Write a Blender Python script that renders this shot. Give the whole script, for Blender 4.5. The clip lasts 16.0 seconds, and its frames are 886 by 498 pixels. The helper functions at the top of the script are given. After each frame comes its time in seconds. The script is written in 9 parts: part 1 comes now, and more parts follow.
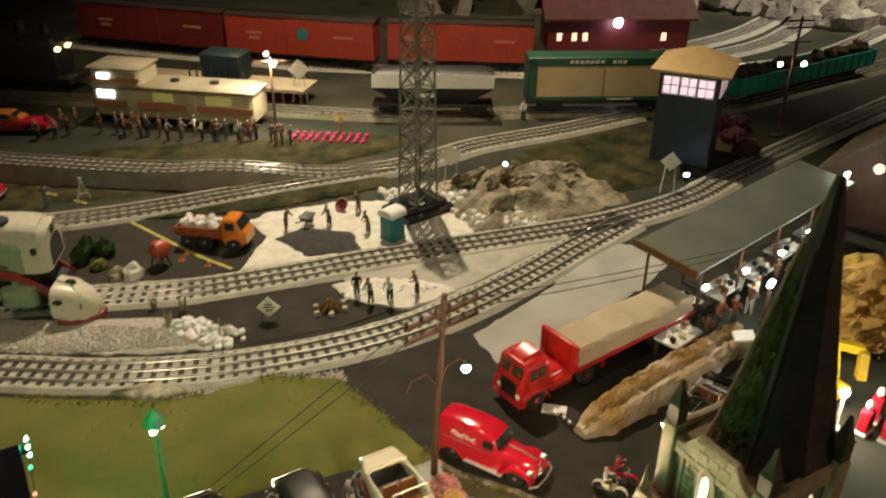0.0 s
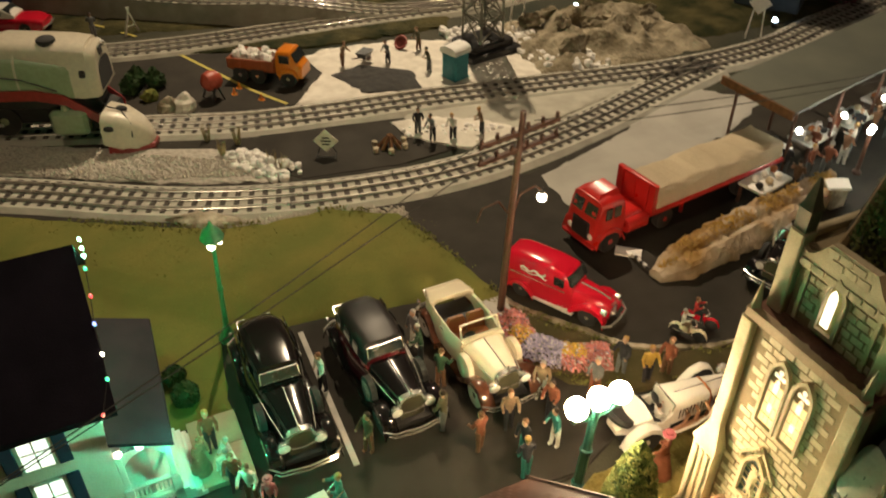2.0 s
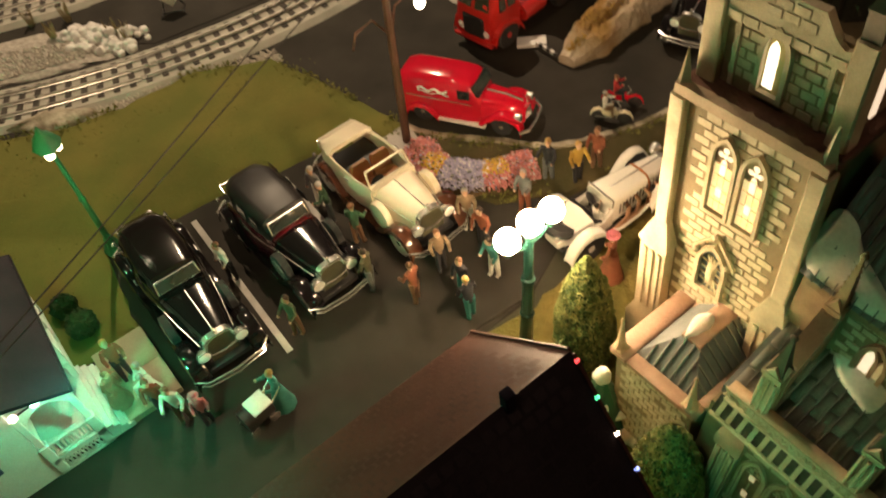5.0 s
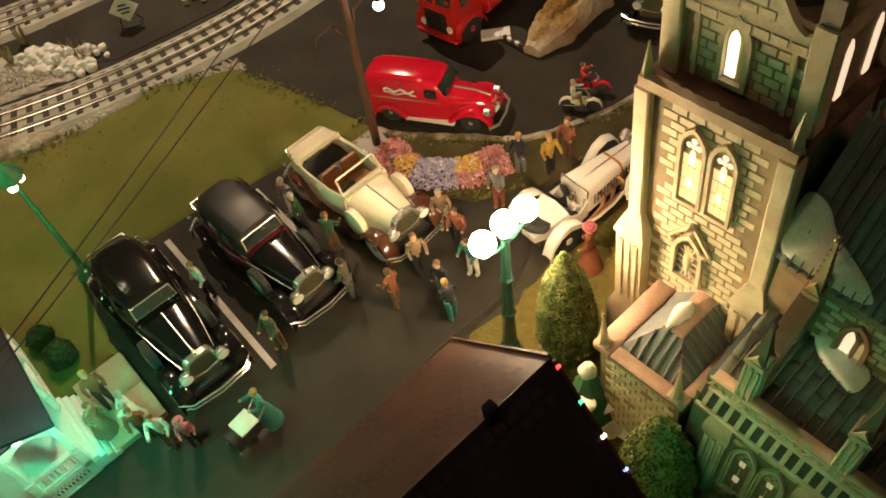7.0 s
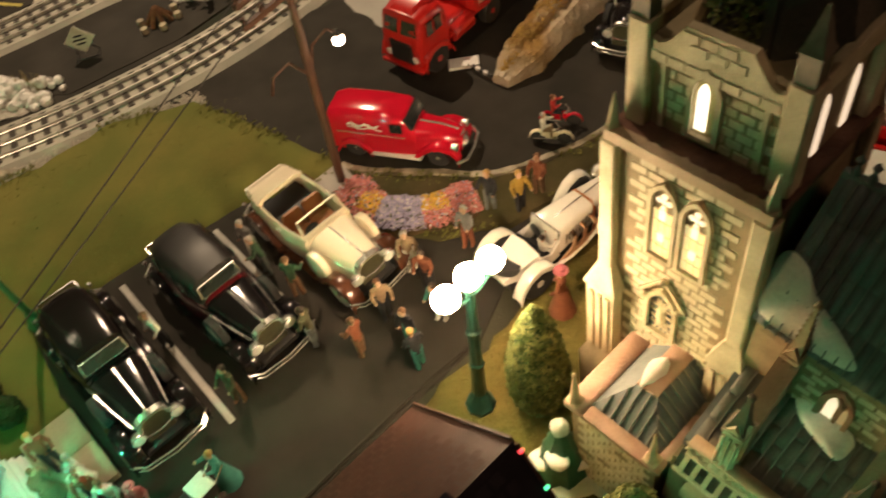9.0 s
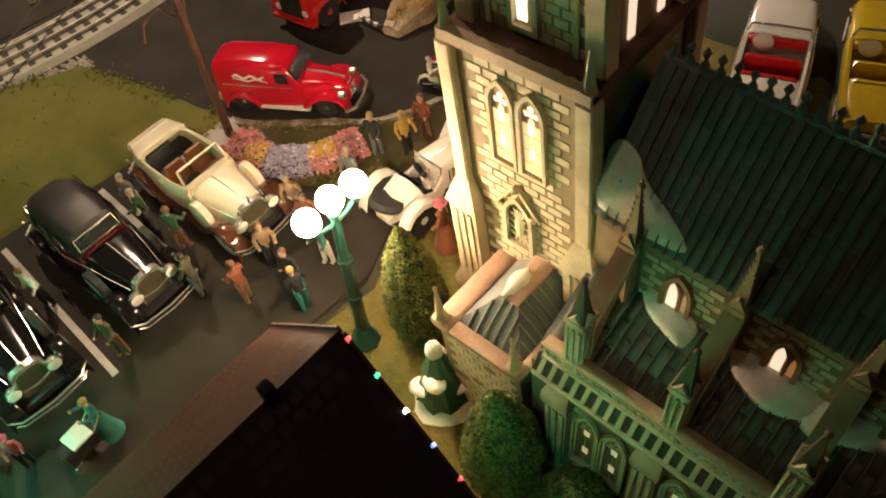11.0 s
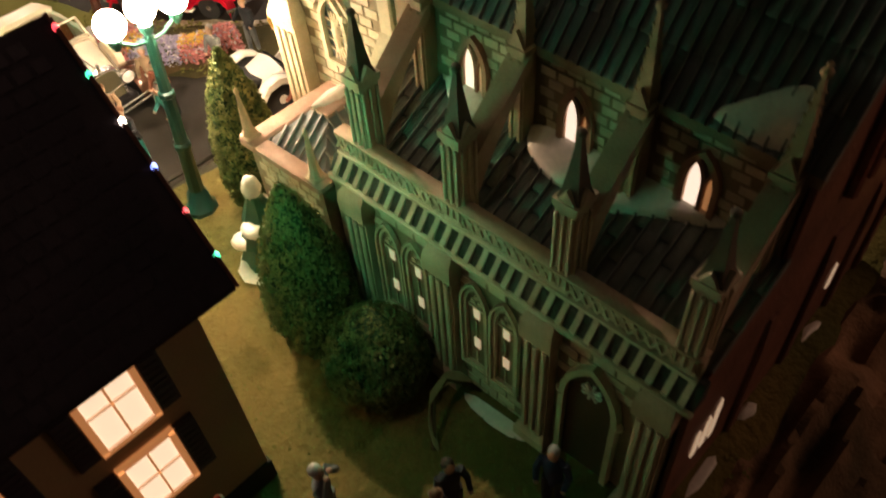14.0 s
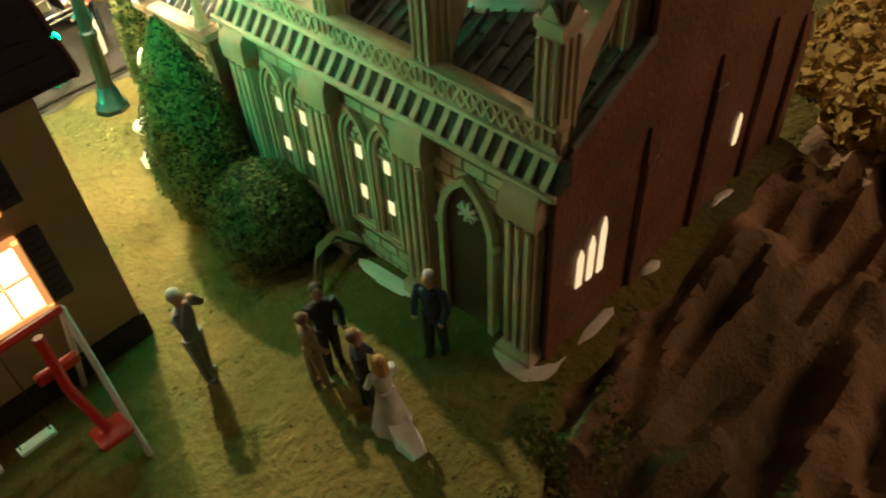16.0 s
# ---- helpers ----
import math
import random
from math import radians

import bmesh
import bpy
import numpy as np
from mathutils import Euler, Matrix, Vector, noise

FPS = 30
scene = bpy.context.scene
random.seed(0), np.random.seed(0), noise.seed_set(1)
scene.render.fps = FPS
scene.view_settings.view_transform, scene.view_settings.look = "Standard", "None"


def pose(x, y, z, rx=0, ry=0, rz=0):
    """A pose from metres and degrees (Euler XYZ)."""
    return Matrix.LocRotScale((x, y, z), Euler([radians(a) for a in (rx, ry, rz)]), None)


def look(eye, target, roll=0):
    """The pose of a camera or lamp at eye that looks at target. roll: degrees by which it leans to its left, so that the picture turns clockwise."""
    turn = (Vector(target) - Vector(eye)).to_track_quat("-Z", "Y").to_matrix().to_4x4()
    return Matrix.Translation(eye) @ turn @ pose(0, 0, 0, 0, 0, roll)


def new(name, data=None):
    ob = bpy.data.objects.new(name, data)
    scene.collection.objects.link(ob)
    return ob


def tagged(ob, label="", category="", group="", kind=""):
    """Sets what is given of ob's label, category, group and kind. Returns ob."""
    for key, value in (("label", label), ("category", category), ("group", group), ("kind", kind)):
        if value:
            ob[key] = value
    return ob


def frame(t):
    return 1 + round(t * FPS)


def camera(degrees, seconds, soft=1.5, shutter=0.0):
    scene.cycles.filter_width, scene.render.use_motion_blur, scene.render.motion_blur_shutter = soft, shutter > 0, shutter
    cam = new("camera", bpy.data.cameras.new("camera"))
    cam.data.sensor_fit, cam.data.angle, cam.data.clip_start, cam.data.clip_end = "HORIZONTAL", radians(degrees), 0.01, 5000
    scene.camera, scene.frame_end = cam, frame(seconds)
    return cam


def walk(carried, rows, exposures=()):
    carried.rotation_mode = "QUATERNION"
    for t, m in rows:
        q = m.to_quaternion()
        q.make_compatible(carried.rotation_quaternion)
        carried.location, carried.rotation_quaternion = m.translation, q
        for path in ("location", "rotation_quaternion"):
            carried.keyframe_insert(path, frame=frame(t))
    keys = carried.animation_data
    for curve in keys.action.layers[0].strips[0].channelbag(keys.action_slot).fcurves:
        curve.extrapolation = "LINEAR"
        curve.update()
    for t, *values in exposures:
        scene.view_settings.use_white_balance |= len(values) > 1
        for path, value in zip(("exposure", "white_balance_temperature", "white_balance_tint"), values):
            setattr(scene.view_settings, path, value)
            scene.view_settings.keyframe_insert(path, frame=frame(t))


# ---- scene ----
cam = camera(57.1, 16.0, soft=1.8, shutter=0.5)
PATH = [
    (0, (0.013, -0.015, 0.532), (0.882, 1.519, -0.412), 0.7),
    (0.5, (-0.006, -0.008, 0.513), (0.783, 1.523, -0.505), 1.5),
    (1, (-0.008, 0.001, 0.499), (0.684, 1.511, -0.616), 2.0),
    (1.5, (-0.005, 0.008, 0.479), (0.673, 1.498, -0.671), 1.5),
    (2, (0.004, 0.014, 0.466), (0.704, 1.455, -0.731), 0.5),
    (2.5, (0.01, 0.016, 0.452), (0.718, 1.395, -0.812), -0.6),
    (3, (0.022, 0.022, 0.442), (0.757, 1.358, -0.853), -2.1),
    (3.5, (0.028, 0.028, 0.439), (0.784, 1.309, -0.899), -3.1),
    (4, (0.03, 0.034, 0.433), (0.768, 1.275, -0.95), -5.0),
    (4.5, (0.035, 0.042, 0.434), (0.74, 1.24, -1.004), -7.2),
    (5, (0.051, 0.058, 0.428), (0.71, 1.168, -1.1), -10.3),
    (5.2, (0.055, 0.061, 0.432), (0.697, 1.134, -1.129), -11.5),
    (7.3, (0.061, 0.063, 0.43), (0.732, 1.135, -1.12), -13.5),
    (7.5, (0.061, 0.066, 0.432), (0.721, 1.145, -1.117), -13.4),
    (8, (0.059, 0.075, 0.425), (0.703, 1.168, -1.121), -12.4),
    (8.5, (0.071, 0.081, 0.425), (0.727, 1.162, -1.124), -12.2),
    (9, (0.089, 0.078, 0.425), (0.805, 1.13, -1.118), -12.7),
    (9.2, (0.097, 0.075, 0.424), (0.84, 1.103, -1.122), -12.7),
    (11.3, (0.098, 0.025, 0.382), (0.898, 0.987, -1.178), -11.2),
    (11.5, (0.1, 0.022, 0.371), (0.915, 0.981, -1.183), -10.7),
    (12, (0.102, 0.002, 0.352), (0.939, 0.974, -1.183), -9.9),
    (12.5, (0.101, -0.014, 0.337), (0.97, 0.966, -1.175), -9.4),
    (13, (0.098, -0.03, 0.322), (0.979, 0.949, -1.182), -8.6),
    (13.5, (0.1, -0.04, 0.301), (1.003, 0.975, -1.167), -7.3),
    (14, (0.096, -0.062, 0.29), (1.01, 0.973, -1.157), -7.2),
    (14.5, (0.081, -0.087, 0.265), (1.0, 1.008, -1.133), -8.0),
    (15, (0.083, -0.094, 0.242), (1.02, 1.025, -1.125), -7.4),
    (15.5, (0.079, -0.108, 0.228), (1.05, 0.999, -1.126), -6.6),
    (16, (0.089, -0.118, 0.223), (1.072, 0.963, -1.144), -6.5),
]
walk(cam, [(t, look(eye, target, roll)) for t, eye, target, roll in PATH], exposures=[(0, 0.36, 6200, 8), (1.5, 0.17, 6350, 10), (2.5, 0.08, 6900, 15), (7.5, 0.03, 7000, 19), (9.0, 0.03, 7000, 19), (11.5, 0.1, 6500, 24), (12.5, 0.2, 6300, 27), (14.0, 0.27, 6300, 25), (14.5, 0.75, 6400, 15), (15.0, 1.05, 6500, 9), (15.5, 1.4, 6250, 2), (16.0, 1.62, 6100, 0)])

# ---- world and large lights (a dark room, ceiling spots, added fills, small bulbs) ----
world = bpy.data.worlds.new("room_dark")
scene.world = world
world.use_nodes = True
world.node_tree.nodes["Background"].inputs[0].default_value = (1.0, 0.72, 0.46, 1)
world.node_tree.nodes["Background"].inputs[1].default_value = 0.105


def area(name, at, target, size, watts, colour):
    d = bpy.data.lights.new(name, "AREA")
    d.shape, d.size, d.energy, d.color = "DISK", size, watts, colour
    o = new(name, d)
    o.matrix_world = look(at, target)
    return o


def bulb(name, at, radius, watts, colour):
    d = bpy.data.lights.new(name, "POINT")
    d.shadow_soft_size, d.energy, d.color = radius * 0.001, watts, colour
    o = new(name, d)
    o.location = Vector(at) * 0.001
    return o


def spot(name, at, target, cone, radius, watts, colour):
    d = bpy.data.lights.new(name, "SPOT")
    d.spot_size, d.spot_blend, d.shadow_soft_size, d.energy, d.color = radians(cone), 1.0, radius, watts, colour
    o = new(name, d)
    o.matrix_world = look(at, target)
    return o


spot("ceiling_spot_a", (0.75, 1.75, 1.75), (0.44, 0.96, 0), 56, 0.022, 150, (1, 0.80, 0.53))
spot("ceiling_spot_b", (-0.5, 0.3, 1.75), (0.15, 0.69, 0), 45, 0.022, 17.5, (1, 0.80, 0.53))
# Two unseen spots added to brighten the back trains and the mountains
spot("ceiling_spot_c", (0.55, 0.95, 1.75), (0.95, 1.95, 0), 56, 0.022, 95, (1, 0.78, 0.50))
spot("ceiling_spot_d", (2.5, 1.0, 1.75), (2.25, 1.75, 0), 70, 0.022, 130, (1, 0.86, 0.66))
# Unseen low fill lamp, added for the church end and the bank
area("room_glow", (0.95, -0.55, 0.42), (0.3, 0.0, 0.05), 0.5, 0.85, (1, 0.58, 0.34))
# Added forward of the visible porch bulb to spread green over the car park
bulb("green_porch_bulb", (14, 370, 78), 3, 0.26, (0.02, 1.0, 0.5))
bulb("green_gable_bulb", (-13, 463, 172), 4, 0.17, (0.05, 1.0, 0.30))
bulb("pump_post_bulb", (661, 333, 46), 4, 0.35, (1, 0.88, 0.66))
bulb("trailer_lamp_bulb", (462, 1418, 126), 4, 1.1, (1, 0.86, 0.62))
bulb("market_post_bulb", (748, 499, 54), 4, 0.05, (0.98, 1.0, 0.82))
bulb("green_string_bulb", (168, 119, 118), 2.5, 0.052, (0.05, 1.0, 0.45))

# ---- materials ----
def mat(name, c1, c2=None, rough=0.6, metal=0.0, scale=200.0, fine=1500.0, bump=0.2, vary=0.0, emit=0.0, spec=0.5, coat=0.0, amount=1.0):
    """c1 and c2 mingle in patches of 1/scale metres; fine grain and relief; vary: piece by piece."""
    m = bpy.data.materials.new(name)
    m.use_nodes = True
    nt = m.node_tree
    b = nt.nodes["Principled BSDF"]
    c2 = c2 or tuple(x * 0.72 for x in c1)
    tc = nt.nodes.new("ShaderNodeTexCoord")
    oi = nt.nodes.new("ShaderNodeObjectInfo")
    off = nt.nodes.new("ShaderNodeVectorMath")
    off.operation = "MULTIPLY_ADD"
    off.inputs[1].default_value = (1, 1, 1)
    nt.links.new(tc.outputs["Object"], off.inputs[0])
    nt.links.new(oi.outputs["Random"], off.inputs[2])
    n1 = nt.nodes.new("ShaderNodeTexNoise")
    n1.inputs["Scale"].default_value, n1.inputs["Detail"].default_value = scale, 5
    n2 = nt.nodes.new("ShaderNodeTexNoise")
    n2.inputs["Scale"].default_value, n2.inputs["Detail"].default_value = fine, 3
    for n in (n1, n2):
        nt.links.new(off.outputs[0], n.inputs["Vector"])
    ramp = nt.nodes.new("ShaderNodeMapRange")
    ramp.inputs[1].default_value, ramp.inputs[2].default_value = 0.35, 0.65
    ramp.inputs[4].default_value = amount
    nt.links.new(n1.outputs["Fac"], ramp.inputs[0])
    mix = nt.nodes.new("ShaderNodeMix")
    mix.data_type = "RGBA"
    mix.inputs[6].default_value, mix.inputs[7].default_value = (*c1, 1), (*c2, 1)
    nt.links.new(ramp.outputs[0], mix.inputs[0])
    hsv = nt.nodes.new("ShaderNodeHueSaturation")
    nt.links.new(mix.outputs[2], hsv.inputs["Color"])
    val = nt.nodes.new("ShaderNodeMath")
    val.operation = "MULTIPLY_ADD"
    val.inputs[1].default_value = 0.35
    nt.links.new(n2.outputs["Fac"], val.inputs[0])
    base = nt.nodes.new("ShaderNodeMath")
    base.operation = "MULTIPLY_ADD"
    base.inputs[1].default_value, base.inputs[2].default_value = vary, 0.825 - vary / 2
    nt.links.new(oi.outputs["Random"], base.inputs[0])
    nt.links.new(base.outputs[0], val.inputs[2])
    nt.links.new(val.outputs[0], hsv.inputs["Value"])
    nt.links.new(hsv.outputs[0], b.inputs["Base Color"])
    b.inputs["Metallic"].default_value = metal
    b.inputs["Specular IOR Level"].default_value = spec
    b.inputs["Coat Weight"].default_value = coat
    b.inputs["Coat Roughness"].default_value = 0.025
    r = nt.nodes.new("ShaderNodeMapRange")
    r.inputs[3].default_value, r.inputs[4].default_value = max(rough - 0.1, 0.02), min(rough + 0.1, 1)
    nt.links.new(n1.outputs["Fac"], r.inputs[0])
    nt.links.new(r.outputs[0], b.inputs["Roughness"])
    if bump:
        bp = nt.nodes.new("ShaderNodeBump")
        bp.inputs["Strength"].default_value, bp.inputs["Distance"].default_value = bump, 0.6 / fine
        nt.links.new(n2.outputs["Fac"], bp.inputs["Height"])
        nt.links.new(bp.outputs[0], b.inputs["Normal"])
    if emit:
        b.inputs["Emission Color"].default_value = (*c1, 1)
        b.inputs["Emission Strength"].default_value = emit
    return m


def glow(name, colour, strength):
    m = bpy.data.materials.new(name)
    m.use_nodes = True
    b = m.node_tree.nodes["Principled BSDF"]
    b.inputs["Base Color"].default_value = (0.8, 0.8, 0.8, 1)
    b.inputs["Emission Color"].default_value = (*colour, 1)
    b.inputs["Emission Strength"].default_value = strength
    return m


def glass(name, colour=(0.9, 0.95, 0.95), rough=0.03):
    m = bpy.data.materials.new(name)
    m.use_nodes = True
    b = m.node_tree.nodes["Principled BSDF"]
    b.inputs["Base Color"].default_value = (*colour, 1)
    b.inputs["Roughness"].default_value = rough
    b.inputs["Transmission Weight"].default_value = 1.0
    b.inputs["IOR"].default_value = 1.3
    return m


ASPHALT = mat("asphalt", (0.035, 0.030, 0.023), (0.024, 0.021, 0.0165), 0.8, scale=25, fine=2500, bump=0.15, spec=0.22)
BASE = mat("painted_baseboard", (0.045, 0.04, 0.022), (0.012, 0.016, 0.007), 0.9, scale=7, fine=700, bump=0.5)
GRASS = mat("static_grass", (0.172, 0.158, 0.043), (0.125, 0.136, 0.036), 0.95, scale=22, fine=1400, bump=0.8, spec=0.1)
YARD = mat("yard_turf", (0.165, 0.122, 0.036), (0.10, 0.098, 0.028), 0.95, scale=24, fine=240, bump=0.9, spec=0.1)
VERGETURF = mat("verge_turf", (0.085, 0.066, 0.03), (0.05, 0.048, 0.02), 0.95, scale=30, fine=700, bump=0.9, spec=0.1)
TUFT = mat("grass_tuft", (0.17, 0.16, 0.045), (0.12, 0.13, 0.035), 0.95, scale=60, fine=2000, spec=0.1)
DIRT = mat("brown_earth", (0.11, 0.07, 0.035), (0.05, 0.045, 0.02), 0.95, scale=30, fine=900, bump=0.9, spec=0.1)
OLIVEBED = mat("olive_ballast", (0.17, 0.15, 0.10), (0.09, 0.085, 0.05), 0.95, scale=40, fine=700, bump=0.8)
BED = mat("grey_roadbed", (0.46, 0.44, 0.37), (0.36, 0.34, 0.285), 0.9, scale=40, fine=1600, bump=0.5)
DULLBED = mat("dull_roadbed", (0.33, 0.31, 0.25), (0.24, 0.225, 0.18), 0.9, scale=40, fine=1600, bump=0.5)
PAD = mat("grey_card_pad", (0.40, 0.38, 0.34), (0.33, 0.315, 0.28), 0.85, scale=20, fine=1500, bump=0.1)
GRAVEL = mat("gravel", (0.50, 0.46, 0.40), (0.34, 0.31, 0.265), 0.95, scale=220, fine=500, bump=1.0)
WHITESTONE = mat("white_stones", (0.84, 0.82, 0.78), (0.74, 0.71, 0.67), 0.75, scale=120, fine=900, bump=0.3, vary=0.12)
SAND = mat("white_sand", (0.72, 0.68, 0.60), (0.58, 0.54, 0.47), 0.95, scale=60, fine=1200, bump=0.6)
TIE = mat("dark_tie", (0.03, 0.024, 0.018), (0.05, 0.04, 0.03), 0.8, scale=90, fine=1500, vary=0.3)
RAIL = mat("nickel_rail", (0.74, 0.70, 0.63), (0.60, 0.56, 0.50), 0.3, 0.85, scale=60, fine=2500, bump=0.05)
CHURCHSTONE = mat("cream_church_stone", (0.62, 0.53, 0.36), (0.46, 0.38, 0.24), 0.75, scale=70, fine=900, bump=0.35)
BRICKSTONE = mat("church_block", (0.64, 0.55, 0.38), (0.52, 0.44, 0.29), 0.75, scale=90, fine=900, bump=0.35, vary=0.12)
JOINT = mat("church_wall_ground", (0.30, 0.23, 0.13), (0.22, 0.17, 0.095), 0.8, scale=80, fine=900, bump=0.3)
BROWNSTONE = mat("brown_ledge", (0.29, 0.15, 0.09), (0.40, 0.25, 0.16), 0.75, scale=60, fine=900, bump=0.3)
SLATE = mat("church_slate", (0.15, 0.172, 0.165), (0.10, 0.115, 0.112), 0.6, scale=60, fine=800, bump=0.3, vary=0.07)
SNOW = mat("glazed_snow", (0.82, 0.78, 0.70), (0.74, 0.68, 0.60), 0.35, scale=60, fine=500, bump=0.1)
WINDOWGLOW = glow("lit_church_window", (1.0, 0.80, 0.55), 0.9)
WINDOWYELLOW = mat("leaded_yellow", (0.92, 0.74, 0.38), (0.78, 0.58, 0.24), 0.3, scale=300, emit=0.65)
HOUSEGLOW = glow("lit_house_window", (1.0, 0.72, 0.42), 0.85)
PALEPANE = glow("pale_house_window", (0.86, 1.0, 0.82), 1.5)
# Surround and bars emit faint orange, standing in for light through the plastic
FRAMEGLOW = glow("glowing_window_frame", (1.0, 0.36, 0.09), 0.3)
DOORWOOD = mat("dark_door", (0.06, 0.035, 0.025), (0.09, 0.05, 0.03), 0.5, scale=90, fine=700)
ROOFBLACK = mat("black_roof", (0.013, 0.011, 0.018), (0.009, 0.008, 0.013), 0.9, scale=40, fine=1100, bump=0.3, vary=0.2, spec=0.08)
# Front slope's shade as charcoal, lifted a little above black for haze
ROOFSHADED = mat("shaded_charcoal_roof", (0.036, 0.028, 0.034), (0.026, 0.020, 0.025), 0.9, scale=40, fine=1100, bump=0.3, vary=0.2, spec=0.08)
# Back slope of the same roof, coloured as the street lamp lights it
ROOFLITBROWN = mat("lamplit_brown_roof", (0.092, 0.036, 0.024), (0.064, 0.026, 0.018), 0.6, scale=40, fine=1100, bump=0.2, vary=0.08, spec=0.2)
HOUSEWALL = mat("tan_house_wall", (0.40, 0.27, 0.15), (0.34, 0.23, 0.13), 0.7, scale=20, fine=900, bump=0.1)
WHITEPAINT = mat("white_paint", (0.78, 0.77, 0.74), (0.68, 0.67, 0.64), 0.5, scale=50, fine=900, bump=0.08)
# Dull mottled white for the parking lines
LINEPAINT = mat("dull_line_paint", (0.56, 0.54, 0.49), (0.40, 0.38, 0.34), 0.7, scale=60, fine=900, bump=0.2)
SHUTTER = mat("dark_shutter", (0.03, 0.025, 0.04), (0.04, 0.03, 0.05), 0.5, scale=90)
BLUESHUTTER = mat("blue_shutter", (0.03, 0.05, 0.12), (0.02, 0.04, 0.1), 0.5, scale=90)
# Near-black roof; the purple tint stands for blue bulb light on it
PORCHROOF = mat("bulb_tinted_roof", (0.024, 0.015, 0.025), (0.017, 0.012, 0.020), 0.55, scale=50, fine=1000, spec=.15)
PAVING = mat("pale_paving", (0.40, 0.35, 0.24), (0.30, 0.26, 0.175), 0.8, scale=40, fine=900, bump=0.3)
PLANK = mat("pale_planks", (0.42, 0.36, 0.24), (0.32, 0.27, 0.18), 0.7, scale=50, fine=900, vary=0.25)
BLACKCAR = mat("black_car_paint", (0.008, 0.007, 0.008), (0.012, 0.009, 0.009), 0.12, scale=20, bump=0, coat=0.25, spec=0.3)
BURGUNDY = mat("burgundy_paint", (0.12, 0.006, 0.012), (0.09, 0.005, 0.01), 0.05, scale=20, bump=0, coat=1.0)
CREAMCAR = mat("cream_car_paint", (0.78, 0.70, 0.54), (0.74, 0.66, 0.50), 0.4, scale=20, bump=0, coat=0.3)
WHITECAR = mat("white_car_paint", (0.80, 0.77, 0.70), (0.75, 0.72, 0.66), 0.2, scale=20, bump=0, coat=0.8)
REDCAR = mat("red_car_paint", (0.60, 0.011, 0.032), (0.55, 0.009, 0.027), 0.15, scale=20, bump=0, coat=1.0)
REDTRUCK = mat("red_truck_paint", (0.55, 0.02, 0.016), (0.48, 0.016, 0.014), 0.3, scale=30, bump=0.03, coat=0.5)
ORANGETRUCK = mat("orange_truck_paint", (0.72, 0.22, 0.015), (0.66, 0.19, 0.012), 0.3, scale=30, bump=0.03, coat=0.4)
BROWNFENDER = mat("brown_fender_paint", (0.10, 0.035, 0.018), (0.08, 0.03, 0.015), 0.2, scale=20, bump=0, coat=0.8)
GRILLEBRASS = mat("dull_grille", (0.12, 0.112, 0.062), (0.085, 0.08, 0.045), 0.5, 0.3, scale=100, bump=0)
VINYL = mat("black_vinyl_top", (0.014, 0.012, 0.012), (0.02, 0.017, 0.016), 0.42, scale=60, fine=1500, bump=0.1, spec=0.3)
CHROME = mat("chrome", (0.85, 0.83, 0.79), (0.75, 0.73, 0.69), 0.24, 0.85, scale=100, bump=0)
TYRE = mat("black_rubber", (0.02, 0.02, 0.02), (0.03, 0.03, 0.03), 0.8, scale=90)
WHITEWALL = mat("whitewall", (0.75, 0.72, 0.66), (0.66, 0.63, 0.58), 0.6, scale=90)
CARGLASS = mat("dark_car_glass", (0.03, 0.035, 0.035), (0.02, 0.025, 0.025), 0.06, scale=30, bump=0, coat=1.0)
LEATHER = mat("tan_leather", (0.42, 0.14, 0.04), (0.34, 0.11, 0.03), 0.5, scale=90, fine=900)
TARP = mat("beige_tarp", (0.52, 0.43, 0.29), (0.44, 0.36, 0.24), 0.7, scale=30, fine=700, bump=0.15)
DARKMETAL = mat("dark_metal", (0.025, 0.025, 0.027), (0.04, 0.037, 0.035), 0.45, 0.4, scale=90)
GREENMETAL = mat("green_painted_metal", (0.007, 0.05, 0.037), (0.005, 0.04, 0.03), 0.35, scale=90, coat=0.3)
POLEWOOD = mat("brown_pole", (0.10, 0.042, 0.025), (0.075, 0.03, 0.018), 0.6, scale=80)
WIRE = mat("thin_wire", (0.02, 0.018, 0.015), (0.03, 0.025, 0.02), 0.6)
GLOBE = glow("lit_globe", (1.0, 0.74, 0.43), 255.0)
WARMBULB = glow("warm_bulb", (1.0, 0.85, 0.60), 30.0)
COOLBULB = glow("cool_bulb", (0.6, 0.82, 1.0), 30.0)
GREENBULB = glow("green_bulb", (0.03, 1.0, 0.40), 2.2)
MINTBULB = glow("mint_bulb", (0.30, 1.0, 0.62), 14.0)
REDBULB = glow("red_bulb", (1.0, 0.06, 0.07), 2.2)
BLUEBULB = glow("blue_bulb", (0.25, 0.35, 1.0), 3.0)
WHITEBULB = glow("white_bulb", (1.0, 0.85, 0.6), 12.0)
LEAF = mat("leaf_foam", (0.17, 0.17, 0.06), (0.08, 0.115, 0.035), 0.85, scale=150, fine=900, spec=0.2)
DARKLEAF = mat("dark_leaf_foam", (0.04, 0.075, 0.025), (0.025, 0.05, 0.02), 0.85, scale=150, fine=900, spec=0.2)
ROCK = mat("moss_rock", (0.50, 0.44, 0.34), (0.16, 0.13, 0.08), 0.9, scale=60, fine=320, bump=1.0)
YELLOWMOSS = mat("ochre_moss", (0.50, 0.31, 0.07), (0.36, 0.22, 0.06), 0.95, scale=60, fine=900, bump=0.8)

# ---- mesh tools (millimetres) ----
U = 0.001


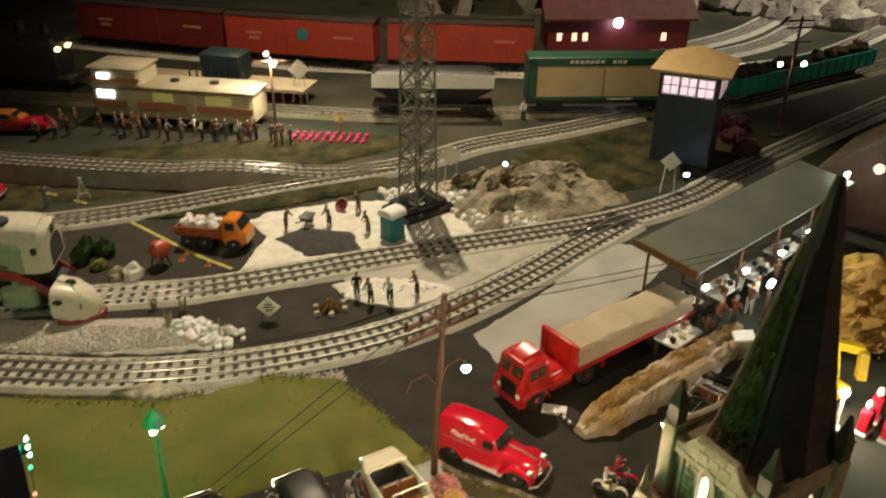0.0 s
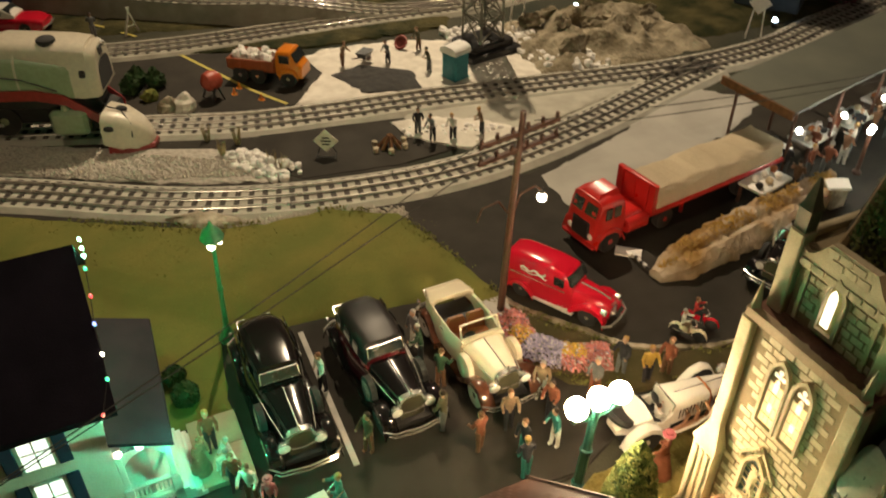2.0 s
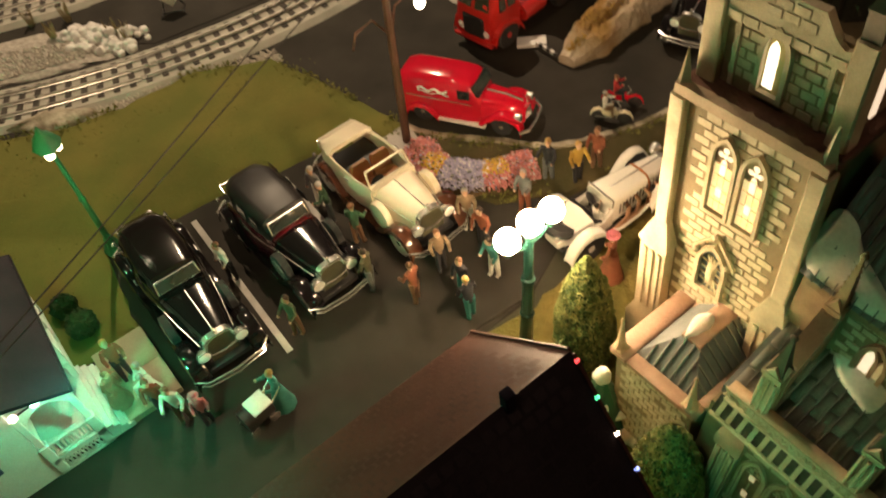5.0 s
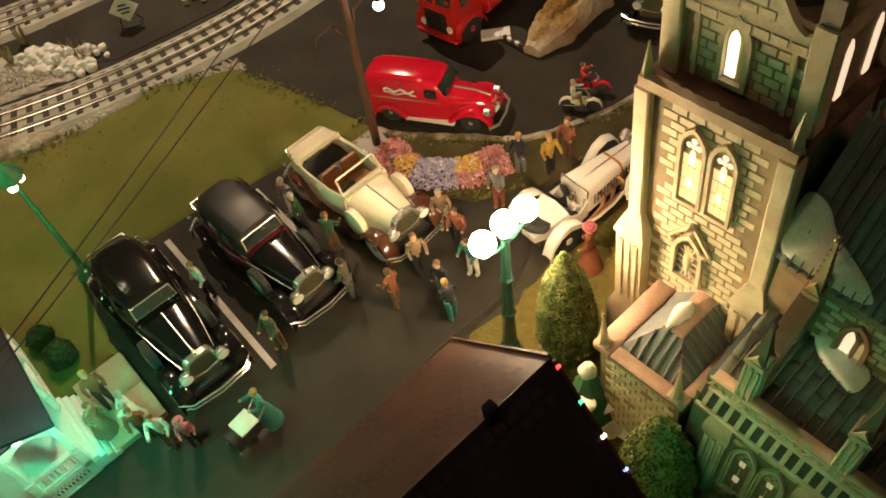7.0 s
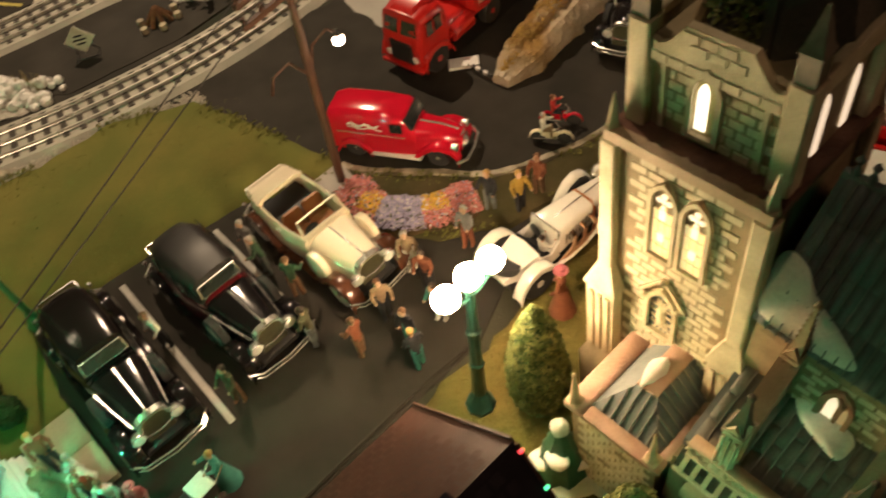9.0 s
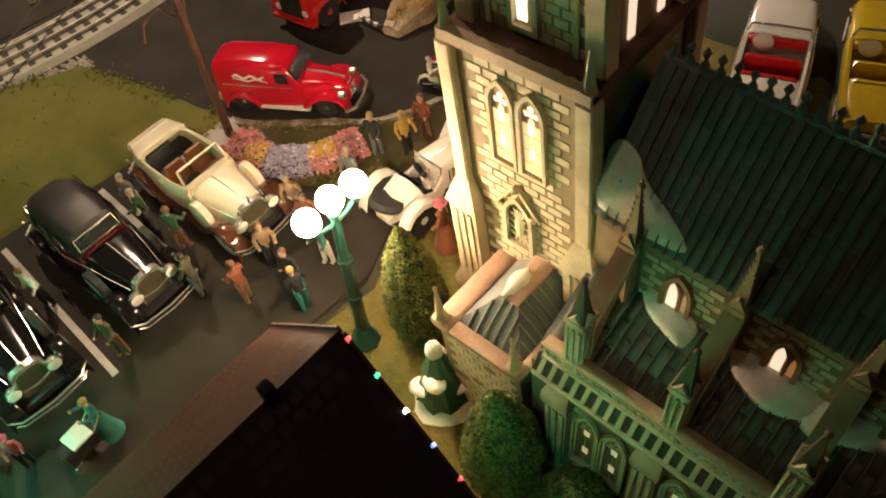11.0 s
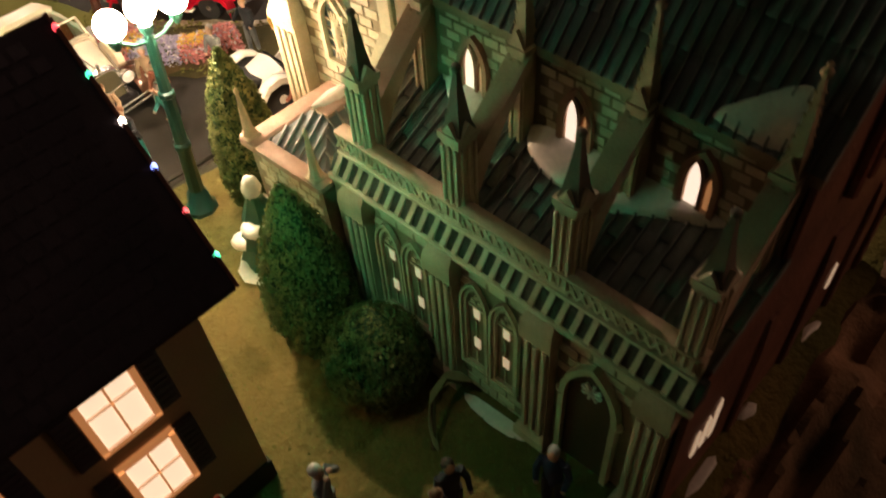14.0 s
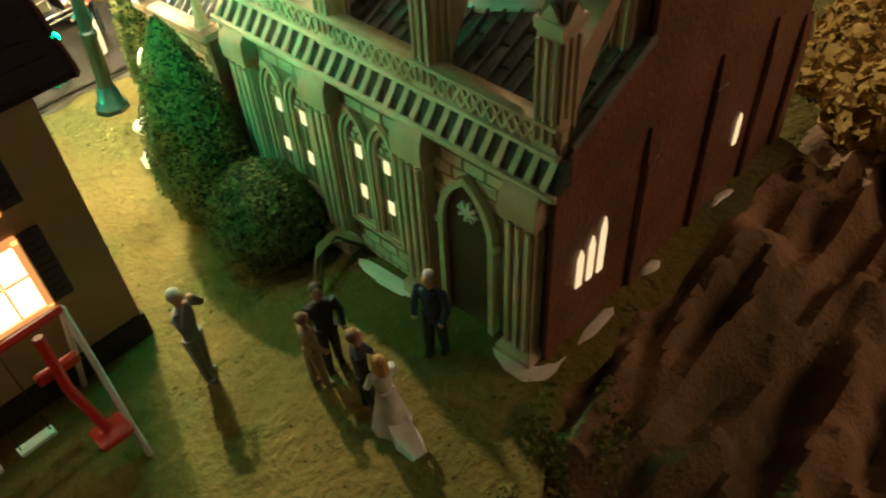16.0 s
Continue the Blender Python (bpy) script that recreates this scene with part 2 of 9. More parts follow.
class G:
    """Gathers points and faces of one mesh, in millimetres; m is the material slot of what comes next."""

    def __init__(self):
        self.v, self.f, self.mi, self.m, self.M = [], [], [], 0, None

    def add(self, vs, fs):
        k = len(self.v)
        if self.M is not None:
            vs = [tuple(self.M @ Vector(p)) for p in vs]
        self.v += [tuple(p) for p in vs]
        self.f += [tuple(k + i for i in f) for f in fs]
        self.mi += [self.m] * len(fs)
        return self

    def box(self, x0, x1, y0, y1, z0, z1, b=0.0):
        if b <= 0:
            vs = [(x, y, z) for z in (z0, z1) for x, y in ((x0, y0), (x1, y0), (x1, y1), (x0, y1))]
            return self.add(vs, [(3, 2, 1, 0), (4, 5, 6, 7), (0, 1, 5, 4), (1, 2, 6, 5), (2, 3, 7, 6), (3, 0, 4, 7)])

        def ring(e, z):
            a0, a1, c0, c1 = x0 + e, x1 - e, y0 + e, y1 - e
            d = b
            return [(a0 + d, c0, z), (a1 - d, c0, z), (a1, c0 + d, z), (a1, c1 - d, z), (a1 - d, c1, z), (a0 + d, c1, z), (a0, c1 - d, z), (a0, c0 + d, z)]
        return self.loft([ring(b, z0), ring(0, z0 + b), ring(0, z1 - b), ring(b, z1)])

    def loft(self, rings, cap=True, closed=True):
        n = len(rings[0])
        vs = [p for r in rings for p in r]
        fs = []
        for i in range(len(rings) - 1):
            for j in range(n if closed else n - 1):
                a, b = i * n + j, i * n + (j + 1) % n
                fs.append((a, b, b + n, a + n))
        if cap:
            fs.append(tuple(range(n - 1, -1, -1)))
            fs.append(tuple((len(rings) - 1) * n + j for j in range(n)))
        return self.add(vs, fs)

    def poly(self, pts, z0, z1):
        return self.loft([[(x, y, z0) for x, y in pts], [(x, y, z1) for x, y in pts]])

    def slab(self, pts, z0, z1, inset):
        """A raised patch with sloping edges (points run anticlockwise)."""
        n = len(pts)
        inner = []
        for i in range(n):
            ax, ay = pts[i - 1]
            bx, by = pts[(i + 1) % n]
            dx, dy = bx - ax, by - ay
            l = math.hypot(dx, dy) or 1
            inner.append((pts[i][0] - dy / l * inset, pts[i][1] + dx / l * inset))
        return self.loft([[(x, y, z0) for x, y in pts], [(x, y, z1) for x, y in inner]])

    def turn(self, prof, n=12, axis="z", at=(0, 0, 0), arc=1.0):
        rings = []
        for r, h in prof:
            ring = []
            for k in range(n):
                a = 2 * math.pi * k / n
                c, s = r * math.cos(a), r * math.sin(a)
                p = {"z": (c, s, h), "y": (s, h, c), "x": (h, c, s)}[axis]
                ring.append((p[0] + at[0], p[1] + at[1], p[2] + at[2]))
            rings.append(ring)
        return self.loft(rings)

    def ball(self, at, r, nu=10, nv=6):
        rx, ry, rz = (r, r, r) if isinstance(r, (int, float)) else r
        rings = []
        for i in range(nv + 1):
            t = math.pi * (i + 0.02) / (nv + 0.04)
            rings.append([(at[0] + rx * math.sin(t) * math.cos(2 * math.pi * k / nu), at[1] + ry * math.sin(t) * math.sin(2 * math.pi * k / nu), at[2] - rz * math.cos(t)) for k in range(nu)])
        return self.loft(rings)

    def tube(self, pts, r, n=6):
        pts = [Vector(p) for p in pts]
        rs = r if isinstance(r, (list, tuple)) else [r] * len(pts)
        rings, ref = [], None
        for i, p in enumerate(pts):
            d = (pts[min(i + 1, len(pts) - 1)] - pts[max(i - 1, 0)]).normalized()
            if ref is None:
                ref = d.orthogonal().normalized()
            u = (ref - d * ref.dot(d)).normalized()
            w = d.cross(u)
            ref = u
            rings.append([tuple(p + (u * math.cos(2 * math.pi * k / n) + w * math.sin(2 * math.pi * k / n)) * rs[i]) for k in range(n)])
        return self.loft(rings)

    def bar(self, a, b, w, h=None):
        """A square bar from a to b."""
        h = h or w
        a, b = Vector(a), Vector(b)
        d = (b - a).normalized()
        u = d.cross(Vector((0, 0, 1)))
        u = u.normalized() if u.length > 1e-4 else Vector((1, 0, 0))
        v = u.cross(d)
        rings = [[tuple(p + u * x * w / 2 + v * y * h / 2) for x, y in ((-1, -1), (1, -1), (1, 1), (-1, 1))] for p in (a, b)]
        return self.loft(rings)

    def arches(self, stations, n=11, axis="x"):
        """Loft of arched cross sections: (x, half width, bottom, top, squareness)."""
        rings = []
        for x, hw, z0, z1, p in stations:
            ring = []
            for k in range(n):
                a = math.pi * k / (n - 1)
                c, s = math.cos(a), math.sin(a)
                y = hw * math.copysign(abs(c) ** p, c)
                ring.append((x, y, z0 + (z1 - z0) * abs(s) ** p))
            rings.append(ring)
        return self.loft(rings)

    def blob(self, at, r, seed, rough=0.25, nu=9, nv=6):
        k = len(self.v)
        self.ball((0, 0, 0), 1.0, nu, nv)
        for i in range(k, len(self.v)):
            p = Vector(self.v[i])
            q = p * (1 + rough * noise.noise(p * 1.6 + Vector((seed * 3.1, seed * 1.7, seed))))
            rx, ry, rz = (r, r, r) if isinstance(r, (int, float)) else r
            self.v[i] = (at[0] + q.x * rx, at[1] + q.y * ry, at[2] + q.z * rz)
        return self


def mesh(name, g, mats, smooth=True):
    me = bpy.data.meshes.new(name)
    me.from_pydata([(x * U, y * U, z * U) for x, y, z in g.v], [], g.f)
    for m in (mats if isinstance(mats, (list, tuple)) else [mats]):
        me.materials.append(m)
    if isinstance(mats, (list, tuple)):
        me.polygons.foreach_set("material_index", g.mi)
    if smooth:
        me.shade_smooth()
        me.set_sharp_from_angle(angle=radians(38))
    me.update()
    return me


def at_mm(x, y, z=0, rz=0, rx=0, ry=0):
    return pose(x * U, y * U, z * U, rx, ry, rz)


def thing(name, m, label, category, group="", kind=""):
    o = new(name)
    o.empty_display_size = 0.01
    o.matrix_world = m
    return tagged(o, label, category, group, kind)


def part(name, g, mats, parent, label="", m=None, smooth=True):
    me = g if isinstance(g, bpy.types.Mesh) else mesh(name, g, mats, smooth)
    o = new(name, me)
    o.parent = parent
    if m is not None:
        o.matrix_local = m
    if label:
        tagged(o, label)
    return o


def solo(name, g, mats, m, label, category, group="", kind="", smooth=True):
    """A thing that is one mesh."""
    o = new(name, g if isinstance(g, bpy.types.Mesh) else mesh(name, g, mats, smooth))
    o.matrix_world = m
    return tagged(o, label, category, group, kind)


def curve(pts, step):
    """Points every step millimetres on a smooth line through pts, with the heading."""
    P = [Vector((x, y, 0)) for x, y in pts]
    P = [P[0] * 2 - P[1]] + P + [P[-1] * 2 - P[-2]]
    dense = []
    for i in range(1, len(P) - 2):
        a, b, c, d = P[i - 1:i + 3]
        for k in range(24):
            t = k / 24
            dense.append(0.5 * ((2 * b) + (c - a) * t + (2 * a - 5 * b + 4 * c - d) * t * t + (3 * b - a - 3 * c + d) * t ** 3))
    dense.append(P[-2])
    out, run = [dense[0]], 0.0
    for a, b in zip(dense, dense[1:]):
        l = (b - a).length
        while run + l >= step * len(out):
            out.append(a + (b - a) * ((step * len(out) - run) / l))
        run += l
    res = []
    for i, p in enumerate(out):
        d = (out[min(i + 1, len(out) - 1)] - out[max(i - 1, 0)]).normalized()
        res.append((p.x, p.y, d.x, d.y))
    return res


def rim(pts, step, jitter, seed):
    """A polygon's outline cut finer, with an uneven edge."""
    out = []
    for (ax, ay), (bx, by) in zip(pts, pts[1:] + pts[:1]):
        n = max(1, int(math.hypot(bx - ax, by - ay) / step))
        for k in range(n):
            x, y = ax + (bx - ax) * k / n, ay + (by - ay) * k / n
            out.append((x + jitter * noise.noise(Vector((x * 0.06, y * 0.06, seed))), y + jitter * noise.noise(Vector((x * 0.06, y * 0.06, seed + 9)))))
    return out

# ---- the ground, lawns, roadbeds, tracks ----
g = G()
g.add([(-2600, -20, -1), (4200, -20, -1), (4200, 3600, -1), (-2600, 3600, -1)], [(0, 1, 2, 3)])
tagged(solo("ground", g, BASE, Matrix(), "dark painted baseboard of the model layout", "ground"), kind="structure")
g = G()
g.slab(rim([(-420, 300), (68, 297), (250, 297), (330, 330), (470, 300), (760, 420), (1100, 560), (1000, 760), (640, 720), (420, 660), (330, 690), (240, 900), (60, 1180), (-420, 1300)], 40, 2, 3), -1, 0, 1)
tagged(solo("road", g, ASPHALT, Matrix(), "dark grey asphalt road and car park", "road"), kind="structure")

LAWN = [(-420, 1010), (-420, 420), (-30, 452), (46, 456), (50, 500), (56, 541), (104, 531), (222, 512), (262, 482), (292, 478), (295, 503), (286, 537), (277, 590), (263, 649), (204, 685), (134, 690), (86, 700), (40, 728), (-40, 775), (-130, 830)]
g = G()
g.slab(rim(LAWN, 12, 5, 1), -1, 4, 7)
tagged(solo("lawn", g, GRASS, Matrix(), "olive green static grass lawn with uneven edge", "lawn"), kind="structure")
VERGE = [(262, 482), (258, 430), (290, 372), (330, 345), (420, 320), (560, 300), (560, 325), (455, 350), (420, 357), (383, 372), (354, 390), (334, 418), (301, 464), (292, 480)]
g = G()
g.slab(rim(VERGE, 10, 4, 2), -1, 2.5, 4)
tagged(solo("verge", g, VERGETURF, Matrix(), "narrow grass verge round the flower bed", "verge"), kind="structure")
CHURCHYARD = [(-420, 293), (-420, -110), (150, -110), (182, -40), (226, -22), (300, -24), (420, -18), (560, 0), (560, 250), (560, 300), (300, 300), (250, 293), (60, 291)]
g = G()
g.slab(rim(CHURCHYARD, 9, 7, 4), -1, 1, 3)
tagged(solo("churchyard", g, YARD, Matrix(), "worn olive and brown turf of the churchyard", "lawn"), kind="structure")
g = G()
line = curve([(560, 327), (455, 352), (420, 359), (383, 374), (354, 392), (334, 420), (301, 466), (293, 486)], 5)
g.loft([[(x - dy * a * (1 + .35 * noise.noise(Vector((x * .12, y * .12, 5)))), y + dx * a * (1 + .35 * noise.noise(Vector((x * .12, y * .12, 5)))), z + (.9 * noise.noise(Vector((x * .2, y * .2, a))) if z > 0 else 0)) for a, z in ((-3.4, -.5), (-2.4, 2.4), (2.4, 3.0), (3.4, -.5))] for x, y, dx, dy in line])
tagged(solo("verge_border", g, ROCK, Matrix(), "uneven tan stone border between verge and road", "kerb"), kind="structure")
g = G()
g.tube([(-420, 297, 1), (62, 299, 1), (213, 302, 1), (252, 299, 1)], 1.3, 6)
tagged(solo("kerb", g, ASPHALT, Matrix(), "thin grey kerb along the road edge", "kerb"), kind="structure")


def roadbed(name, pts, half, label, m=BED, rise=lambda x: 0.0):
    line = curve(pts, 14)
    left = [(x - dy * (half + 3 * noise.noise(Vector((x * 0.04, y * 0.04, 1)))), y + dx * (half + 3 * noise.noise(Vector((x * 0.04, y * 0.04, 2))))) for x, y, dx, dy in line]
    right = [(x + dy * half, y - dx * half) for x, y, dx, dy in line]
    n = len(line)
    vs = [(*p, -1) for p in left] + [(x + dy * -(half - 7), y + dx * (half - 7), 4.3 + rise(x)) for x, y, dx, dy in line] + [(x + dy * (half - 7), y - dx * (half - 7), 4.3 + rise(x)) for x, y, dx, dy in line] + [(*p, -1) for p in right]
    fs = [(k * n + i, (k + 1) * n + i, (k + 1) * n + i + 1, k * n + i + 1) for k in range(3) for i in range(n - 1)]
    g = G()
    g.add(vs, fs)
    return tagged(solo(name, g, m, Matrix(), label, "roadbed", smooth=False), kind="structure")


TIES = G().box(-2.8, 2.8, -23, 23, 0, 3, 0.4)
TIEMESH = mesh("tie", TIES, TIE, False)


def track(pts, label, step=14.0, z=2.2, rise=lambda x: 0.0):
    line = curve(pts, step)
    o = thing("railway_track", Matrix(), label, "railway track", "tracks of the yard")
    for off, nm in ((-15.8, "rail"), (0, "rail"), (15.8, "rail")):
        g = G()
        prof = [(-1.2, 3), (1.2, 3), (0.45, 3.6), (0.8, 4.4), (0.8, 5.4), (-0.8, 5.4), (-0.8, 4.4), (-0.45, 3.6)]
        g.loft([[(x - dy * (off + a), y + dx * (off + a), z + b + rise(x)) for a, b in prof] for x, y, dx, dy in line])
        part(nm, g, RAIL, o)
    for i, (x, y, dx, dy) in enumerate(line):
        part("tie", TIEMESH, TIE, o, m=at_mm(x, y, z + rise(x), math.degrees(math.atan2(dy, dx)) + 0.6 * math.sin(i * 7.3)))
    return o


T1 = [(-420, 1060), (-230, 935), (-136, 876), (-53, 828), (28, 778), (108, 740), (193, 713), (290, 696), (376, 695), (469, 709), (562, 730), (675, 765), (800, 800)]
T2 = [(-420, 1120), (-200, 1035), (-40, 975), (80, 932), (173, 899), (284, 880), (394, 867), (508, 848), (620, 828), (764, 807), (920, 812), (1065, 849), (1356, 912), (1800, 1000)]
T3 = [(-420, 1330), (-150, 1232), (58, 1183), (135, 1170), (216, 1163), (305, 1160), (396, 1157), (490, 1149), (590, 1144), (680, 1154), (760, 1166), (945, 1160), (1127, 1166)]
T4 = [(-420, 1780), (-200, 1585), (-7, 1415), (71, 1356), (148, 1298), (225, 1250), (310, 1217), (395, 1188), (481, 1163), (570, 1146)]
T5 = [(-100, 1960), (420, 1580), (640, 1415), (757, 1346), (933, 1284), (1068, 1218), (1210, 1155), (1330, 1120), (1560, 1133), (2000, 1180)]


def ramp_4(x):
    """The curving track lies on an embankment that falls to the junction."""
    t = max(0.0, min(1.0, (500 - x) / 230))
    return 26 * t * t * (3 - 2 * t)


for nm, t, lab in (("roadbed_1", T1, "near"), ("roadbed_2", T2, "middle"), ("roadbed_3", T3, "far"), ("roadbed_4", T4, "curving"), ("roadbed_5", T5, "back")):
    roadbed(nm, t, {"roadbed_1": 34, "roadbed_2": 34, "roadbed_4": 30}.get(nm, 36), "grey roadbed under the %s track" % lab, {"roadbed_3": DULLBED, "roadbed_4": DULLBED, "roadbed_5": OLIVEBED}.get(nm, BED), ramp_4 if nm == "roadbed_4" else (lambda x: 0.0))
for t, lab in ((T1, "three-rail nickel track curving past the lawn"), (T2, "three-rail nickel track with dark ties behind the works yard"), (T3, "three-rail track passing the lattice tower"), (T4, "three-rail track curving past the trailer"), (T5, "three-rail track under the goods wagons")):
    track(t, lab, rise=ramp_4 if t is T4 else (lambda x: 0.0))

def leafy(g, pts, size, rnd):
    for p, n in pts:
        n = Vector(n).normalized()
        n = (n + Vector((rnd.uniform(-.9, .9), rnd.uniform(-.9, .9), rnd.uniform(-.9, .9)))).normalized()
        u = n.orthogonal().normalized()
        u.rotate(Matrix.Rotation(rnd.uniform(0, 6.28), 3, n))
        w = n.cross(u)
        s = size * rnd.uniform(.6, 1.3)
        p = Vector(p)
        a, b, c, d = p - u * s, p + w * s * .6, p + u * s, p - w * s * .6
        g.add([a, b, c, d], [(0, 1, 2, 3)])


# ---- church ----
SPIREDARK = mat("dark_spire", (0.085, 0.075, 0.055), (0.045, 0.052, 0.036), 0.8, scale=50, fine=500, bump=0.8)
RIBSLATE = mat("slate_rib", (0.22, 0.23, 0.20), (0.14, 0.15, 0.13), 0.5, scale=60, fine=800, bump=0.3)
AISLETILE = mat("worn_slate_tile", (0.20, 0.20, 0.165), (0.13, 0.14, 0.12), 0.65, scale=70, fine=900, bump=0.4, vary=0.3)
BROWNTAN = mat("tan_tracery", (0.40, 0.30, 0.17), (0.30, 0.22, 0.12), 0.7, scale=90)
TANSTONE = mat("tan_stone", (0.50, 0.37, 0.24), (0.40, 0.29, 0.18), 0.7, scale=60, fine=900, bump=0.3)
SPIRELET = mat("dark_spirelet", (0.16, 0.12, 0.075), (0.09, 0.085, 0.055), 0.7, scale=90, fine=900, bump=0.4)
# Reddish brown, partly holding the dim warm light of this end
ENDSTONE = mat("dim_brown_end_stone", (0.24, 0.095, 0.058), (0.15, 0.064, 0.042), 0.5, scale=40, fine=450, bump=0.5)
VESTRYTOP = mat("pinkish_stone", (0.42, 0.27, 0.19), (0.33, 0.20, 0.14), 0.75, scale=60, fine=700, bump=0.4)
LEDGEBROWN = mat("red_brown_ledge", (0.17, 0.075, 0.045), (0.10, 0.045, 0.03), 0.85, scale=60, fine=500, bump=0.8)
REDSHAFT = mat("red_glazed_shaft", (0.22, 0.05, 0.03), (0.15, 0.04, 0.02), 0.3, scale=90)
AMBERPANE = glow("amber_pane", (1.0, 0.42, 0.12), 0.22)
WINDOWDIM = glow("dim_church_window", (1.0, 0.70, 0.38), 0.32)

def pointed(w, h0, h1, n=5):
    """Outline of a pointed arch, half width w, straight to h0, tip at h1."""
    pts = [(-w, 0), (w, 0), (w, h0)]
    for k in range(1, n):
        a = k / n * math.pi / 3
        pts.append((w * (2 * math.cos(a) - 1), h0 + (h1 - h0) * math.sin(a) / math.sin(math.pi / 3)))
    pts.append((0, h1))
    pts += [(-x, z) for x, z in reversed(pts[3:-1])] + [(-w, h0)]
    return pts


def facing_x(g, pts, y, z, x0, x1):
    """A flat outline (across, up) stood on the wall that faces -x."""
    g.loft([[(x1, y - a, z + b) for a, b in pts], [(x0, y - a, z + b) for a, b in pts]])


def arch_frame(w, h0, h1, t, n=5):
    return pointed(w, h0, h1, n), pointed(w + t, h0, h1 + t * 1.4, n)


def frame_x(g, w, h0, h1, t, y, z, x0, x1):
    a, b = arch_frame(w, h0, h1, t)
    b = [(p[0], p[1] - (t if i < 2 else 0)) for i, p in enumerate(b)]
    n = len(a)
    vs = [(x, y - p[0], z + p[1]) for x in (x0, x1) for ring in (a, b) for p in ring]
    fs = []
    for j in range(n):
        k = (j + 1) % n
        fs += [(j, k, n + k, n + j), (2 * n + k, 2 * n + j, 3 * n + j, 3 * n + k), (n + j, n + k, 3 * n + k, 3 * n + j), (k, j, 2 * n + j, 2 * n + k)]
    g.add(vs, fs)


def spirelet(g, x, y, z, w, h, n=4):
    """A pier cap with a crocketed spirelet."""
    g.box(x - w * 0.62, x + w * 0.62, y - w * 0.62, y + w * 0.62, z, z + w * 0.25, 0.4)
    g.turn([(w * 0.62, z + w * 0.25), (w * 0.42, z + w * 0.7), (w * 0.12, z + h * 0.86), (w * 0.2, z + h * 0.9), (w * 0.16, z + h * 0.96), (0.1, z + h)], 8, at=(x, y, 0))


TILT = at_mm(0, 205, 75) @ Matrix.Rotation(radians(2.9), 4, "X") @ at_mm(0, -205, -75)
church = thing("church", at_mm(228, -10, 0) @ TILT, "cream stone model church with tower, slate roof and glazed snow", "church")
CL = 160.0      # length of the aisle wall
WX = 2.0        # face of the aisle wall
PIERS = [141.7 - 45.4 * k for k in range(4)]
g = G()
g.box(WX, 48, 0, CL, -12, 92)
part("aisle_wall", g, JOINT, church, "blocked cream stone wall")
g = G()
g.box(44, 122, 0, CL, -12, 152)
part("nave_wall", g, JOINT, church, "blocked cream stone wall")
# sloping bracket table and pierced parapet
g = G()
g.loft([[(7, y, 97), (7, y, 88), (-.2, y, 87.2), (-.2, y, 88.4), (4.6, y, 96.6)] for y in (-3, CL - 2)])
part("bracket_table", g, SPIREDARK, church, "dark sloping bracket table")
g = G()
g.box(-1.8, .2, -3.5, CL - 2, 86, 88.6, 0.5)
part("lower_lip", g, CHURCHSTONE, church)
g = G()
g.loft([[(x, y0, z + h) for y0 in (-1.1, 1.1) for h in ((0, 2.2) if y0 < 0 else (2.2, 0))] for x, z in ((5.0, 95.6), (2.2, 91.2), (-1.0, 87.6))])
br = mesh("bracket", g, CHURCHSTONE)
for k in range(28):
    part("bracket", br, None, church, m=at_mm(0, 1 + k * 5.68, 0))
g = G()
for k in range(40):
    y = 1 + k * 3.9
    g.bar((4.9, y, 98), (4.9, y + 3.9, 105), 0.8, 1.0)
    g.bar((4.9, y + 3.9, 98), (4.9, y, 105), 0.8, 1.0)
    g.ball((4.7, y + 1.95, 101.5), (.5, .9, 1.2), 6, 4)
g.box(5.4, 8.2, 0, CL - 4, 96.6, 105.4)
g.box(3.4, 8.0, 0, CL - 4, 96, 97.8, .3)
part("parapet", g, CHURCHSTONE, church, "pierced stone parapet")
g = G()
g.box(3.2, 9.4, 0, CL - 4, 105.2, 107.8, 0.7)
part("parapet_coping", g, TANSTONE, church, "tan parapet coping")
# aisle roof in staggered slate slabs
AISLE_A, AISLE_B = (8.5, 98.5), (45.0, 116.0)
g = G()
g.loft([[(AISLE_A[0], y, AISLE_A[1]), (AISLE_B[0], y, AISLE_B[1]), (AISLE_B[0], y, 70), (AISLE_A[0], y, 70)] for y in (0, CL)])
part("aisle_roof", g, SLATE, church, "dark slate lean-to roof")
sl = math.atan2(AISLE_B[1] - AISLE_A[1], AISLE_B[0] - AISLE_A[0])
ln = math.hypot(AISLE_B[1] - AISLE_A[1], AISLE_B[0] - AISLE_A[0])
g = G()
g.box(0, ln / 3 - .4, .4, 4.8, 0.2, 2.4, 0.7)
slate = mesh("slate", g, AISLETILE)
rnd = random.Random(71)
for k in range(31):
    for r in range(4):
        d = ln * (r - .5 * (k % 2)) / 3
        if d < -1 or d > ln * .7:
            d = min(max(d, 0), ln * .67)
        m = at_mm(AISLE_A[0] + math.cos(sl) * d, -2 + k * 5.15, AISLE_A[1] + math.sin(sl) * d - .3, 0, rnd.uniform(-2, 2), -math.degrees(sl) + rnd.uniform(2.0, 3.6))
        part("slate", slate, None, church, m=m)
g = G()
g.loft([[(0, -.5, 0), (0, .5, 0), (0, .28, 2.9), (0, -.28, 2.9)], [(ln, -.5, 0), (ln, .5, 0), (ln, .28, 2.9), (ln, -.28, 2.9)]])
batten = mesh("batten", g, RIBSLATE)
for k in range(31):
    part("batten", batten, None, church, m=at_mm(AISLE_A[0], -2 + k * 5.15, AISLE_A[1], 0, 0, -math.degrees(sl)))


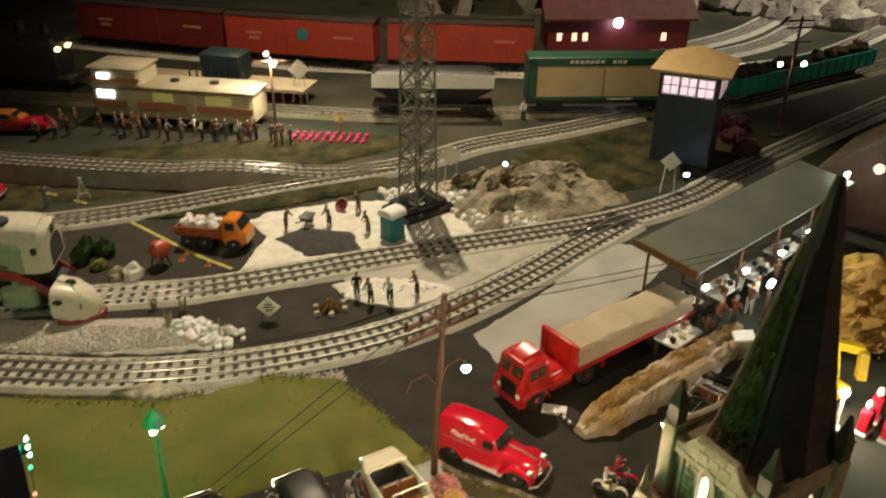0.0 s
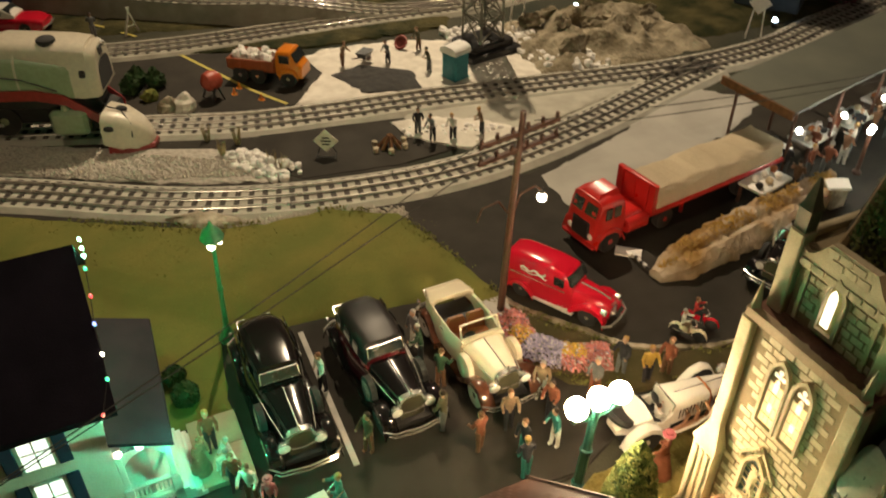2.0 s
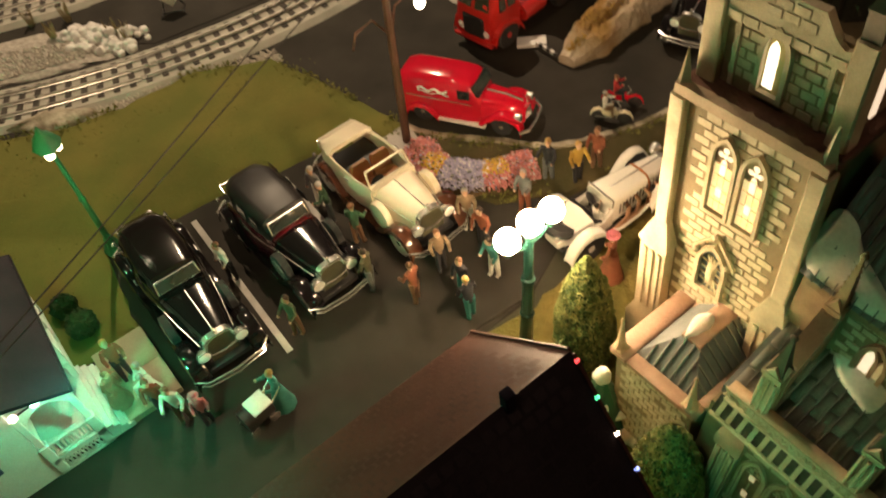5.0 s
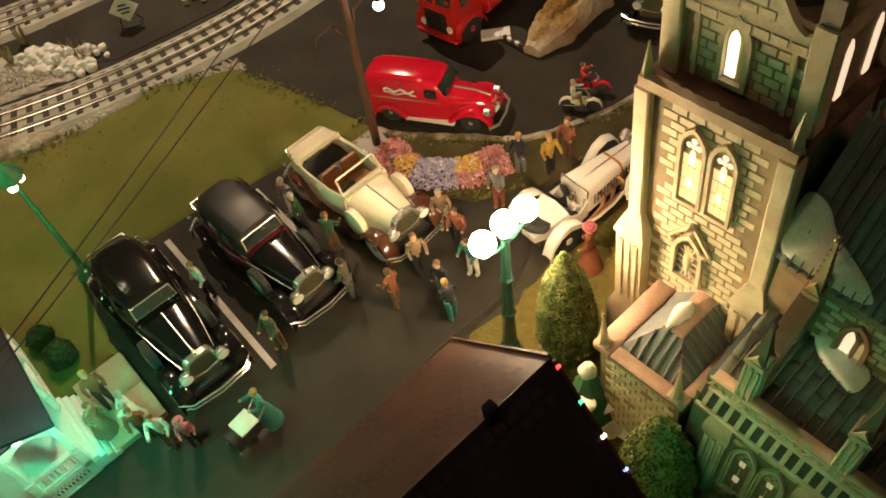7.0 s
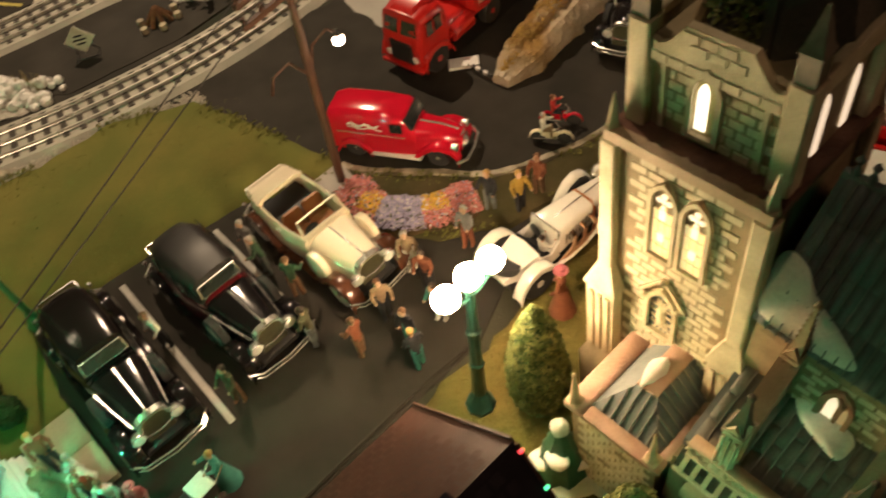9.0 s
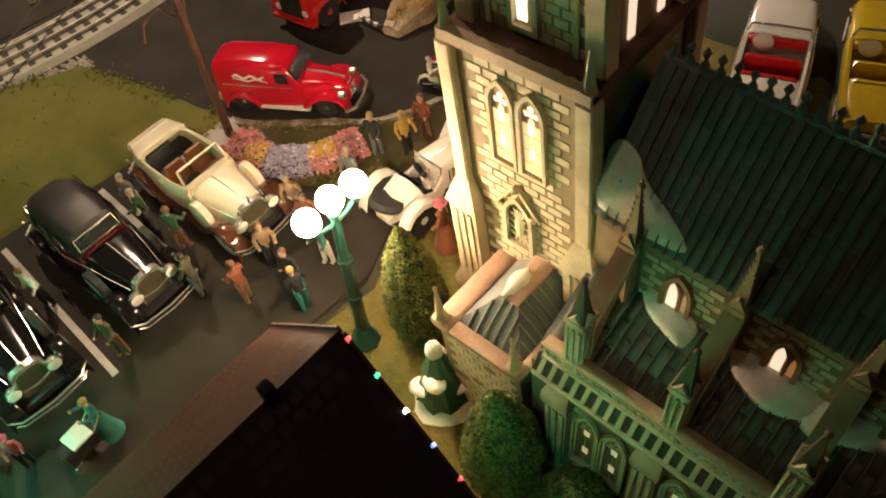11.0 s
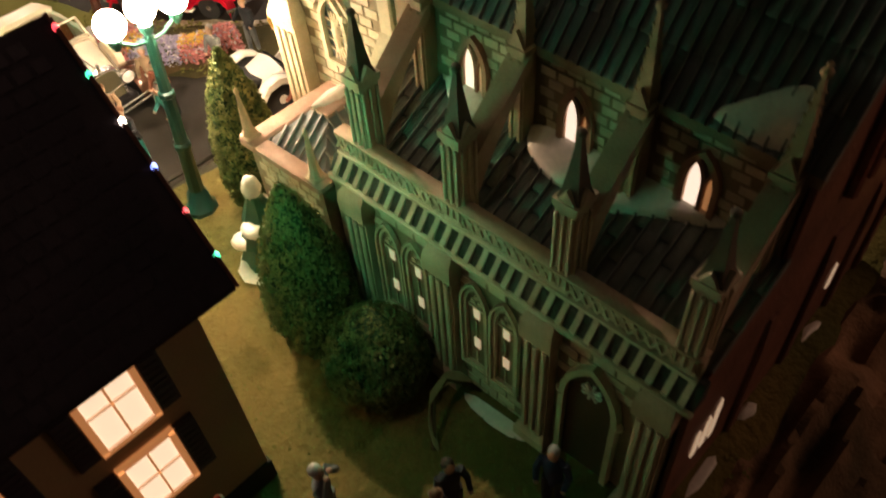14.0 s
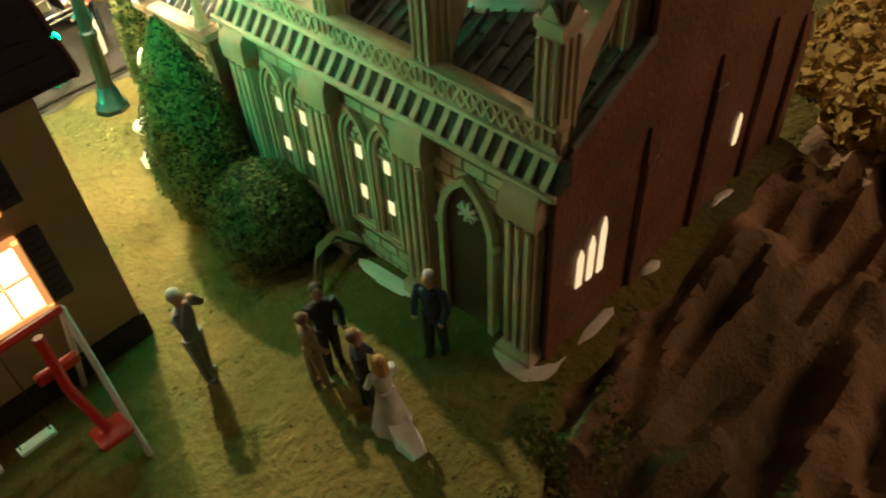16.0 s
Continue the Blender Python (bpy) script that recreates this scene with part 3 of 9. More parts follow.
def square(x, y, a, b, z):
    return [(x - a, y - b, z), (x + a, y - b, z), (x + a, y + b, z), (x - a, y + b, z)]


# piers, flying buttresses, pilasters
for y in PIERS:
    g = G()
    g.loft([square(9, y, a, b, z) for a, b, z in ((5.2, 4.6, 87), (5.2, 4.6, 97), (4.3, 3.8, 99), (4.3, 3.8, 133), (5.1, 4.6, 134.5), (5.1, 4.6, 137))])
    pier = part("pier", g, CHURCHSTONE, church)
    for dy in (-2.9, 0, 2.9):
        g = G()
        g.box(3.6, 5.0, y + dy - 0.65, y + dy + 0.65, 100, 132, 0.3)
        part("flute", g, CHURCHSTONE, pier)
    for dx in (5.8, 9, 12.2):
        g = G()
        g.box(dx - 0.65, dx + 0.65, y - 4.6, y - 3.4, 100, 132, 0.3)
        part("flute", g, CHURCHSTONE, pier)
    g = G()
    g.loft([[(x, y - 3.4, 136.5), (x, y + 3.4, 136.5), (x, y, 141.5)] for x in (4.3, 6.0)])
    g.loft([[(9 - 3.6, yy, 136.5), (9 + 3.6, yy, 136.5), (9, yy, 141.5)] for yy in (y - 4.7, y - 3.0)])
    part("gablet", g, CHURCHSTONE, pier)
    g = G()
    g.loft([square(9, y, a, a, z) for a, z in ((4.0, 137), (3.0, 140), (2.0, 147), (.9, 157), (.8, 158.5))])
    g.ball((9, y, 160), 1.6, 8, 6)
    part("spirelet", g, SPIRELET, pier, "dark steep spirelet")
    g = G()
    top, low = [], []
    for i in range(9):
        t = i / 8
        x = 12 + t * 28
        zt = 124.5 + t * 25.5
        zl = zt - 5 - 14 * (1 - t) ** 2.2
        top.append((x, zt)); low.append((x, min(zl, zt - 4)))
    ring = top + low[::-1]
    g.loft([[(x, y + s_, z) for x, z in ring] for s_ in (4.2, -4.2)])
    part("flying_buttress", g, TANSTONE, church, "sloping tan buttress slab")
    yp = y + 1.5
    g = G()
    g.loft([[(a, yp - b, z), (WX + 1, yp - b, z), (WX + 1, yp + b, z), (a, yp + b, z)] for a, b, z in ((-5.4, 7.4, -12), (-5.4, 7.4, 14), (-2.8, 5.6, 17), (-2.8, 5.6, 74))])
    pil = part("pilaster", g, CHURCHSTONE, church)
    g = G()
    g.loft([[(a, yp - b, z), (WX + 1, yp - b, z), (WX + 1, yp + b, z), (a, yp + b, z)] for a, b, z in ((-2.8, 5.6, 73.5), (-4.6, 6.8, 75), (-5.0, 7.0, 81), (-4.2, 6.6, 85), (-1.6, 5.6, 87.4))])
    part("cap", g, TANSTONE, pil, "rounded pale cap stone")
    for dy in (-3.7, 0, 3.7):
        g = G()
        g.box(-4.3, -2.4, yp + dy - 1.15, yp + dy + 1.15, 17, 73, 0.45)
        part("flute", g, CHURCHSTONE, pil)
    # clerestory shaft and slim crocketed pinnacle
    g = G()
    g.box(37, 44, y - 3.0, y + 3.0, 100, 150, 0.6)
    for dy in (-1.8, 1.8):
        g.box(36.2, 38, y + dy - .8, y + dy + .8, 104, 147, 0.3)
    g.box(36, 45, y - 4.0, y + 4.0, 149, 152, 0.4)
    g.loft([[(x, y - 3.6, 151.5), (x, y + 3.6, 151.5), (x, y, 158)] for x in (36.4, 38)])
    g.loft([square(40.5, y, a, a, z) for a, z in ((3.0, 152), (2.5, 156), (1.2, 172), (.6, 181))])
    for q in range(7):
        for a in range(4):
            aa = a * math.pi / 2 + math.pi / 4
            rr = 3.3 - q * 0.36
            g.ball((40.5 + rr * math.cos(aa), y + rr * math.sin(aa), 156 + q * 3.5), (.6, .6, .9), 5, 3)
    g.ball((40.5, y, 182.6), 1.7, 7, 5)
    g.ball((40.5, y, 185), .9, 6, 4)
    part("pinnacle", g, BROWNTAN, church)
# paired aisle windows between the pilasters, and the door at the end
for yc in (121.5, 76.5):
    win = thing("window", Matrix(), "", "")
    win.parent = church
    for dy in (-7.2, 7.2):
        g = G()
        frame_x(g, 4.4, 36, 47, 1.3, yc + dy, 27, WX - 2.0, WX)
        part("window_frame", g, CHURCHSTONE, win)
        g = G()
        facing_x(g, pointed(4.5, 36, 47), yc + dy, 27, WX - .5, WX + .4)
        part("pane", g, JOINT, win, "dim leaded panel")
        g = G()
        for zz in (37.5, 56.5):
            g.box(WX - .9, WX - .3, yc + dy - 1.5, yc + dy + 1.5, zz, zz + 6)
        part("light", g, WINDOWDIM, win, "small warm lit panes")
        g = G()
        for oz, oy in ((66, -1.7), (66, 1.7), (69, 0)):
            g.ball((WX - .8, yc + dy + oy, oz), (.6, 1.3, 1.3), 7, 4)
        g.bar((WX - .9, yc + dy - 3.6, 63.6), (WX - .9, yc + dy + 3.6, 63.6), 1.0)
        g.bar((WX - .9, yc + dy, 28), (WX - .9, yc + dy, 36), .7)
        g.bar((WX - .9, yc + dy, 45), (WX - .9, yc + dy, 55), .7)
        part("tracery", g, CHURCHSTONE, win)
        g = G()
        frame_x(g, 5.8, 38, 51, 1.2, yc + dy, 26, WX - 3.0, WX - 1.2)
        part("hood_mould", g, CHURCHSTONE, win)
dr = thing("door", Matrix(), "", "")
dr.parent = church
DY = 31.0
g = G()
frame_x(g, 9.8, 62, 82, 2.4, DY, -8, WX - 3.4, WX)
for dy in (-12, 12):
    g.ball((WX - 2, DY + dy, 53), (2.2, 2.2, 2.0), 7, 5)
part("door_frame", g, CHURCHSTONE, dr)
g = G()
facing_x(g, pointed(9.7, 62, 82), DY, -8, WX - 1.0, WX + 0.3)
part("door_leaf", g, DOORWOOD, dr, "dark wooden door")
g = G()
for a in range(4):
    aa = a * math.pi / 4 + 0.2
    c, q = 4.2 * math.cos(aa), 4.2 * math.sin(aa)
    g.bar((WX - 1.6, DY - c, 62 - q), (WX - 1.6, DY + c, 62 + q), 1.1, 1.1)
part("rosette", g, SNOW, dr, "pale snowflake rosette")
# clerestory windows
for yc in (120.5, 75.5, 30.0):
    win = thing("window", Matrix(), "", "")
    win.parent = church
    g = G()
    frame_x(g, 5.0, 19, 30, 2.0, yc, 110, 41.5, 44)
    part("window_frame", g, BROWNSTONE, win)
    g = G()
    frame_x(g, 2.5, 17, 26, 1.5, yc + 1.7, 111.5, 42.0, 44)
    part("inner_frame", g, BROWNSTONE, win)
    g = G()
    facing_x(g, pointed(2.0, 17, 25.2), yc + 1.9, 112, 42.8, 44.2)
    part("pane", g, WINDOWGLOW, win, "warm lit pane")
    g = G()
    frame_x(g, 1.3, 15, 22, 1.3, yc - 3.6, 112, 42.2, 44)
    part("inner_frame", g, BROWNSTONE, win)
    g = G()
    facing_x(g, pointed(1.2, 15, 21.5), yc - 3.6, 112, 43.2, 44.2)
    part("pane", g, AMBERPANE, win, "dim amber pane")
# nave roof
g = G()
RA, RB = (42.6, 151.0), (82.0, 202.0)
g.loft([[(RA[0], y, RA[1]), (RB[0], y, RB[1]), (2 * RB[0] - RA[0], y, RA[1]), (RB[0], y, 140)] for y in (-1, CL + 2)])
part("nave_roof", g, SLATE, church, "steep dark slate roof")
rl = math.hypot(RB[0] - RA[0], RB[1] - RA[1])
ra = math.atan2(RB[1] - RA[1], RB[0] - RA[0])
g = G()
g.box(0, rl / 4 + .8, 0.35, 4.1, 0.2, 1.7, 0.5)
slate2 = mesh("slate", g, SLATE)
for r in range(4):
    for k in range(37):
        f = r / 4
        part("slate", slate2, None, church, m=at_mm(RA[0] + (RB[0] - RA[0]) * f, -3 + k * 4.4, RA[1] + (RB[1] - RA[1]) * f, 0, rnd.uniform(-1, 1), -math.degrees(ra) + rnd.uniform(1.6, 3.0)))
g = G()
for k in range(4):
    a, b = rl * k / 4, rl * (k + 1) / 4
    g.loft([[(a, -.4, 0), (a, .4, 0), (a, .25, 2.9), (a, -.25, 2.9)], [(b, -.4, 0), (b, .4, 0), (b, .22, 1.7), (b, -.22, 1.7)]])
batten2 = mesh("batten", g, RIBSLATE)
for k in range(37):
    part("batten", batten2, None, church, m=at_mm(RA[0], -3 + k * 4.4, RA[1], 0, 0, -math.degrees(ra)))
g = G()
for k in range(27):
    y = 2 + k * 6
    g.turn([(1.5, 201), (2.0, 205), (0.6, 208), (1.8, 210.5), (0.2, 213)], 6, at=(RB[0], y, 0))
g.box(RB[0] - 1.6, RB[0] + 1.6, -4, CL + 2, 200, 204, 0.4)
part("ridge_crest", g, SLATE, church)
g = G()
g.loft([[(41.4 + .6 * noise.noise(Vector((y * .2, 1, 3))), y, 148.4 + .7 * noise.noise(Vector((y * .15, 5, 1)))), (46, y, 148.6), (46, y, 153), (42 + .5 * noise.noise(Vector((y * .3, 4, 3))), y, 152 + .8 * noise.noise(Vector((y * .15, 9, 1))))] for y in range(-3, 161, 4)])
part("eave", g, JOINT, church)


# glazed snow patches lying on the roofs
def snow(pts, n0, lift, th):
    P = pts
    for _ in range(3):
        P = [((a[0] * (3 - q) + b[0] * (1 + q)) / 4, (a[1] * (3 - q) + b[1] * (1 + q)) / 4) for a, b in zip(P, P[1:] + P[:1]) for q in (0, 2)]
    cx, cy = sum(p[0] for p in P) / len(P), sum(p[1] for p in P) / len(P)
    rings = []
    for f, h in ((1.0, -.6), (1.01, th * .35), (.94, th * .75), (.7, th), (.3, th * 1.1)):
        rings.append([(cx + (x - cx) * f, cy + (y - cy) * f, lift(cx + (x - cx) * f, cy + (y - cy) * f) + h) for x, y in P])
    g = G()
    g.loft(rings)
    return part("snow_patch", g, SNOW, church, n0)


def aisle_z(x, y):
    return AISLE_A[1] + (x - AISLE_A[0]) * math.tan(sl) + 1.8 + max(0, x - 37) * .2


def nave_z(x, y):
    return RA[1] + (x - RA[0]) * math.tan(ra) + 1.4


snow([(44.5, 136), (40, 132), (37, 127), (34.5, 118), (32.5, 110.5), (36, 108), (44.5, 108)], "glazed snow drift", aisle_z, 2.6)
snow([(44.5, 94), (38, 92), (34.5, 88), (30.6, 77), (31, 68), (35, 58), (41, 54), (44.5, 58)], "glazed snow drift", aisle_z, 2.6)
snow([(44.5, 62), (36, 62), (31.6, 59), (31.2, 53), (34, 45), (38, 35), (42, 20), (44.5, 18)], "glazed snow drift", aisle_z, 2.4)
snow([(43, 162), (52, 165), (61, 165), (59.5, 154), (54, 147), (50, 133), (45.5, 121), (43, 124), (42.6, 142)], "glazed snow drift", nave_z, 3.0)
snow([(43.4, 33), (48.2, 24), (54, 13), (53, 7), (47.5, 5), (42.6, 9), (42, 17), (42.6, 27)], "glazed snow drift", nave_z, 3.0)
# tower
TX, TY0, TY1 = 47.0, 163.0, 230.0
tower = thing("tower", Matrix(), "", "")
tower.parent = church
tower.matrix_local = TILT.inverted()
g = G()
g.box(TX, TX + 68, TY0, TY1, 0, 204)
g.box(TX + 11, TX + 62, TY0 + 3, TY1 - 4, 204, 246)
part("tower_wall", g, JOINT, tower)
g = G()
g.box(TX - 3, TX + 71, TY0 - 3, TY1 + 3, 200, 205, 0.8)
part("ledge", g, LEDGEBROWN, tower, "dark red-brown stone ledge")
g = G()
g.loft([[(TX - 4, y, 201), (TX + 1.5 + .8 * noise.noise(Vector((y * .2, 3, 1))), y, 201), (TX + .8 + 1.2 * noise.noise(Vector((y * .3, 7, 1))), y, 206.4 + 1.1 * noise.noise(Vector((y * .25, 2, 5)))), (TX - 3.6, y, 206 + .9 * noise.noise(Vector((y * .22, 9, 5))))] for y in range(int(TY0) - 3, int(TY1) + 4, 2)])
part("ledge_edge", g, TANSTONE, tower, "worn pale lip of the ledge")
for x, y in ((TX, TY0), (TX, TY1), (TX + 68, TY0), (TX + 68, TY1)):
    g = G()
    g.box(x - 4, x + 4, y - 4, y + 4, 0, 200, 0.8)
    shaft = part("corner_shaft", g, CHURCHSTONE, tower)
    g = G()
    g.loft([[(x - a, y - b, z), (x + a, y - b, z), (x + a, y + b, z), (x - a, y + b, z)] for a, b, z in ((10, 11, 0), (10, 11, 44), (7, 8, 52), (7, 8, 104), (8, 9, 106), (8, 9, 108), (4, 4, 122))])
    part("clasping_buttress", g, CHURCHSTONE, tower)
    for d in (-4.5, 0, 4.5):
        g = G()
        g.box(x - 8.0, x - 6.6, y + d - 1.3, y + d + 1.3, 54, 102, 0.3)
        part("flute", g, CHURCHSTONE, tower)
    g = G()
    g.turn([(3.6, 204), (3.0, 207), (0.4, 222)], 4, at=(x, y, 0))
    part("obelisk", g, CHURCHSTONE, tower)
bx0, bx1, by0, by1 = TX + 11, TX + 62, TY0 + 3, TY1 - 4
for x, y in ((bx0, by0), (bx0, by1), (bx1, by0), (bx1, by1)):
    g = G()
    g.box(x - 4.5, x + 4.5, y - 4.5, y + 4.5, 203, 252, 0.8)
    part("belfry_post", g, CHURCHSTONE, tower)
    g = G()
    g.loft([square(x, y, a, a, z) for a, z in ((3.6, 250), (3.6, 262), (4.2, 263.5), (3.0, 266), (.5, 279))])
    part("corner_pinnacle", g, SPIRELET, tower)
ym = (by0 + by1) / 2
prof = []
for k in range(25):
    a = -1 + k / 12
    w = abs(a)
    prof.append((ym + a * (by1 - by0) / 2, 255 if w < .42 else 255 - 11 * math.sin((w - .42) / .36 * math.pi / 2) if w < .78 else 244 + 5 * (w - .78) / .22))
for x0 in (bx0 - 2.4, bx1 - 1.6):
    g = G()
    ring = prof + [(prof[-1][0], 236), (prof[0][0], 236)]
    g.loft([[(x, y, z) for y, z in ring] for x in (x0, x0 + 4)])
    part("ogee_parapet", g, CHURCHSTONE, tower)
for y0 in (by0 - 2.4, by1 - 1.6):
    g = G()
    g.box(bx0, bx1, y0, y0 + 4, 240, 250, .5)
    part("side_parapet", g, CHURCHSTONE, tower)
for dy in (-20, 20):
    g = G()
    g.box(bx0 - 1.6, bx0, ym + dy - 1.2, ym + dy + 1.2, 206, 240, .3)
    part("panel_rib", g, CHURCHSTONE, tower)
for x in (bx0 + 17, bx0 + 36):
    g = G()
    g.loft([[(x - 2, y, 208), (x + 2, y, 208), (x + 2, y, 230), (x, y, 235), (x - 2, y, 230)] for y in (by0 - .2, by0 - 1.0)])
    part("side_lancet", g, WINDOWGLOW, tower, "slim lit side lancet")
g = G()
sx, sy = (bx0 + bx1) / 2 + 12, (by0 + by1) / 2 - 2
rings = []
for r, z in ((30, 244), (27, 256), (17, 310), (7, 368), (2, 396)):
    ring = []
    for k in range(16):
        a = 2 * math.pi * k / 16 + math.pi / 8
        q = 1.07 if k % 2 == 0 else .97
        ring.append((sx + r * q * math.cos(a), sy + r * q * math.sin(a), z))
    rings.append(ring)
g.loft(rings)
part("spire", g, SPIREDARK, tower, "tall dark ribbed spire")
g = G()
rs = random.Random(2)
for k in range(2200):
    t = rs.random() ** .8
    z = 250 + t * 130
    r = 28 * (1 - t) + 3
    a = math.pi * (0.93 + rs.uniform(-.14, .13))
    leafy(g, [((sx + r * math.cos(a), sy + r * math.sin(a), z), (math.cos(a), math.sin(a), .3))], 1.6, rs)
tagged(part("spire_moss", g, LEAF, tower, "green mossy flank", smooth=False), kind="stuff")
for a in (math.pi * .78, math.pi * 1.08):
    g = G()
    g.tube([(sx + r * math.cos(a), sy + r * math.sin(a), z) for r, z in ((31, 246), (28, 258), (18.5, 308), (9, 362))], [2.6, 2.2, 1.7, 1], 6)
    part("spire_rib", g, BROWNTAN if a < 3 else SPIREDARK, tower)
win = thing("window", Matrix(), "", "")
win.parent = tower
ty = (TY0 + TY1) / 2
for dy in (-7.5, 7.5):
    g = G()
    frame_x(g, 5.2, 32, 42, 1.8, ty + dy, 147, TX - 2.6, TX)
    part("window_frame", g, CHURCHSTONE, win)
    g = G()
    facing_x(g, pointed(5.2, 32, 42), ty + dy, 147, TX - 0.7, TX + 0.3)
    part("tracery_panel", g, BROWNTAN, win, "tan stone tracery")
    g = G()
    for col in (-1, 0, 1):
        for row, (z0, z1) in enumerate(((148, 153.6), (154.4, 160.6), (161.4, 168.6), (169.4, 175 + 2.5 * (col == 0)))):
            g.box(TX - 1.2, TX - 0.8, ty + dy + col * 3.1 - 1.35, ty + dy + col * 3.1 + 1.35, z0, z1)
    part("pane", g, WINDOWYELLOW, win, "lit yellow leaded glass")
    g = G()
    for z0, h in ((157, 5), (170, 6)):
        g.box(TX - 1.5, TX - 1.0, ty + dy - 1.5, ty + dy + 1.5, z0, z0 + h, .2)
    for oy, z, r in ((0, 183.6, 1.5), (-2.4, 180.6, 1.4), (2.4, 180.6, 1.4), (0, 180.6, 1.3), (0, 177.6, 1.0)):
        g.ball((TX - 1, ty + dy + oy, z), (.5, r, r), 8, 5)
    part("trefoil_light", g, WINDOWGLOW, win, "bright trefoil light")
win = thing("window", Matrix(), "", "")
win.parent = tower
lx = bx0
g = G()
frame_x(g, 4.6, 18, 28, 2.2, ty + 2, 211, lx - 2.8, lx)
part("window_frame", g, CHURCHSTONE, win)
g = G()
facing_x(g, pointed(4.6, 18, 28), ty + 2, 211, lx - 0.5, lx + 0.2)
# The pane's yellow light on the reveal is put into its colour
part("reveal", g, mat("window_lit_reveal", (0.55, 0.48, 0.2), (0.45, 0.38, 0.15), 0.6, scale=90), win, "splayed reveal coloured as lit yellow by the pane")
g = G()
facing_x(g, pointed(2.1, 16, 21), ty + 3.4, 213, lx - 1.1, lx - 0.4)
part("pane", g, glow("bright_lancet", (1, 0.9, 0.68), 2.5), win, "bright lit lancet")
g = G()
frame_x(g, 6.5, 18, 30, 2.0, ty + 3, 94, TX - 3, TX)
for k in range(3):
    g.ball((TX - 2, ty + 3 + (-9, 9, 0)[k], (118, 118, 132)[k]), 2, 6, 4)
g.bar((TX - 1.5, ty + 3 - 12, 118), (TX - 1.5, ty + 3, 134), 1.6)
g.bar((TX - 1.5, ty + 3 + 12, 118), (TX - 1.5, ty + 3, 134), 1.6)
part("niche_frame", g, CHURCHSTONE, tower)
g = G()
facing_x(g, pointed(6.4, 18, 29), ty + 3, 94, TX - 0.6, TX + 0.2)
part("niche_panel", g, SLATE, tower, "dark carved niche panel")
g = G()
for k in range(4):
    g.bar((TX - 1.2, ty - 2 + k * 2.6, 95), (TX - 1.2, ty + 5.6 - k * 2.0, 118), .9)
    g.bar((TX - 1.2, ty - 2.6, 97 + k * 5), (TX - 1.2, ty + 8.6, 100 + k * 4.6), .8)
g.blob((TX - 1, ty + 3, 106), (1.6, 3, 8), 5, .4)
part("niche_carving", g, CHURCHSTONE, tower, "carved stone relief")
# vestry in the corner of tower and aisle
vestry = thing("vestry", Matrix(), "", "")
vestry.parent = church
vestry.matrix_local = TILT.inverted()
g = G()
g.box(-2, 50, 164, 212, 0, 74)
part("vestry_wall", g, JOINT, vestry)
for x0, x1, y0, y1 in ((-5, 2.6, 161, 203.6), (-5, 50, 204, 215), (43, 50, 192, 203.6), (3, 30, 161, 166)):
    g = G()
    g.box(x0, x1, y0, y1, 73, 77.6, 0.9)
    part("coping", g, VESTRYTOP, vestry, "pinkish brown coping stones")
g = G()
g.loft([[(a, b, z), (48, b, z), (48, 372 - b, z), (a, 372 - b, z)] for a, b, z in ((3, 167, 75), (20, 181, 88.5))])
part("vestry_roof", g, SLATE, vestry, "green-grey hipped roof")
for k in range(8):
    y = 168.6 + k * 5
    f = min(1, (y - 167) / 14, (205 - y) / 14)
    g = G()
    g.bar((2.8, y, 75.6), (3 + 17 * f, y, 75.4 + 13.5 * f), .8, 1.4)
    part("roof_batten", g, RIBSLATE, vestry)
for k in range(9):
    x = 5 + k * 4.8
    f = min(1, (x - 3) / 17)
    g = G()
    g.bar((x, 166.8, 75.6), (x, 167 + 14 * f, 75.4 + 13.5 * f), .8, 1.4)
    part("roof_batten", g, RIBSLATE, vestry)
g = G()
g.loft([[(a, b, z), (49, b, z), (49, 372 - b, z), (a, 372 - b, z)] for a, b, z in ((19.4, 180.4, 88), (19.4, 180.4, 89.4), (20.4, 181.2, 90))])
part("roof_cap", g, VESTRYTOP, vestry, "worn pinkish tan flat roof top")
for y in (211, 167):
    g = G()
    spirelet(g, -1.0, y, 77.4, 5.8, 25)
    part("finial", g, TANSTONE, vestry)
g = G()
shape = [(x, w) for x, w in ((18.6, .4), (20.5, 1.8), (23.5, 3.0), (27, 4.2), (30.5, 4.8), (34, 4.4), (36.8, 2.6), (38, .5))]
g.loft([[(x, 189 - w + .4 * math.sin(x), 89.8), (x, 189 - w * .6, 91), (x, 189, 91.4), (x, 189 + w * .6, 91), (x, 189 + w + .4 * math.cos(x * 2), 89.8)] for x, w in shape])
part("snow_patch", g, SNOW, vestry, "glazed snow patch")
# low glazed snow strips along the wall foot
def drift(line, z):
    g = G()
    P = [Vector((x, y, 0)) for x, y, w in line]
    rings = []
    for k, (x, y, w) in enumerate(line):
        d = (P[min(k + 1, len(P) - 1)] - P[max(k - 1, 0)]).normalized()
        rings.append([(x - d.y * w * a, y + d.x * w * a, z(y) + h * min(1, w / 4)) for a, h in ((-1, -1.5), (-.85, 1.2), (-.4, 2.6), (.2, 3), (.8, 2.4), (1, -1.5))])
    g.loft(rings)
    return part("snow_drift", g, SNOW, church, "glazed snow strip at the wall foot")


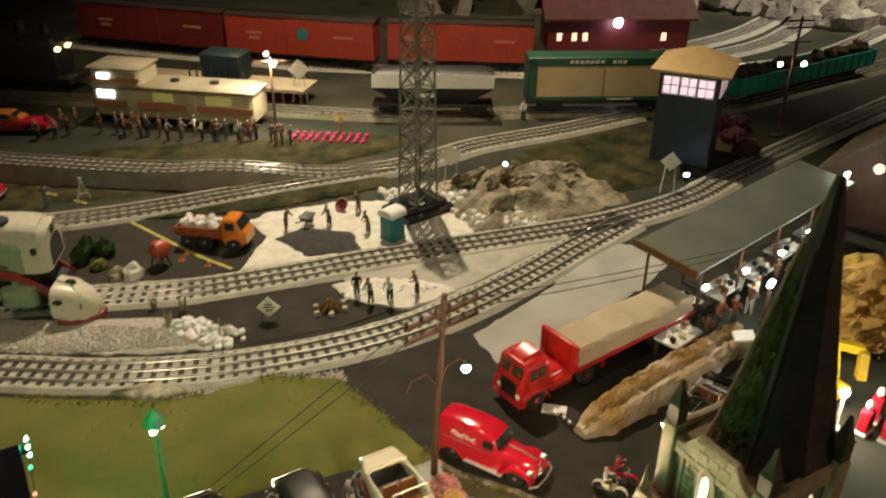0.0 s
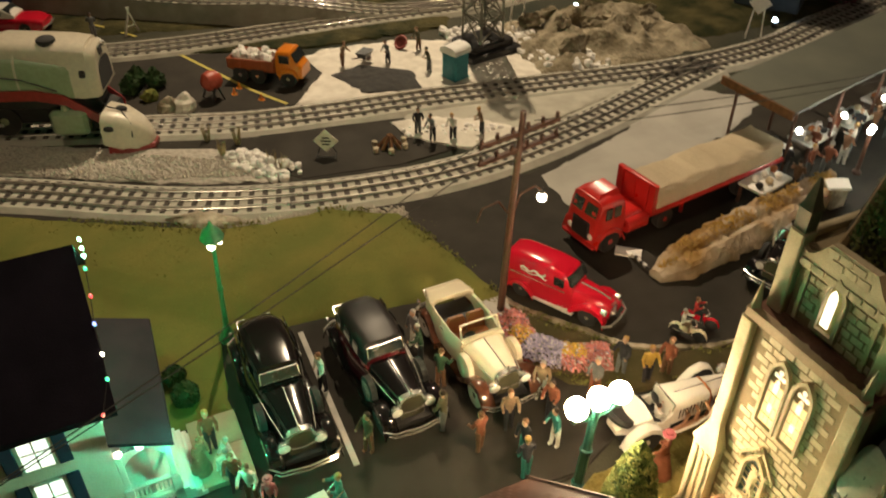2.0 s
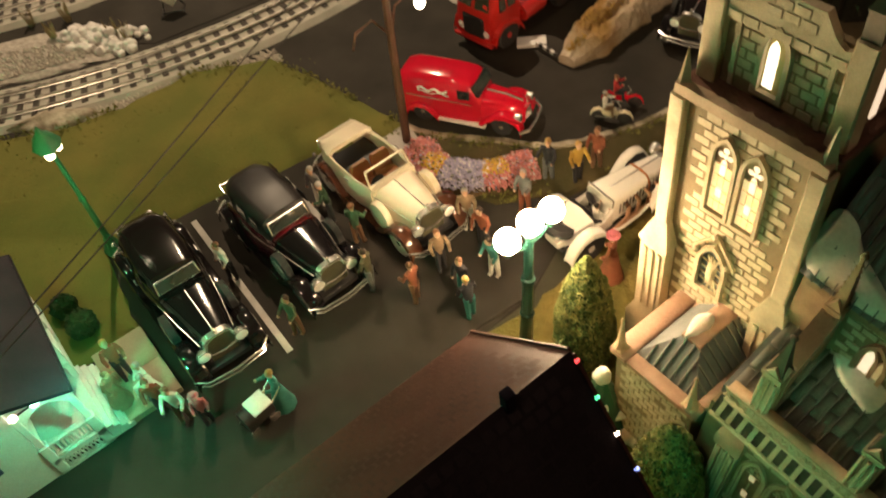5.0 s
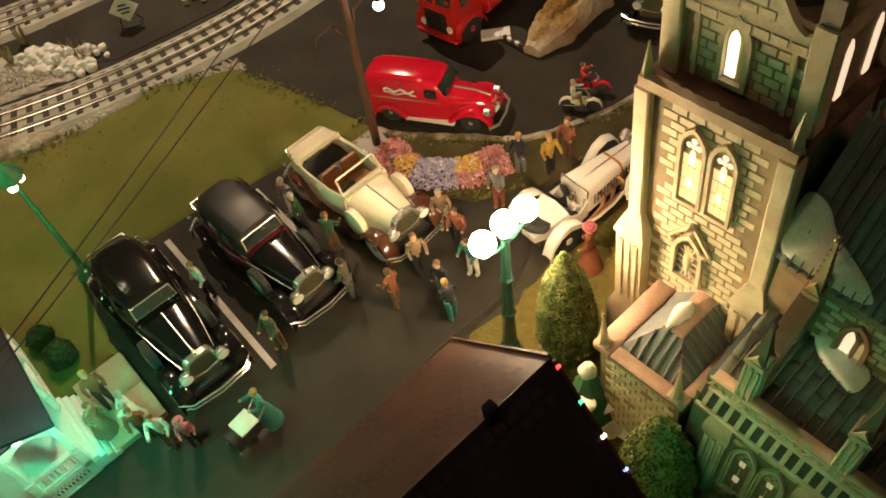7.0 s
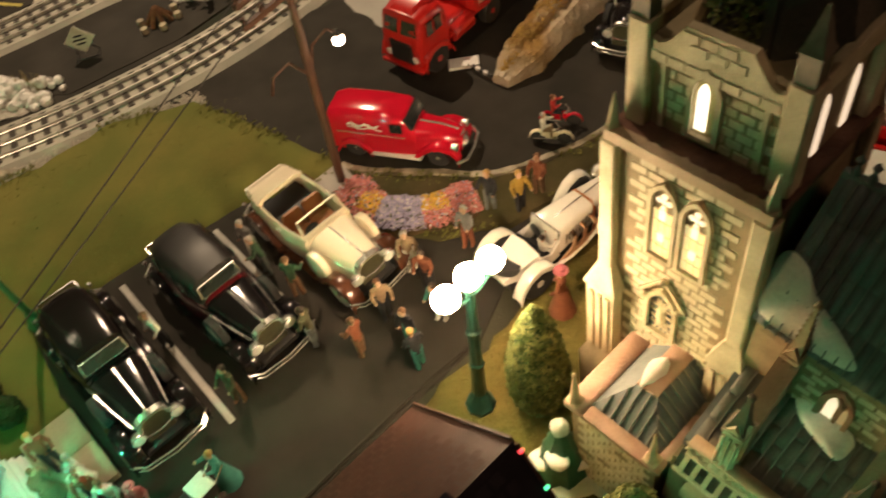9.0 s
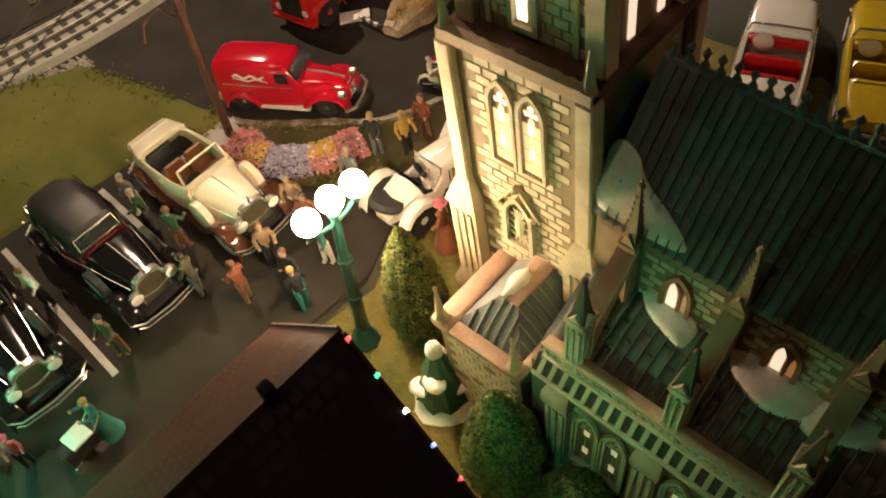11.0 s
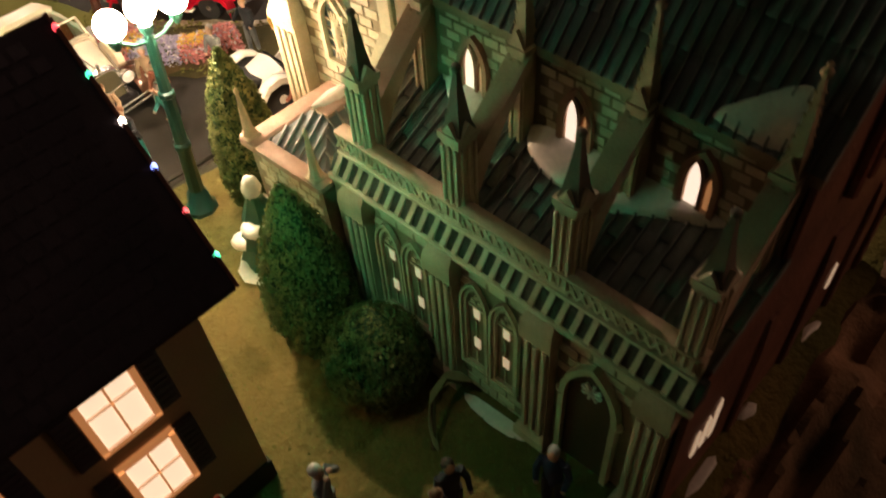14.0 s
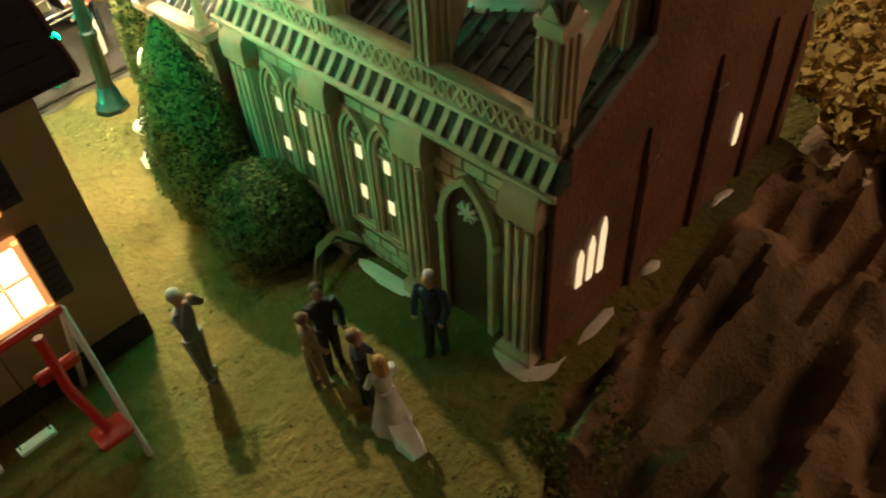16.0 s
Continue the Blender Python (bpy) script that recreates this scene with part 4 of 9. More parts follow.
foot = lambda y: 9.2 - .05 * y
drift([(-3, 96, .6), (-4.5, 90, 2.2), (-5.5, 80, 4), (-6, 70, 5), (-5.5, 60, 4.6), (-4.5, 53, 3), (-3.5, 48, .8)], foot)
drift([(-4, 27, .6), (-4.6, 22, 2), (-6, 14, 3), (-7.6, 6, 4.4), (-7.5, -1, 5.2), (-3.6, -5.4, 4.6), (3, -7, 3), (12, -7, 2.6), (22, -7, 3.4), (34, -6.5, 3.4), (44, -6, 1.2)], foot)
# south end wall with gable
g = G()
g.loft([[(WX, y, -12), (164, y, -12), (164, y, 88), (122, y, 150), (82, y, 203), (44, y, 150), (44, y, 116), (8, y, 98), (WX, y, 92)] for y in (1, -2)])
part("end_wall", g, ENDSTONE, church, "brown end wall with part of its dimness in the colour")
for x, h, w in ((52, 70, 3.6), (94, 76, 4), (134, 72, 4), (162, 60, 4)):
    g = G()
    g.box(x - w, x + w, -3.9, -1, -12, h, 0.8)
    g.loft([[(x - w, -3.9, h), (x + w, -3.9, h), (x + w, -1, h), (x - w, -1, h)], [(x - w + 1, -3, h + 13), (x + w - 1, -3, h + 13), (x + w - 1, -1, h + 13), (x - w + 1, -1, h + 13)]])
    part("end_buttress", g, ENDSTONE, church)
for x, z0, h in ((17, 37, 17), (23, 36, 20), (29, 35, 25), (119, 35, 15)):
    g = G()
    g.loft([[(x - 1.5, y, z0), (x + 1.5, y, z0), (x + 1.5, y, z0 + h * .8), (x, y, z0 + h), (x - 1.5, y, z0 + h * .8)] for y in (-2.2, -2.8)])
    part("lancet", g, WINDOWDIM, church, "slim warm lit window")
for bx, w, h, sd in ((62, 8, 5, 21), (114, 16, 4, 22)):
    g = G()
    g.blob((bx, -5, 8), (w, 4, h), sd, .25, 16, 10)
    part("snow_drift", g, SNOW, church, "glazed snow along the wall foot")
for k in range(3):
    g = G()
    g.tube([(78 + k * 12, -3, 120), (78 + k * 12, -3.5, 190)], 2.6, 8)
    part("gable_shaft", g, REDSHAFT, church, "glossy reddish shaft")

g = G()
g.box(-0.45, 0.3, -4.1, 4.1, -1.95, 1.95, 0.22)
BRICK = mesh("brick", g, BRICKSTONE, False)


def bricks(parent, x, y0, y1, z0, z1, bl, bh, skip, keep, seed):
    """Raised blocks in courses on a wall that faces -x."""
    rb = random.Random(seed)
    row, z = 0, z0 + bh / 2
    while z < z1:
        y = y0 + bl / 2 + (bl / 2 if row % 2 else 0)
        while y < y1 - bl * .4:
            hit = any(a <= y <= b and lo <= z <= hi for a, b, lo, hi in skip)
            if not hit and rb.random() < keep:
                o = part("brick", BRICK, None, parent, m=at_mm(x, y, z) @ Matrix.Diagonal((rb.uniform(.7, 1.1), (bl - .8) / 8.2 * rb.uniform(.95, 1.0), (bh - .75) / 3.9, 1)))
            y += bl
        z += bh
        row += 1


bricks(tower, TX, TY0 + 8, TY1 - 7, 66, 198, 8.4, 4.7, [(ty - 11, ty + 11, 150, 180)], .98, 1)
bricks(tower, bx0, by0 + 6, by1 - 6, 206, 244, 7.2, 4.6, [(ty - 1, ty + 5, 214, 234)], .98, 2)
bricks(tower, bx0 - 2.4, by0 + 5, by1 - 5, 236.5, 243, 7.2, 4.4, [], .98, 3)
bricks(tower, bx0 - 2.4, ty - 12, ty + 15, 245, 254, 7.2, 4.4, [], .98, 4)
for k, yc in enumerate((120.5, 75.0, 29.8)):
    bricks(church, WX, yc - 15, yc + 17, 4, 85, 9.4, 5.2, [(yc - 13, yc + 16, 25, 71), (yc - 9, yc + 12, 70, 77)] if k < 2 else [(DY - 12, DY + 12, 0, 62), (DY - 7, DY + 7, 60, 74)], .97, 5 + k)
    bricks(church, 44, yc - 18, yc + 18, 115, 148.6, 7.0, 4.2, [(yc - 7, yc + 8, 108, 141)], .97, 15 + k)
bricks(vestry, -2, 166, 209, 4, 73, 6.6, 4.4, [], .96, 9)

# ---- house with the dark roof ----
def string_light(bulbs, label):
    o = thing("string_lights", Matrix(), label, "string lights")
    g = G()
    g.tube([b[:3] for b in bulbs], 0.35, 4)
    part("cord", g, WIRE, o)
    for x, y, z, m in bulbs:
        g = G()
        g.ball((x, y, z), (1.1, 1.1, 1.7), 8, 5)
        part("bulb", g, m, o)
    return o


house = thing("house", at_mm(0, 0, 0), "tan house with black pitched roof and lit windows", "house")
HX0, HX1 = -110, 147
g = G()
g.loft([[(x, 113, 0), (x, 228, 0), (x, 228, 114), (x, 171, 170), (x, 113, 111)] for x in (HX0, HX1)])
part("wall", g, HOUSEWALL, house)
g = G()
g.box(HX0 - 1, HX1 + 1, 111.8, 229, 0, 12)
part("foundation", g, ASPHALT, house, "dark foundation strip")
RX0 = -124
verge_x = lambda y: 159 + .052 * (y - 106)
# One roof in two tones: shade in the front colour, lamplight in the back
for ya, yb, m in ((106, 171, ROOFSHADED), (240, 171, ROOFLITBROWN)):
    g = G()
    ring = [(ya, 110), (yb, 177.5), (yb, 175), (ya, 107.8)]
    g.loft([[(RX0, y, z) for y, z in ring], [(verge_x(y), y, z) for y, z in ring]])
    part("roof", g, m, house, "shingled roof slope with its light or shade in the colour")
g = G()
for yy in (106.5, 239.5):
    g.bar((verge_x(yy) + .6, yy, 108), (verge_x(171) + .6, 171, 175.4), 1.2, 5)
part("bargeboard", g, ROOFLITBROWN, house)
for sgn, ya, m in ((1, 106, ROOFSHADED), (-1, 240, ROOFLITBROWN)):
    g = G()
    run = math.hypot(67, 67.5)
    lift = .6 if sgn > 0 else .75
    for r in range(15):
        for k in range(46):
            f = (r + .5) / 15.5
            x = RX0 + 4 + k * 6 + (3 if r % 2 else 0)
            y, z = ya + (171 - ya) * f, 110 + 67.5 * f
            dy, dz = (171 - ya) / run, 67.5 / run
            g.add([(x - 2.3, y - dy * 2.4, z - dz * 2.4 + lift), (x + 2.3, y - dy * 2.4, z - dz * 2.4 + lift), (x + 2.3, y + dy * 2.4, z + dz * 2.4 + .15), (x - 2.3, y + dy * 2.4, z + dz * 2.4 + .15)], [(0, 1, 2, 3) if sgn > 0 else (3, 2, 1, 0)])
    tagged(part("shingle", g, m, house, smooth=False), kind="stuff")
g = G()
g.box(130, 134.4, 168, 172.4, 168, 185, 0.5)
part("chimney", g, ROOFBLACK, house)
for wx in (113, 66, 19, -28):
    for z0, z1 in ((39, 66), (78, 110)):
        w = thing("window", Matrix(), "", "")
        w.parent = house
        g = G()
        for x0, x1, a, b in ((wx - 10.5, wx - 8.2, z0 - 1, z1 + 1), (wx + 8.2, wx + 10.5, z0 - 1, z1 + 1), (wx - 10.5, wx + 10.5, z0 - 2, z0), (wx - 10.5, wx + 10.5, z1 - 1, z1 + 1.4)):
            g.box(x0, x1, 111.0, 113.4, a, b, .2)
        part("window_frame", g, FRAMEGLOW, w, "frame with a faint added glow in place of backlight")
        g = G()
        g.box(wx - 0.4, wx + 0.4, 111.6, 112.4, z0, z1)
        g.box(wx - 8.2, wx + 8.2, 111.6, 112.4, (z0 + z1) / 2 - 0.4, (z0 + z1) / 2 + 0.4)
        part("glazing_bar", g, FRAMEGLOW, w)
        g = G()
        g.box(wx - 8.4, wx + 8.4, 112.3, 113.2, z0, z1)
        part("pane", g, HOUSEGLOW, w, "warm lit pane")
        for sx in (wx - 18, wx + 10.8):
            g = G()
            g.box(sx, sx + 7.2, 111.2, 113.2, z0 - 1, z1 + 1, 0.3)
            sh = part("shutter", g, SHUTTER, w, "dark shutter")
            g = G()
            for q in range(int((z1 - z0) / 3)):
                g.box(sx + 1, sx + 6.2, 110.8, 111.4, z0 + 1 + q * 3, z0 + 2.8 + q * 3)
            part("louvre", g, SHUTTER, sh)
bl = [REDBULB, GREENBULB, WHITEBULB, BLUEBULB, REDBULB, GREENBULB]
string_light([(162.8 - .5 * k, 170 - (k + 0.2) * 10.9, 176.5 - (k + 0.2) * 11.4, bl[k]) for k in range(6)], "coloured string lights along the gable edge of the dark roof")

# ---- lamps ----
def triple_lamp(x, y):
    o = thing("street_lamp", at_mm(x, y, 0, 3, 0, 4.5), "green street lamp with three lit globes", "street lamp")
    g = G()
    g.turn([(9, 0), (9, 3), (7, 5), (5.5, 12), (4.2, 14)], 8)
    part("base", g, GREENMETAL, o)
    g = G()
    g.turn([(4.2, 13), (3.6, 40), (4.4, 41), (4.4, 43), (3.4, 44), (3.2, 70), (4.2, 71), (4.2, 73), (3.0, 74), (2.6, 100), (1.6, 104)], 8)
    part("post", g, GREENMETAL, o)
    g = G()
    g.tube([(-16, 0, 106), (-8, 0, 101), (0, 0, 100), (8, 0, 101), (16, 0, 106)], 1.1, 6)
    for dx in (-16, 0, 16):
        g.turn([(1.2, 102), (3.4, 106), (3.4, 108)], 8, at=(dx, 0, 0))
    part("arm", g, GREENMETAL, o)
    for dx, z in ((-16, 114), (0, 116), (16, 114)):
        g = G()
        g.ball((dx, 0, z), 6.9, 16, 11)
        part("globe", g, GLOBE, o, "glowing warm globe")
    return o


triple_lamp(219.5, 267)

# ---- bushes ----
def bush(name, x, y, prof, count, size, mats, label, seed, lean=(0, 0)):
    """prof: radius and height up the crown."""
    rnd = random.Random(seed)
    o = thing(name, at_mm(x, y, 0), label, "bush")
    H = prof[-1][1]

    def rad(z):
        for (r0, z0), (r1, z1) in zip(prof, prof[1:]):
            if z0 <= z <= z1:
                return r0 + (r1 - r0) * (z - z0) / max(z1 - z0, 1e-6)
        return 0
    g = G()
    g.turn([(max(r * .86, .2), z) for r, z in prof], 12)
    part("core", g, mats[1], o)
    g = G()
    pts, k = [], 0
    while k < count:
        z = rnd.uniform(prof[0][1], H)
        r = rad(z)
        if rnd.random() > (r + 3) / 25:
            continue
        k += 1
        a = rnd.uniform(0, 6.283)
        lump = 1 + .10 * noise.noise(Vector((math.cos(a) * 2, math.sin(a) * 2, z * .09 + seed)))
        rr = r * lump * rnd.uniform(.86, 1.06)
        sl = (rad(min(z + 2, H)) - rad(max(z - 2, prof[0][1]))) / 4
        pts.append(((rr * math.cos(a), rr * math.sin(a), z), (math.cos(a), math.sin(a), -sl)))
    leafy(g, pts, size, rnd)
    tagged(part("crown", g, mats[0], o, smooth=False), kind="stuff")
    return o


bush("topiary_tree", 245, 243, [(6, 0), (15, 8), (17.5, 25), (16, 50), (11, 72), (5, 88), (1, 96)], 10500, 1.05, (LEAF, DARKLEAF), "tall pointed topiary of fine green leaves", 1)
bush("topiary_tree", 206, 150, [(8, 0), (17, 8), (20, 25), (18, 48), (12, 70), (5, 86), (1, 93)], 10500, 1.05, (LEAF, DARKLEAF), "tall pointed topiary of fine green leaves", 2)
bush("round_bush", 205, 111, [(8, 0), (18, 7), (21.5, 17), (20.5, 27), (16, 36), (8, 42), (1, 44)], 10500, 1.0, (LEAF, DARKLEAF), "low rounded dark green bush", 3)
snowtree = thing("snowy_tree", at_mm(222, 207, 0) @ Matrix.Diagonal((1.3, 1.3, .94, 1)), "small ceramic fir tree with glazed snow", "ornament tree")
CERAMIC = mat("ceramic_green", (0.03, 0.12, 0.065), (0.02, 0.08, 0.045), 0.35, scale=90, coat=.3)
for r0, r1, z0, z1, sd in ((11.5, 6.5, 3, 20, 1), (9.5, 5, 17, 33, 2), (7, 1.5, 30, 50, 3)):
    g = G()
    rings = []
    for z, r in ((z0, r0 * .7), (z0 + 1.5, r0), (z0 + (z1 - z0) * .5, (r0 + r1) * .5), (z1, r1)):
        rings.append([(r * (1 + .1 * math.sin(k * 2.4 + sd)) * math.cos(k * math.pi / 10), r * (1 + .1 * math.sin(k * 2.4 + sd)) * math.sin(k * math.pi / 10), z - 1.6 * abs(math.sin(k * 1.2 + sd)) * (z < z0 + 2)) for k in range(20)])
    g.loft(rings)
    part("fir_tier", g, CERAMIC, snowtree)
for at, r, k in (((0, 0, 51), (3.6, 3.6, 6.5), 7), ((-6, -3, 31), (4, 5.4, 3), 1), ((5, 5, 32), (3.4, 4.6, 3), 2), ((-7.5, 5, 17), (4.4, 5, 3), 3), ((4, -8, 18), (5, 3.6, 3), 5), ((0, -2, 2.5), (15, 15, 3.6), 6), ((3, -9, 2.2), (9, 9, 3), 8), ((6, -16, 1.8), (6.5, 9, 2.6), 9), ((8, -24, 1.4), (4, 8, 2.0), 10)):
    g = G()
    g.blob(at, r, k, .18, 14, 9)
    part("snow", g, SNOW, snowtree, "white glazed snow")

# ---- vehicles (x forward, y left) ----
def wheel(parent, x, y, r, w, tyre=TYRE, rim_m=CHROME, white=False):
    g = G()
    s = 1 if y > 0 else -1
    g.turn([(r * .62, -w / 2), (r * .93, -w / 2), (r, -w * .3), (r, w * .3), (r * .93, w / 2), (r * .62, w / 2)], 18, axis="y", at=(x, y, r))
    t = part("wheel", g, tyre, parent)
    g = G()
    g.turn([(r * .62, -w * .3), (r * .6, s * w * .34), (r * .25, s * w * .30), (r * .22, s * w * .55), (0.2, s * w * .58)], 14, axis="y", at=(x, y, r))
    part("rim", g, rim_m, t)
    if white:
        g = G()
        yy = y + s * w * .5
        g.turn([(r * .62, yy - 0.1), (r * .88, yy - 0.1), (r * .88, yy + 0.25 * s), (r * .62, yy + .25 * s)], 18, axis="y", at=(x, 0, r))
        part("whitewall", g, WHITEWALL, t)
    return t


def mudguard(parent, pts, y, w, m, name="fender"):
    """A curved wing: pts of (x, z) along its crest."""
    g = G()
    s = 1 if y > 0 else -1
    rings = []
    for x, z in pts:
        ring = []
        for k in range(7):
            a = math.pi * k / 6
            ring.append((x, y - w / 2 * math.cos(a), z - 2.2 * (1 - math.sin(a)) - (2.5 if (k == 6 and s > 0) or (k == 0 and s < 0) else 0)))
        for k in range(6, -1, -1):
            a = math.pi * k / 6
            ring.append((x, y - (w / 2 - .7) * math.cos(a), z - .9 - 2.2 * (1 - math.sin(a)) - (2.5 if (k == 6 and s > 0) or (k == 0 and s < 0) else 0)))
        rings.append(ring)
    g.loft(rings)
    return part(name, g, m, parent)


def chrome_tube(parent, name, pts, r, m=None, label=""):
    g = G()
    g.tube(pts, r, 6)
    return part(name, g, m or CHROME, parent, label)


def vintage_car(m, paint, wing, label, open_top=False, side=None, L=1.0, white=False, top=None):
    o = thing("vintage_car", m, label, "car", "classic cars in the car park")
    X = lambda v: v * L
    side = side or paint
    g = G()
    g.box(X(-60), X(58), -13, 13, 8, 13, 1)
    part("chassis", g, DARKMETAL, o)
    g = G()
    g.arches([(X(12), 16.2, 12, 34, .42), (X(30), 13.4, 12, 33.5, .42), (X(50), 9.8, 12, 32, .45)], 13)
    part("bonnet", g, paint, o)
    for s in (-1, 1):
        g = G()
        for k in range(9):
            g.bar((X(18 + k * 3), s * (13.8 - k * .38), 18), (X(18.6 + k * 3), s * (13.7 - k * .38), 26), .5, .8)
        part("louvre_panel", g, paint, o)
    chrome_tube(o, "bonnet_strip", [(X(14), 0, 34.4), (X(32), 0, 33.9), (X(50), 0, 32.5)], .4)
    for s in (-1, 1):
        chrome_tube(o, "side_strip", [(X(10), s * 16.4, 30), (X(30), s * 13.9, 29), (X(50), s * 10.4, 27)], .28)
    g = G()
    g.arches([(X(50), 9.8, 11, 33.5, .45), (X(53.5), 9.6, 11, 33, .45)], 13)
    grille = part("grille", g, CHROME, o)
    g = G()
    g.arches([(X(53.2), 8.2, 12, 31.4, .45), (X(53.9), 8.1, 12, 31.2, .45)], 13)
    part("core", g, GRILLEBRASS, grille, "dull brassy radiator core")
    g = G()
    for k in range(13):
        g.box(X(53.7), X(54.2), -7.0 + k * 1.15, -6.75 + k * 1.15, 13, 29.5)
    part("slat", g, GRILLEBRASS, grille)
    g = G()
    g.turn([(1.4, 33), (.6, 35), (1.2, 36.6), (.2, 38)], 6, at=(X(52), 0, 0))
    part("mascot", g, CHROME, o)
    if not open_top:
        g = G()
        g.arches([(X(-60), 10, 13, 28, .55), (X(-56), 14.5, 12, 34, .5), (X(-46), 18, 12, 35, .42), (X(-10), 19, 12, 35, .4), (X(12), 16, 12, 35, .42)], 15)
        part("body", g, side, o)
        g = G()
        g.arches([(X(-55), 9, 30, 38, .6), (X(-50), 13.5, 30, 44.5, .5), (X(-38), 16.6, 30, 48, .42), (X(-12), 17, 30, 48.4, .4), (X(4), 15.5, 30, 46.6, .42), (X(9), 14.6, 30, 36, .42)], 15)
        part("roof", g, top or paint, o)
        for s in (-1, 1):
            for x0, x1 in ((-46, -31), (-28, -13), (-11, 2)):
                g = G()
                g.loft([[(X(x0 + 1.5), s * 17.1, 36), (X(x1 - 1), s * 17.5, 36), (X(x1 - 1.5), s * 16.7, 44), (X(x0 + 2.5), s * 16.4, 43.6)], [(X(x0 + 1.5), s * 17.7, 36), (X(x1 - 1), s * 17.9, 36), (X(x1 - 1.5), s * 17.2, 44), (X(x0 + 2.5), s * 17.0, 43.6)]])
                part("side_window", g, CARGLASS, o)
        g = G()
        for a, b in (((-13, 36.4), (13, 36.4)), ((-12.4, 43.4), (12.4, 43.4)), ((-13, 36.4), (-12.4, 43.4)), ((13, 36.4), (12.4, 43.4))):
            g.bar((X(9.8 - (a[1] - 36) * .45), a[0], a[1]), (X(9.8 - (b[1] - 36) * .45), b[0], b[1]), .75)
        part("windscreen_frame", g, CHROME, o, "chrome windscreen frame")
        g = G()
        g.loft([[(X(9.4), -12.8, 36.5), (X(9.4), 12.8, 36.5), (X(6.3), 12, 43.2), (X(6.3), -12, 43.2)], [(X(9.9), -12.8, 36.5), (X(9.9), 12.8, 36.5), (X(6.8), 12, 43.2), (X(6.8), -12, 43.2)]])
        part("windscreen", g, CARGLASS, o)
    else:
        g = G()
        out = []
        for x, hw, z in ((-58, 12, 31), (-50, 17, 34), (-30, 18.5, 34), (-6, 18.5, 34), (12, 16.5, 34.5)):
            out.append([(X(x), -hw, 12), (X(x), -hw - .5, z - 3), (X(x), -hw + 1.2, z), (X(x), -hw + 2.6, z - 1), (X(x), -hw + 2.8, 15), (X(x), hw - 2.8, 15), (X(x), hw - 2.6, z - 1), (X(x), hw - 1.2, z), (X(x), hw + .5, z - 3), (X(x), hw, 12)])
        g.loft(out)
        part("body", g, side, o)
        g = G()
        g.arches([(X(8), 16, 30, 35.4, .4), (X(13), 15, 30, 34.6, .45)], 11)
        part("cowl", g, paint, o)
        g = G()
        g.box(X(-50), X(-18), -15, 15, 15, 24, 1)
        part("rear_cockpit", g, DARKMETAL, o, "black rear cockpit")
        for x0 in (-14,):
            g = G()
            for s in (-1, 1):
                g.box(X(x0), X(x0 + 13), s * 7.6 - 7, s * 7.6 + 7, 16, 22, 1.5)
                g.loft([[(X(x0 - 3), s * 7.6 - 7, 17), (X(x0 + 1), s * 7.6 - 7, 17), (X(x0 + 1), s * 7.6 + 7, 17), (X(x0 - 3), s * 7.6 + 7, 17)], [(X(x0 - 5), s * 7.6 - 6.5, 33), (X(x0 - 1.5), s * 7.6 - 6.5, 33), (X(x0 - 1.5), s * 7.6 + 6.5, 33), (X(x0 - 5), s * 7.6 + 6.5, 33)], [(X(x0 - 4.6), s * 7.6 - 5, 35.4), (X(x0 - 2.4), s * 7.6 - 5, 35.4), (X(x0 - 2.4), s * 7.6 + 5, 35.4), (X(x0 - 4.6), s * 7.6 + 5, 35.4)]])
            part("seat", g, LEATHER, o, "tan leather seat")
        g = G()
        for k in range(5):
            a = k / 4
            g.tube([(X(-42 - a * 15), -16 + a * 3, 33), (X(-43 - a * 16), -13, 35.5 - a * 2.5), (X(-43 - a * 16), 13, 35.5 - a * 2.5), (X(-42 - a * 15), 16 - a * 3, 33)], 2.9, 6)
        part("folded_hood", g, paint, o, "folded fabric hood")
        g = G()
        g.turn([(4.6, 0), (5.2, .3), (4.6, .7)], 14, axis="x", at=(X(4), -7, 32))
        part("steering_wheel", g, DARKMETAL, o)
        g = G()
        for a, b in (((-15, 35), (15, 35)), ((-14, 45), (14, 45)), ((-15, 35), (-14, 45)), ((15, 35), (14, 45))):
            g.bar((X(9 - (a[1] - 35) * .5), a[0], a[1]), (X(9 - (b[1] - 35) * .5), b[0], b[1]), 1.2)
        part("windscreen_frame", g, CREAMCAR if paint is CREAMCAR else CHROME, o)
        g = G()
        g.loft([[(X(8.8), -14, 35.6), (X(8.8), 14, 35.6), (X(4.4), 13, 44.6), (X(4.4), -13, 44.6)], [(X(9.2), -14, 35.6), (X(9.2), 14, 35.6), (X(4.8), 13, 44.6), (X(4.8), -13, 44.6)]])
        part("windscreen", g, glass("screen_glass"), o)
    for s in (-1, 1):
        mudguard(o, [(X(63), 12), (X(60), 19), (X(53), 24.5), (X(45), 25.5), (X(36), 22), (X(26), 14), (X(18), 10)], s * 18.2, 10, wing)
        mudguard(o, [(X(-20), 10), (X(-26), 14), (X(-32), 21), (X(-40), 25.5), (X(-50), 24.5), (X(-58), 17), (X(-62), 10)], s * 18.2, 10, wing)
        g = G()
        g.box(X(-22), X(20), s * 18 - 4.5, s * 18 + 4.5, 8.5, 10, .4)
        part("running_board", g, wing, o)
        for x in (45, -44):
            wheel(o, X(x), s * 18, 11.5, 6, TYRE, CHROME, white)
        g = G()
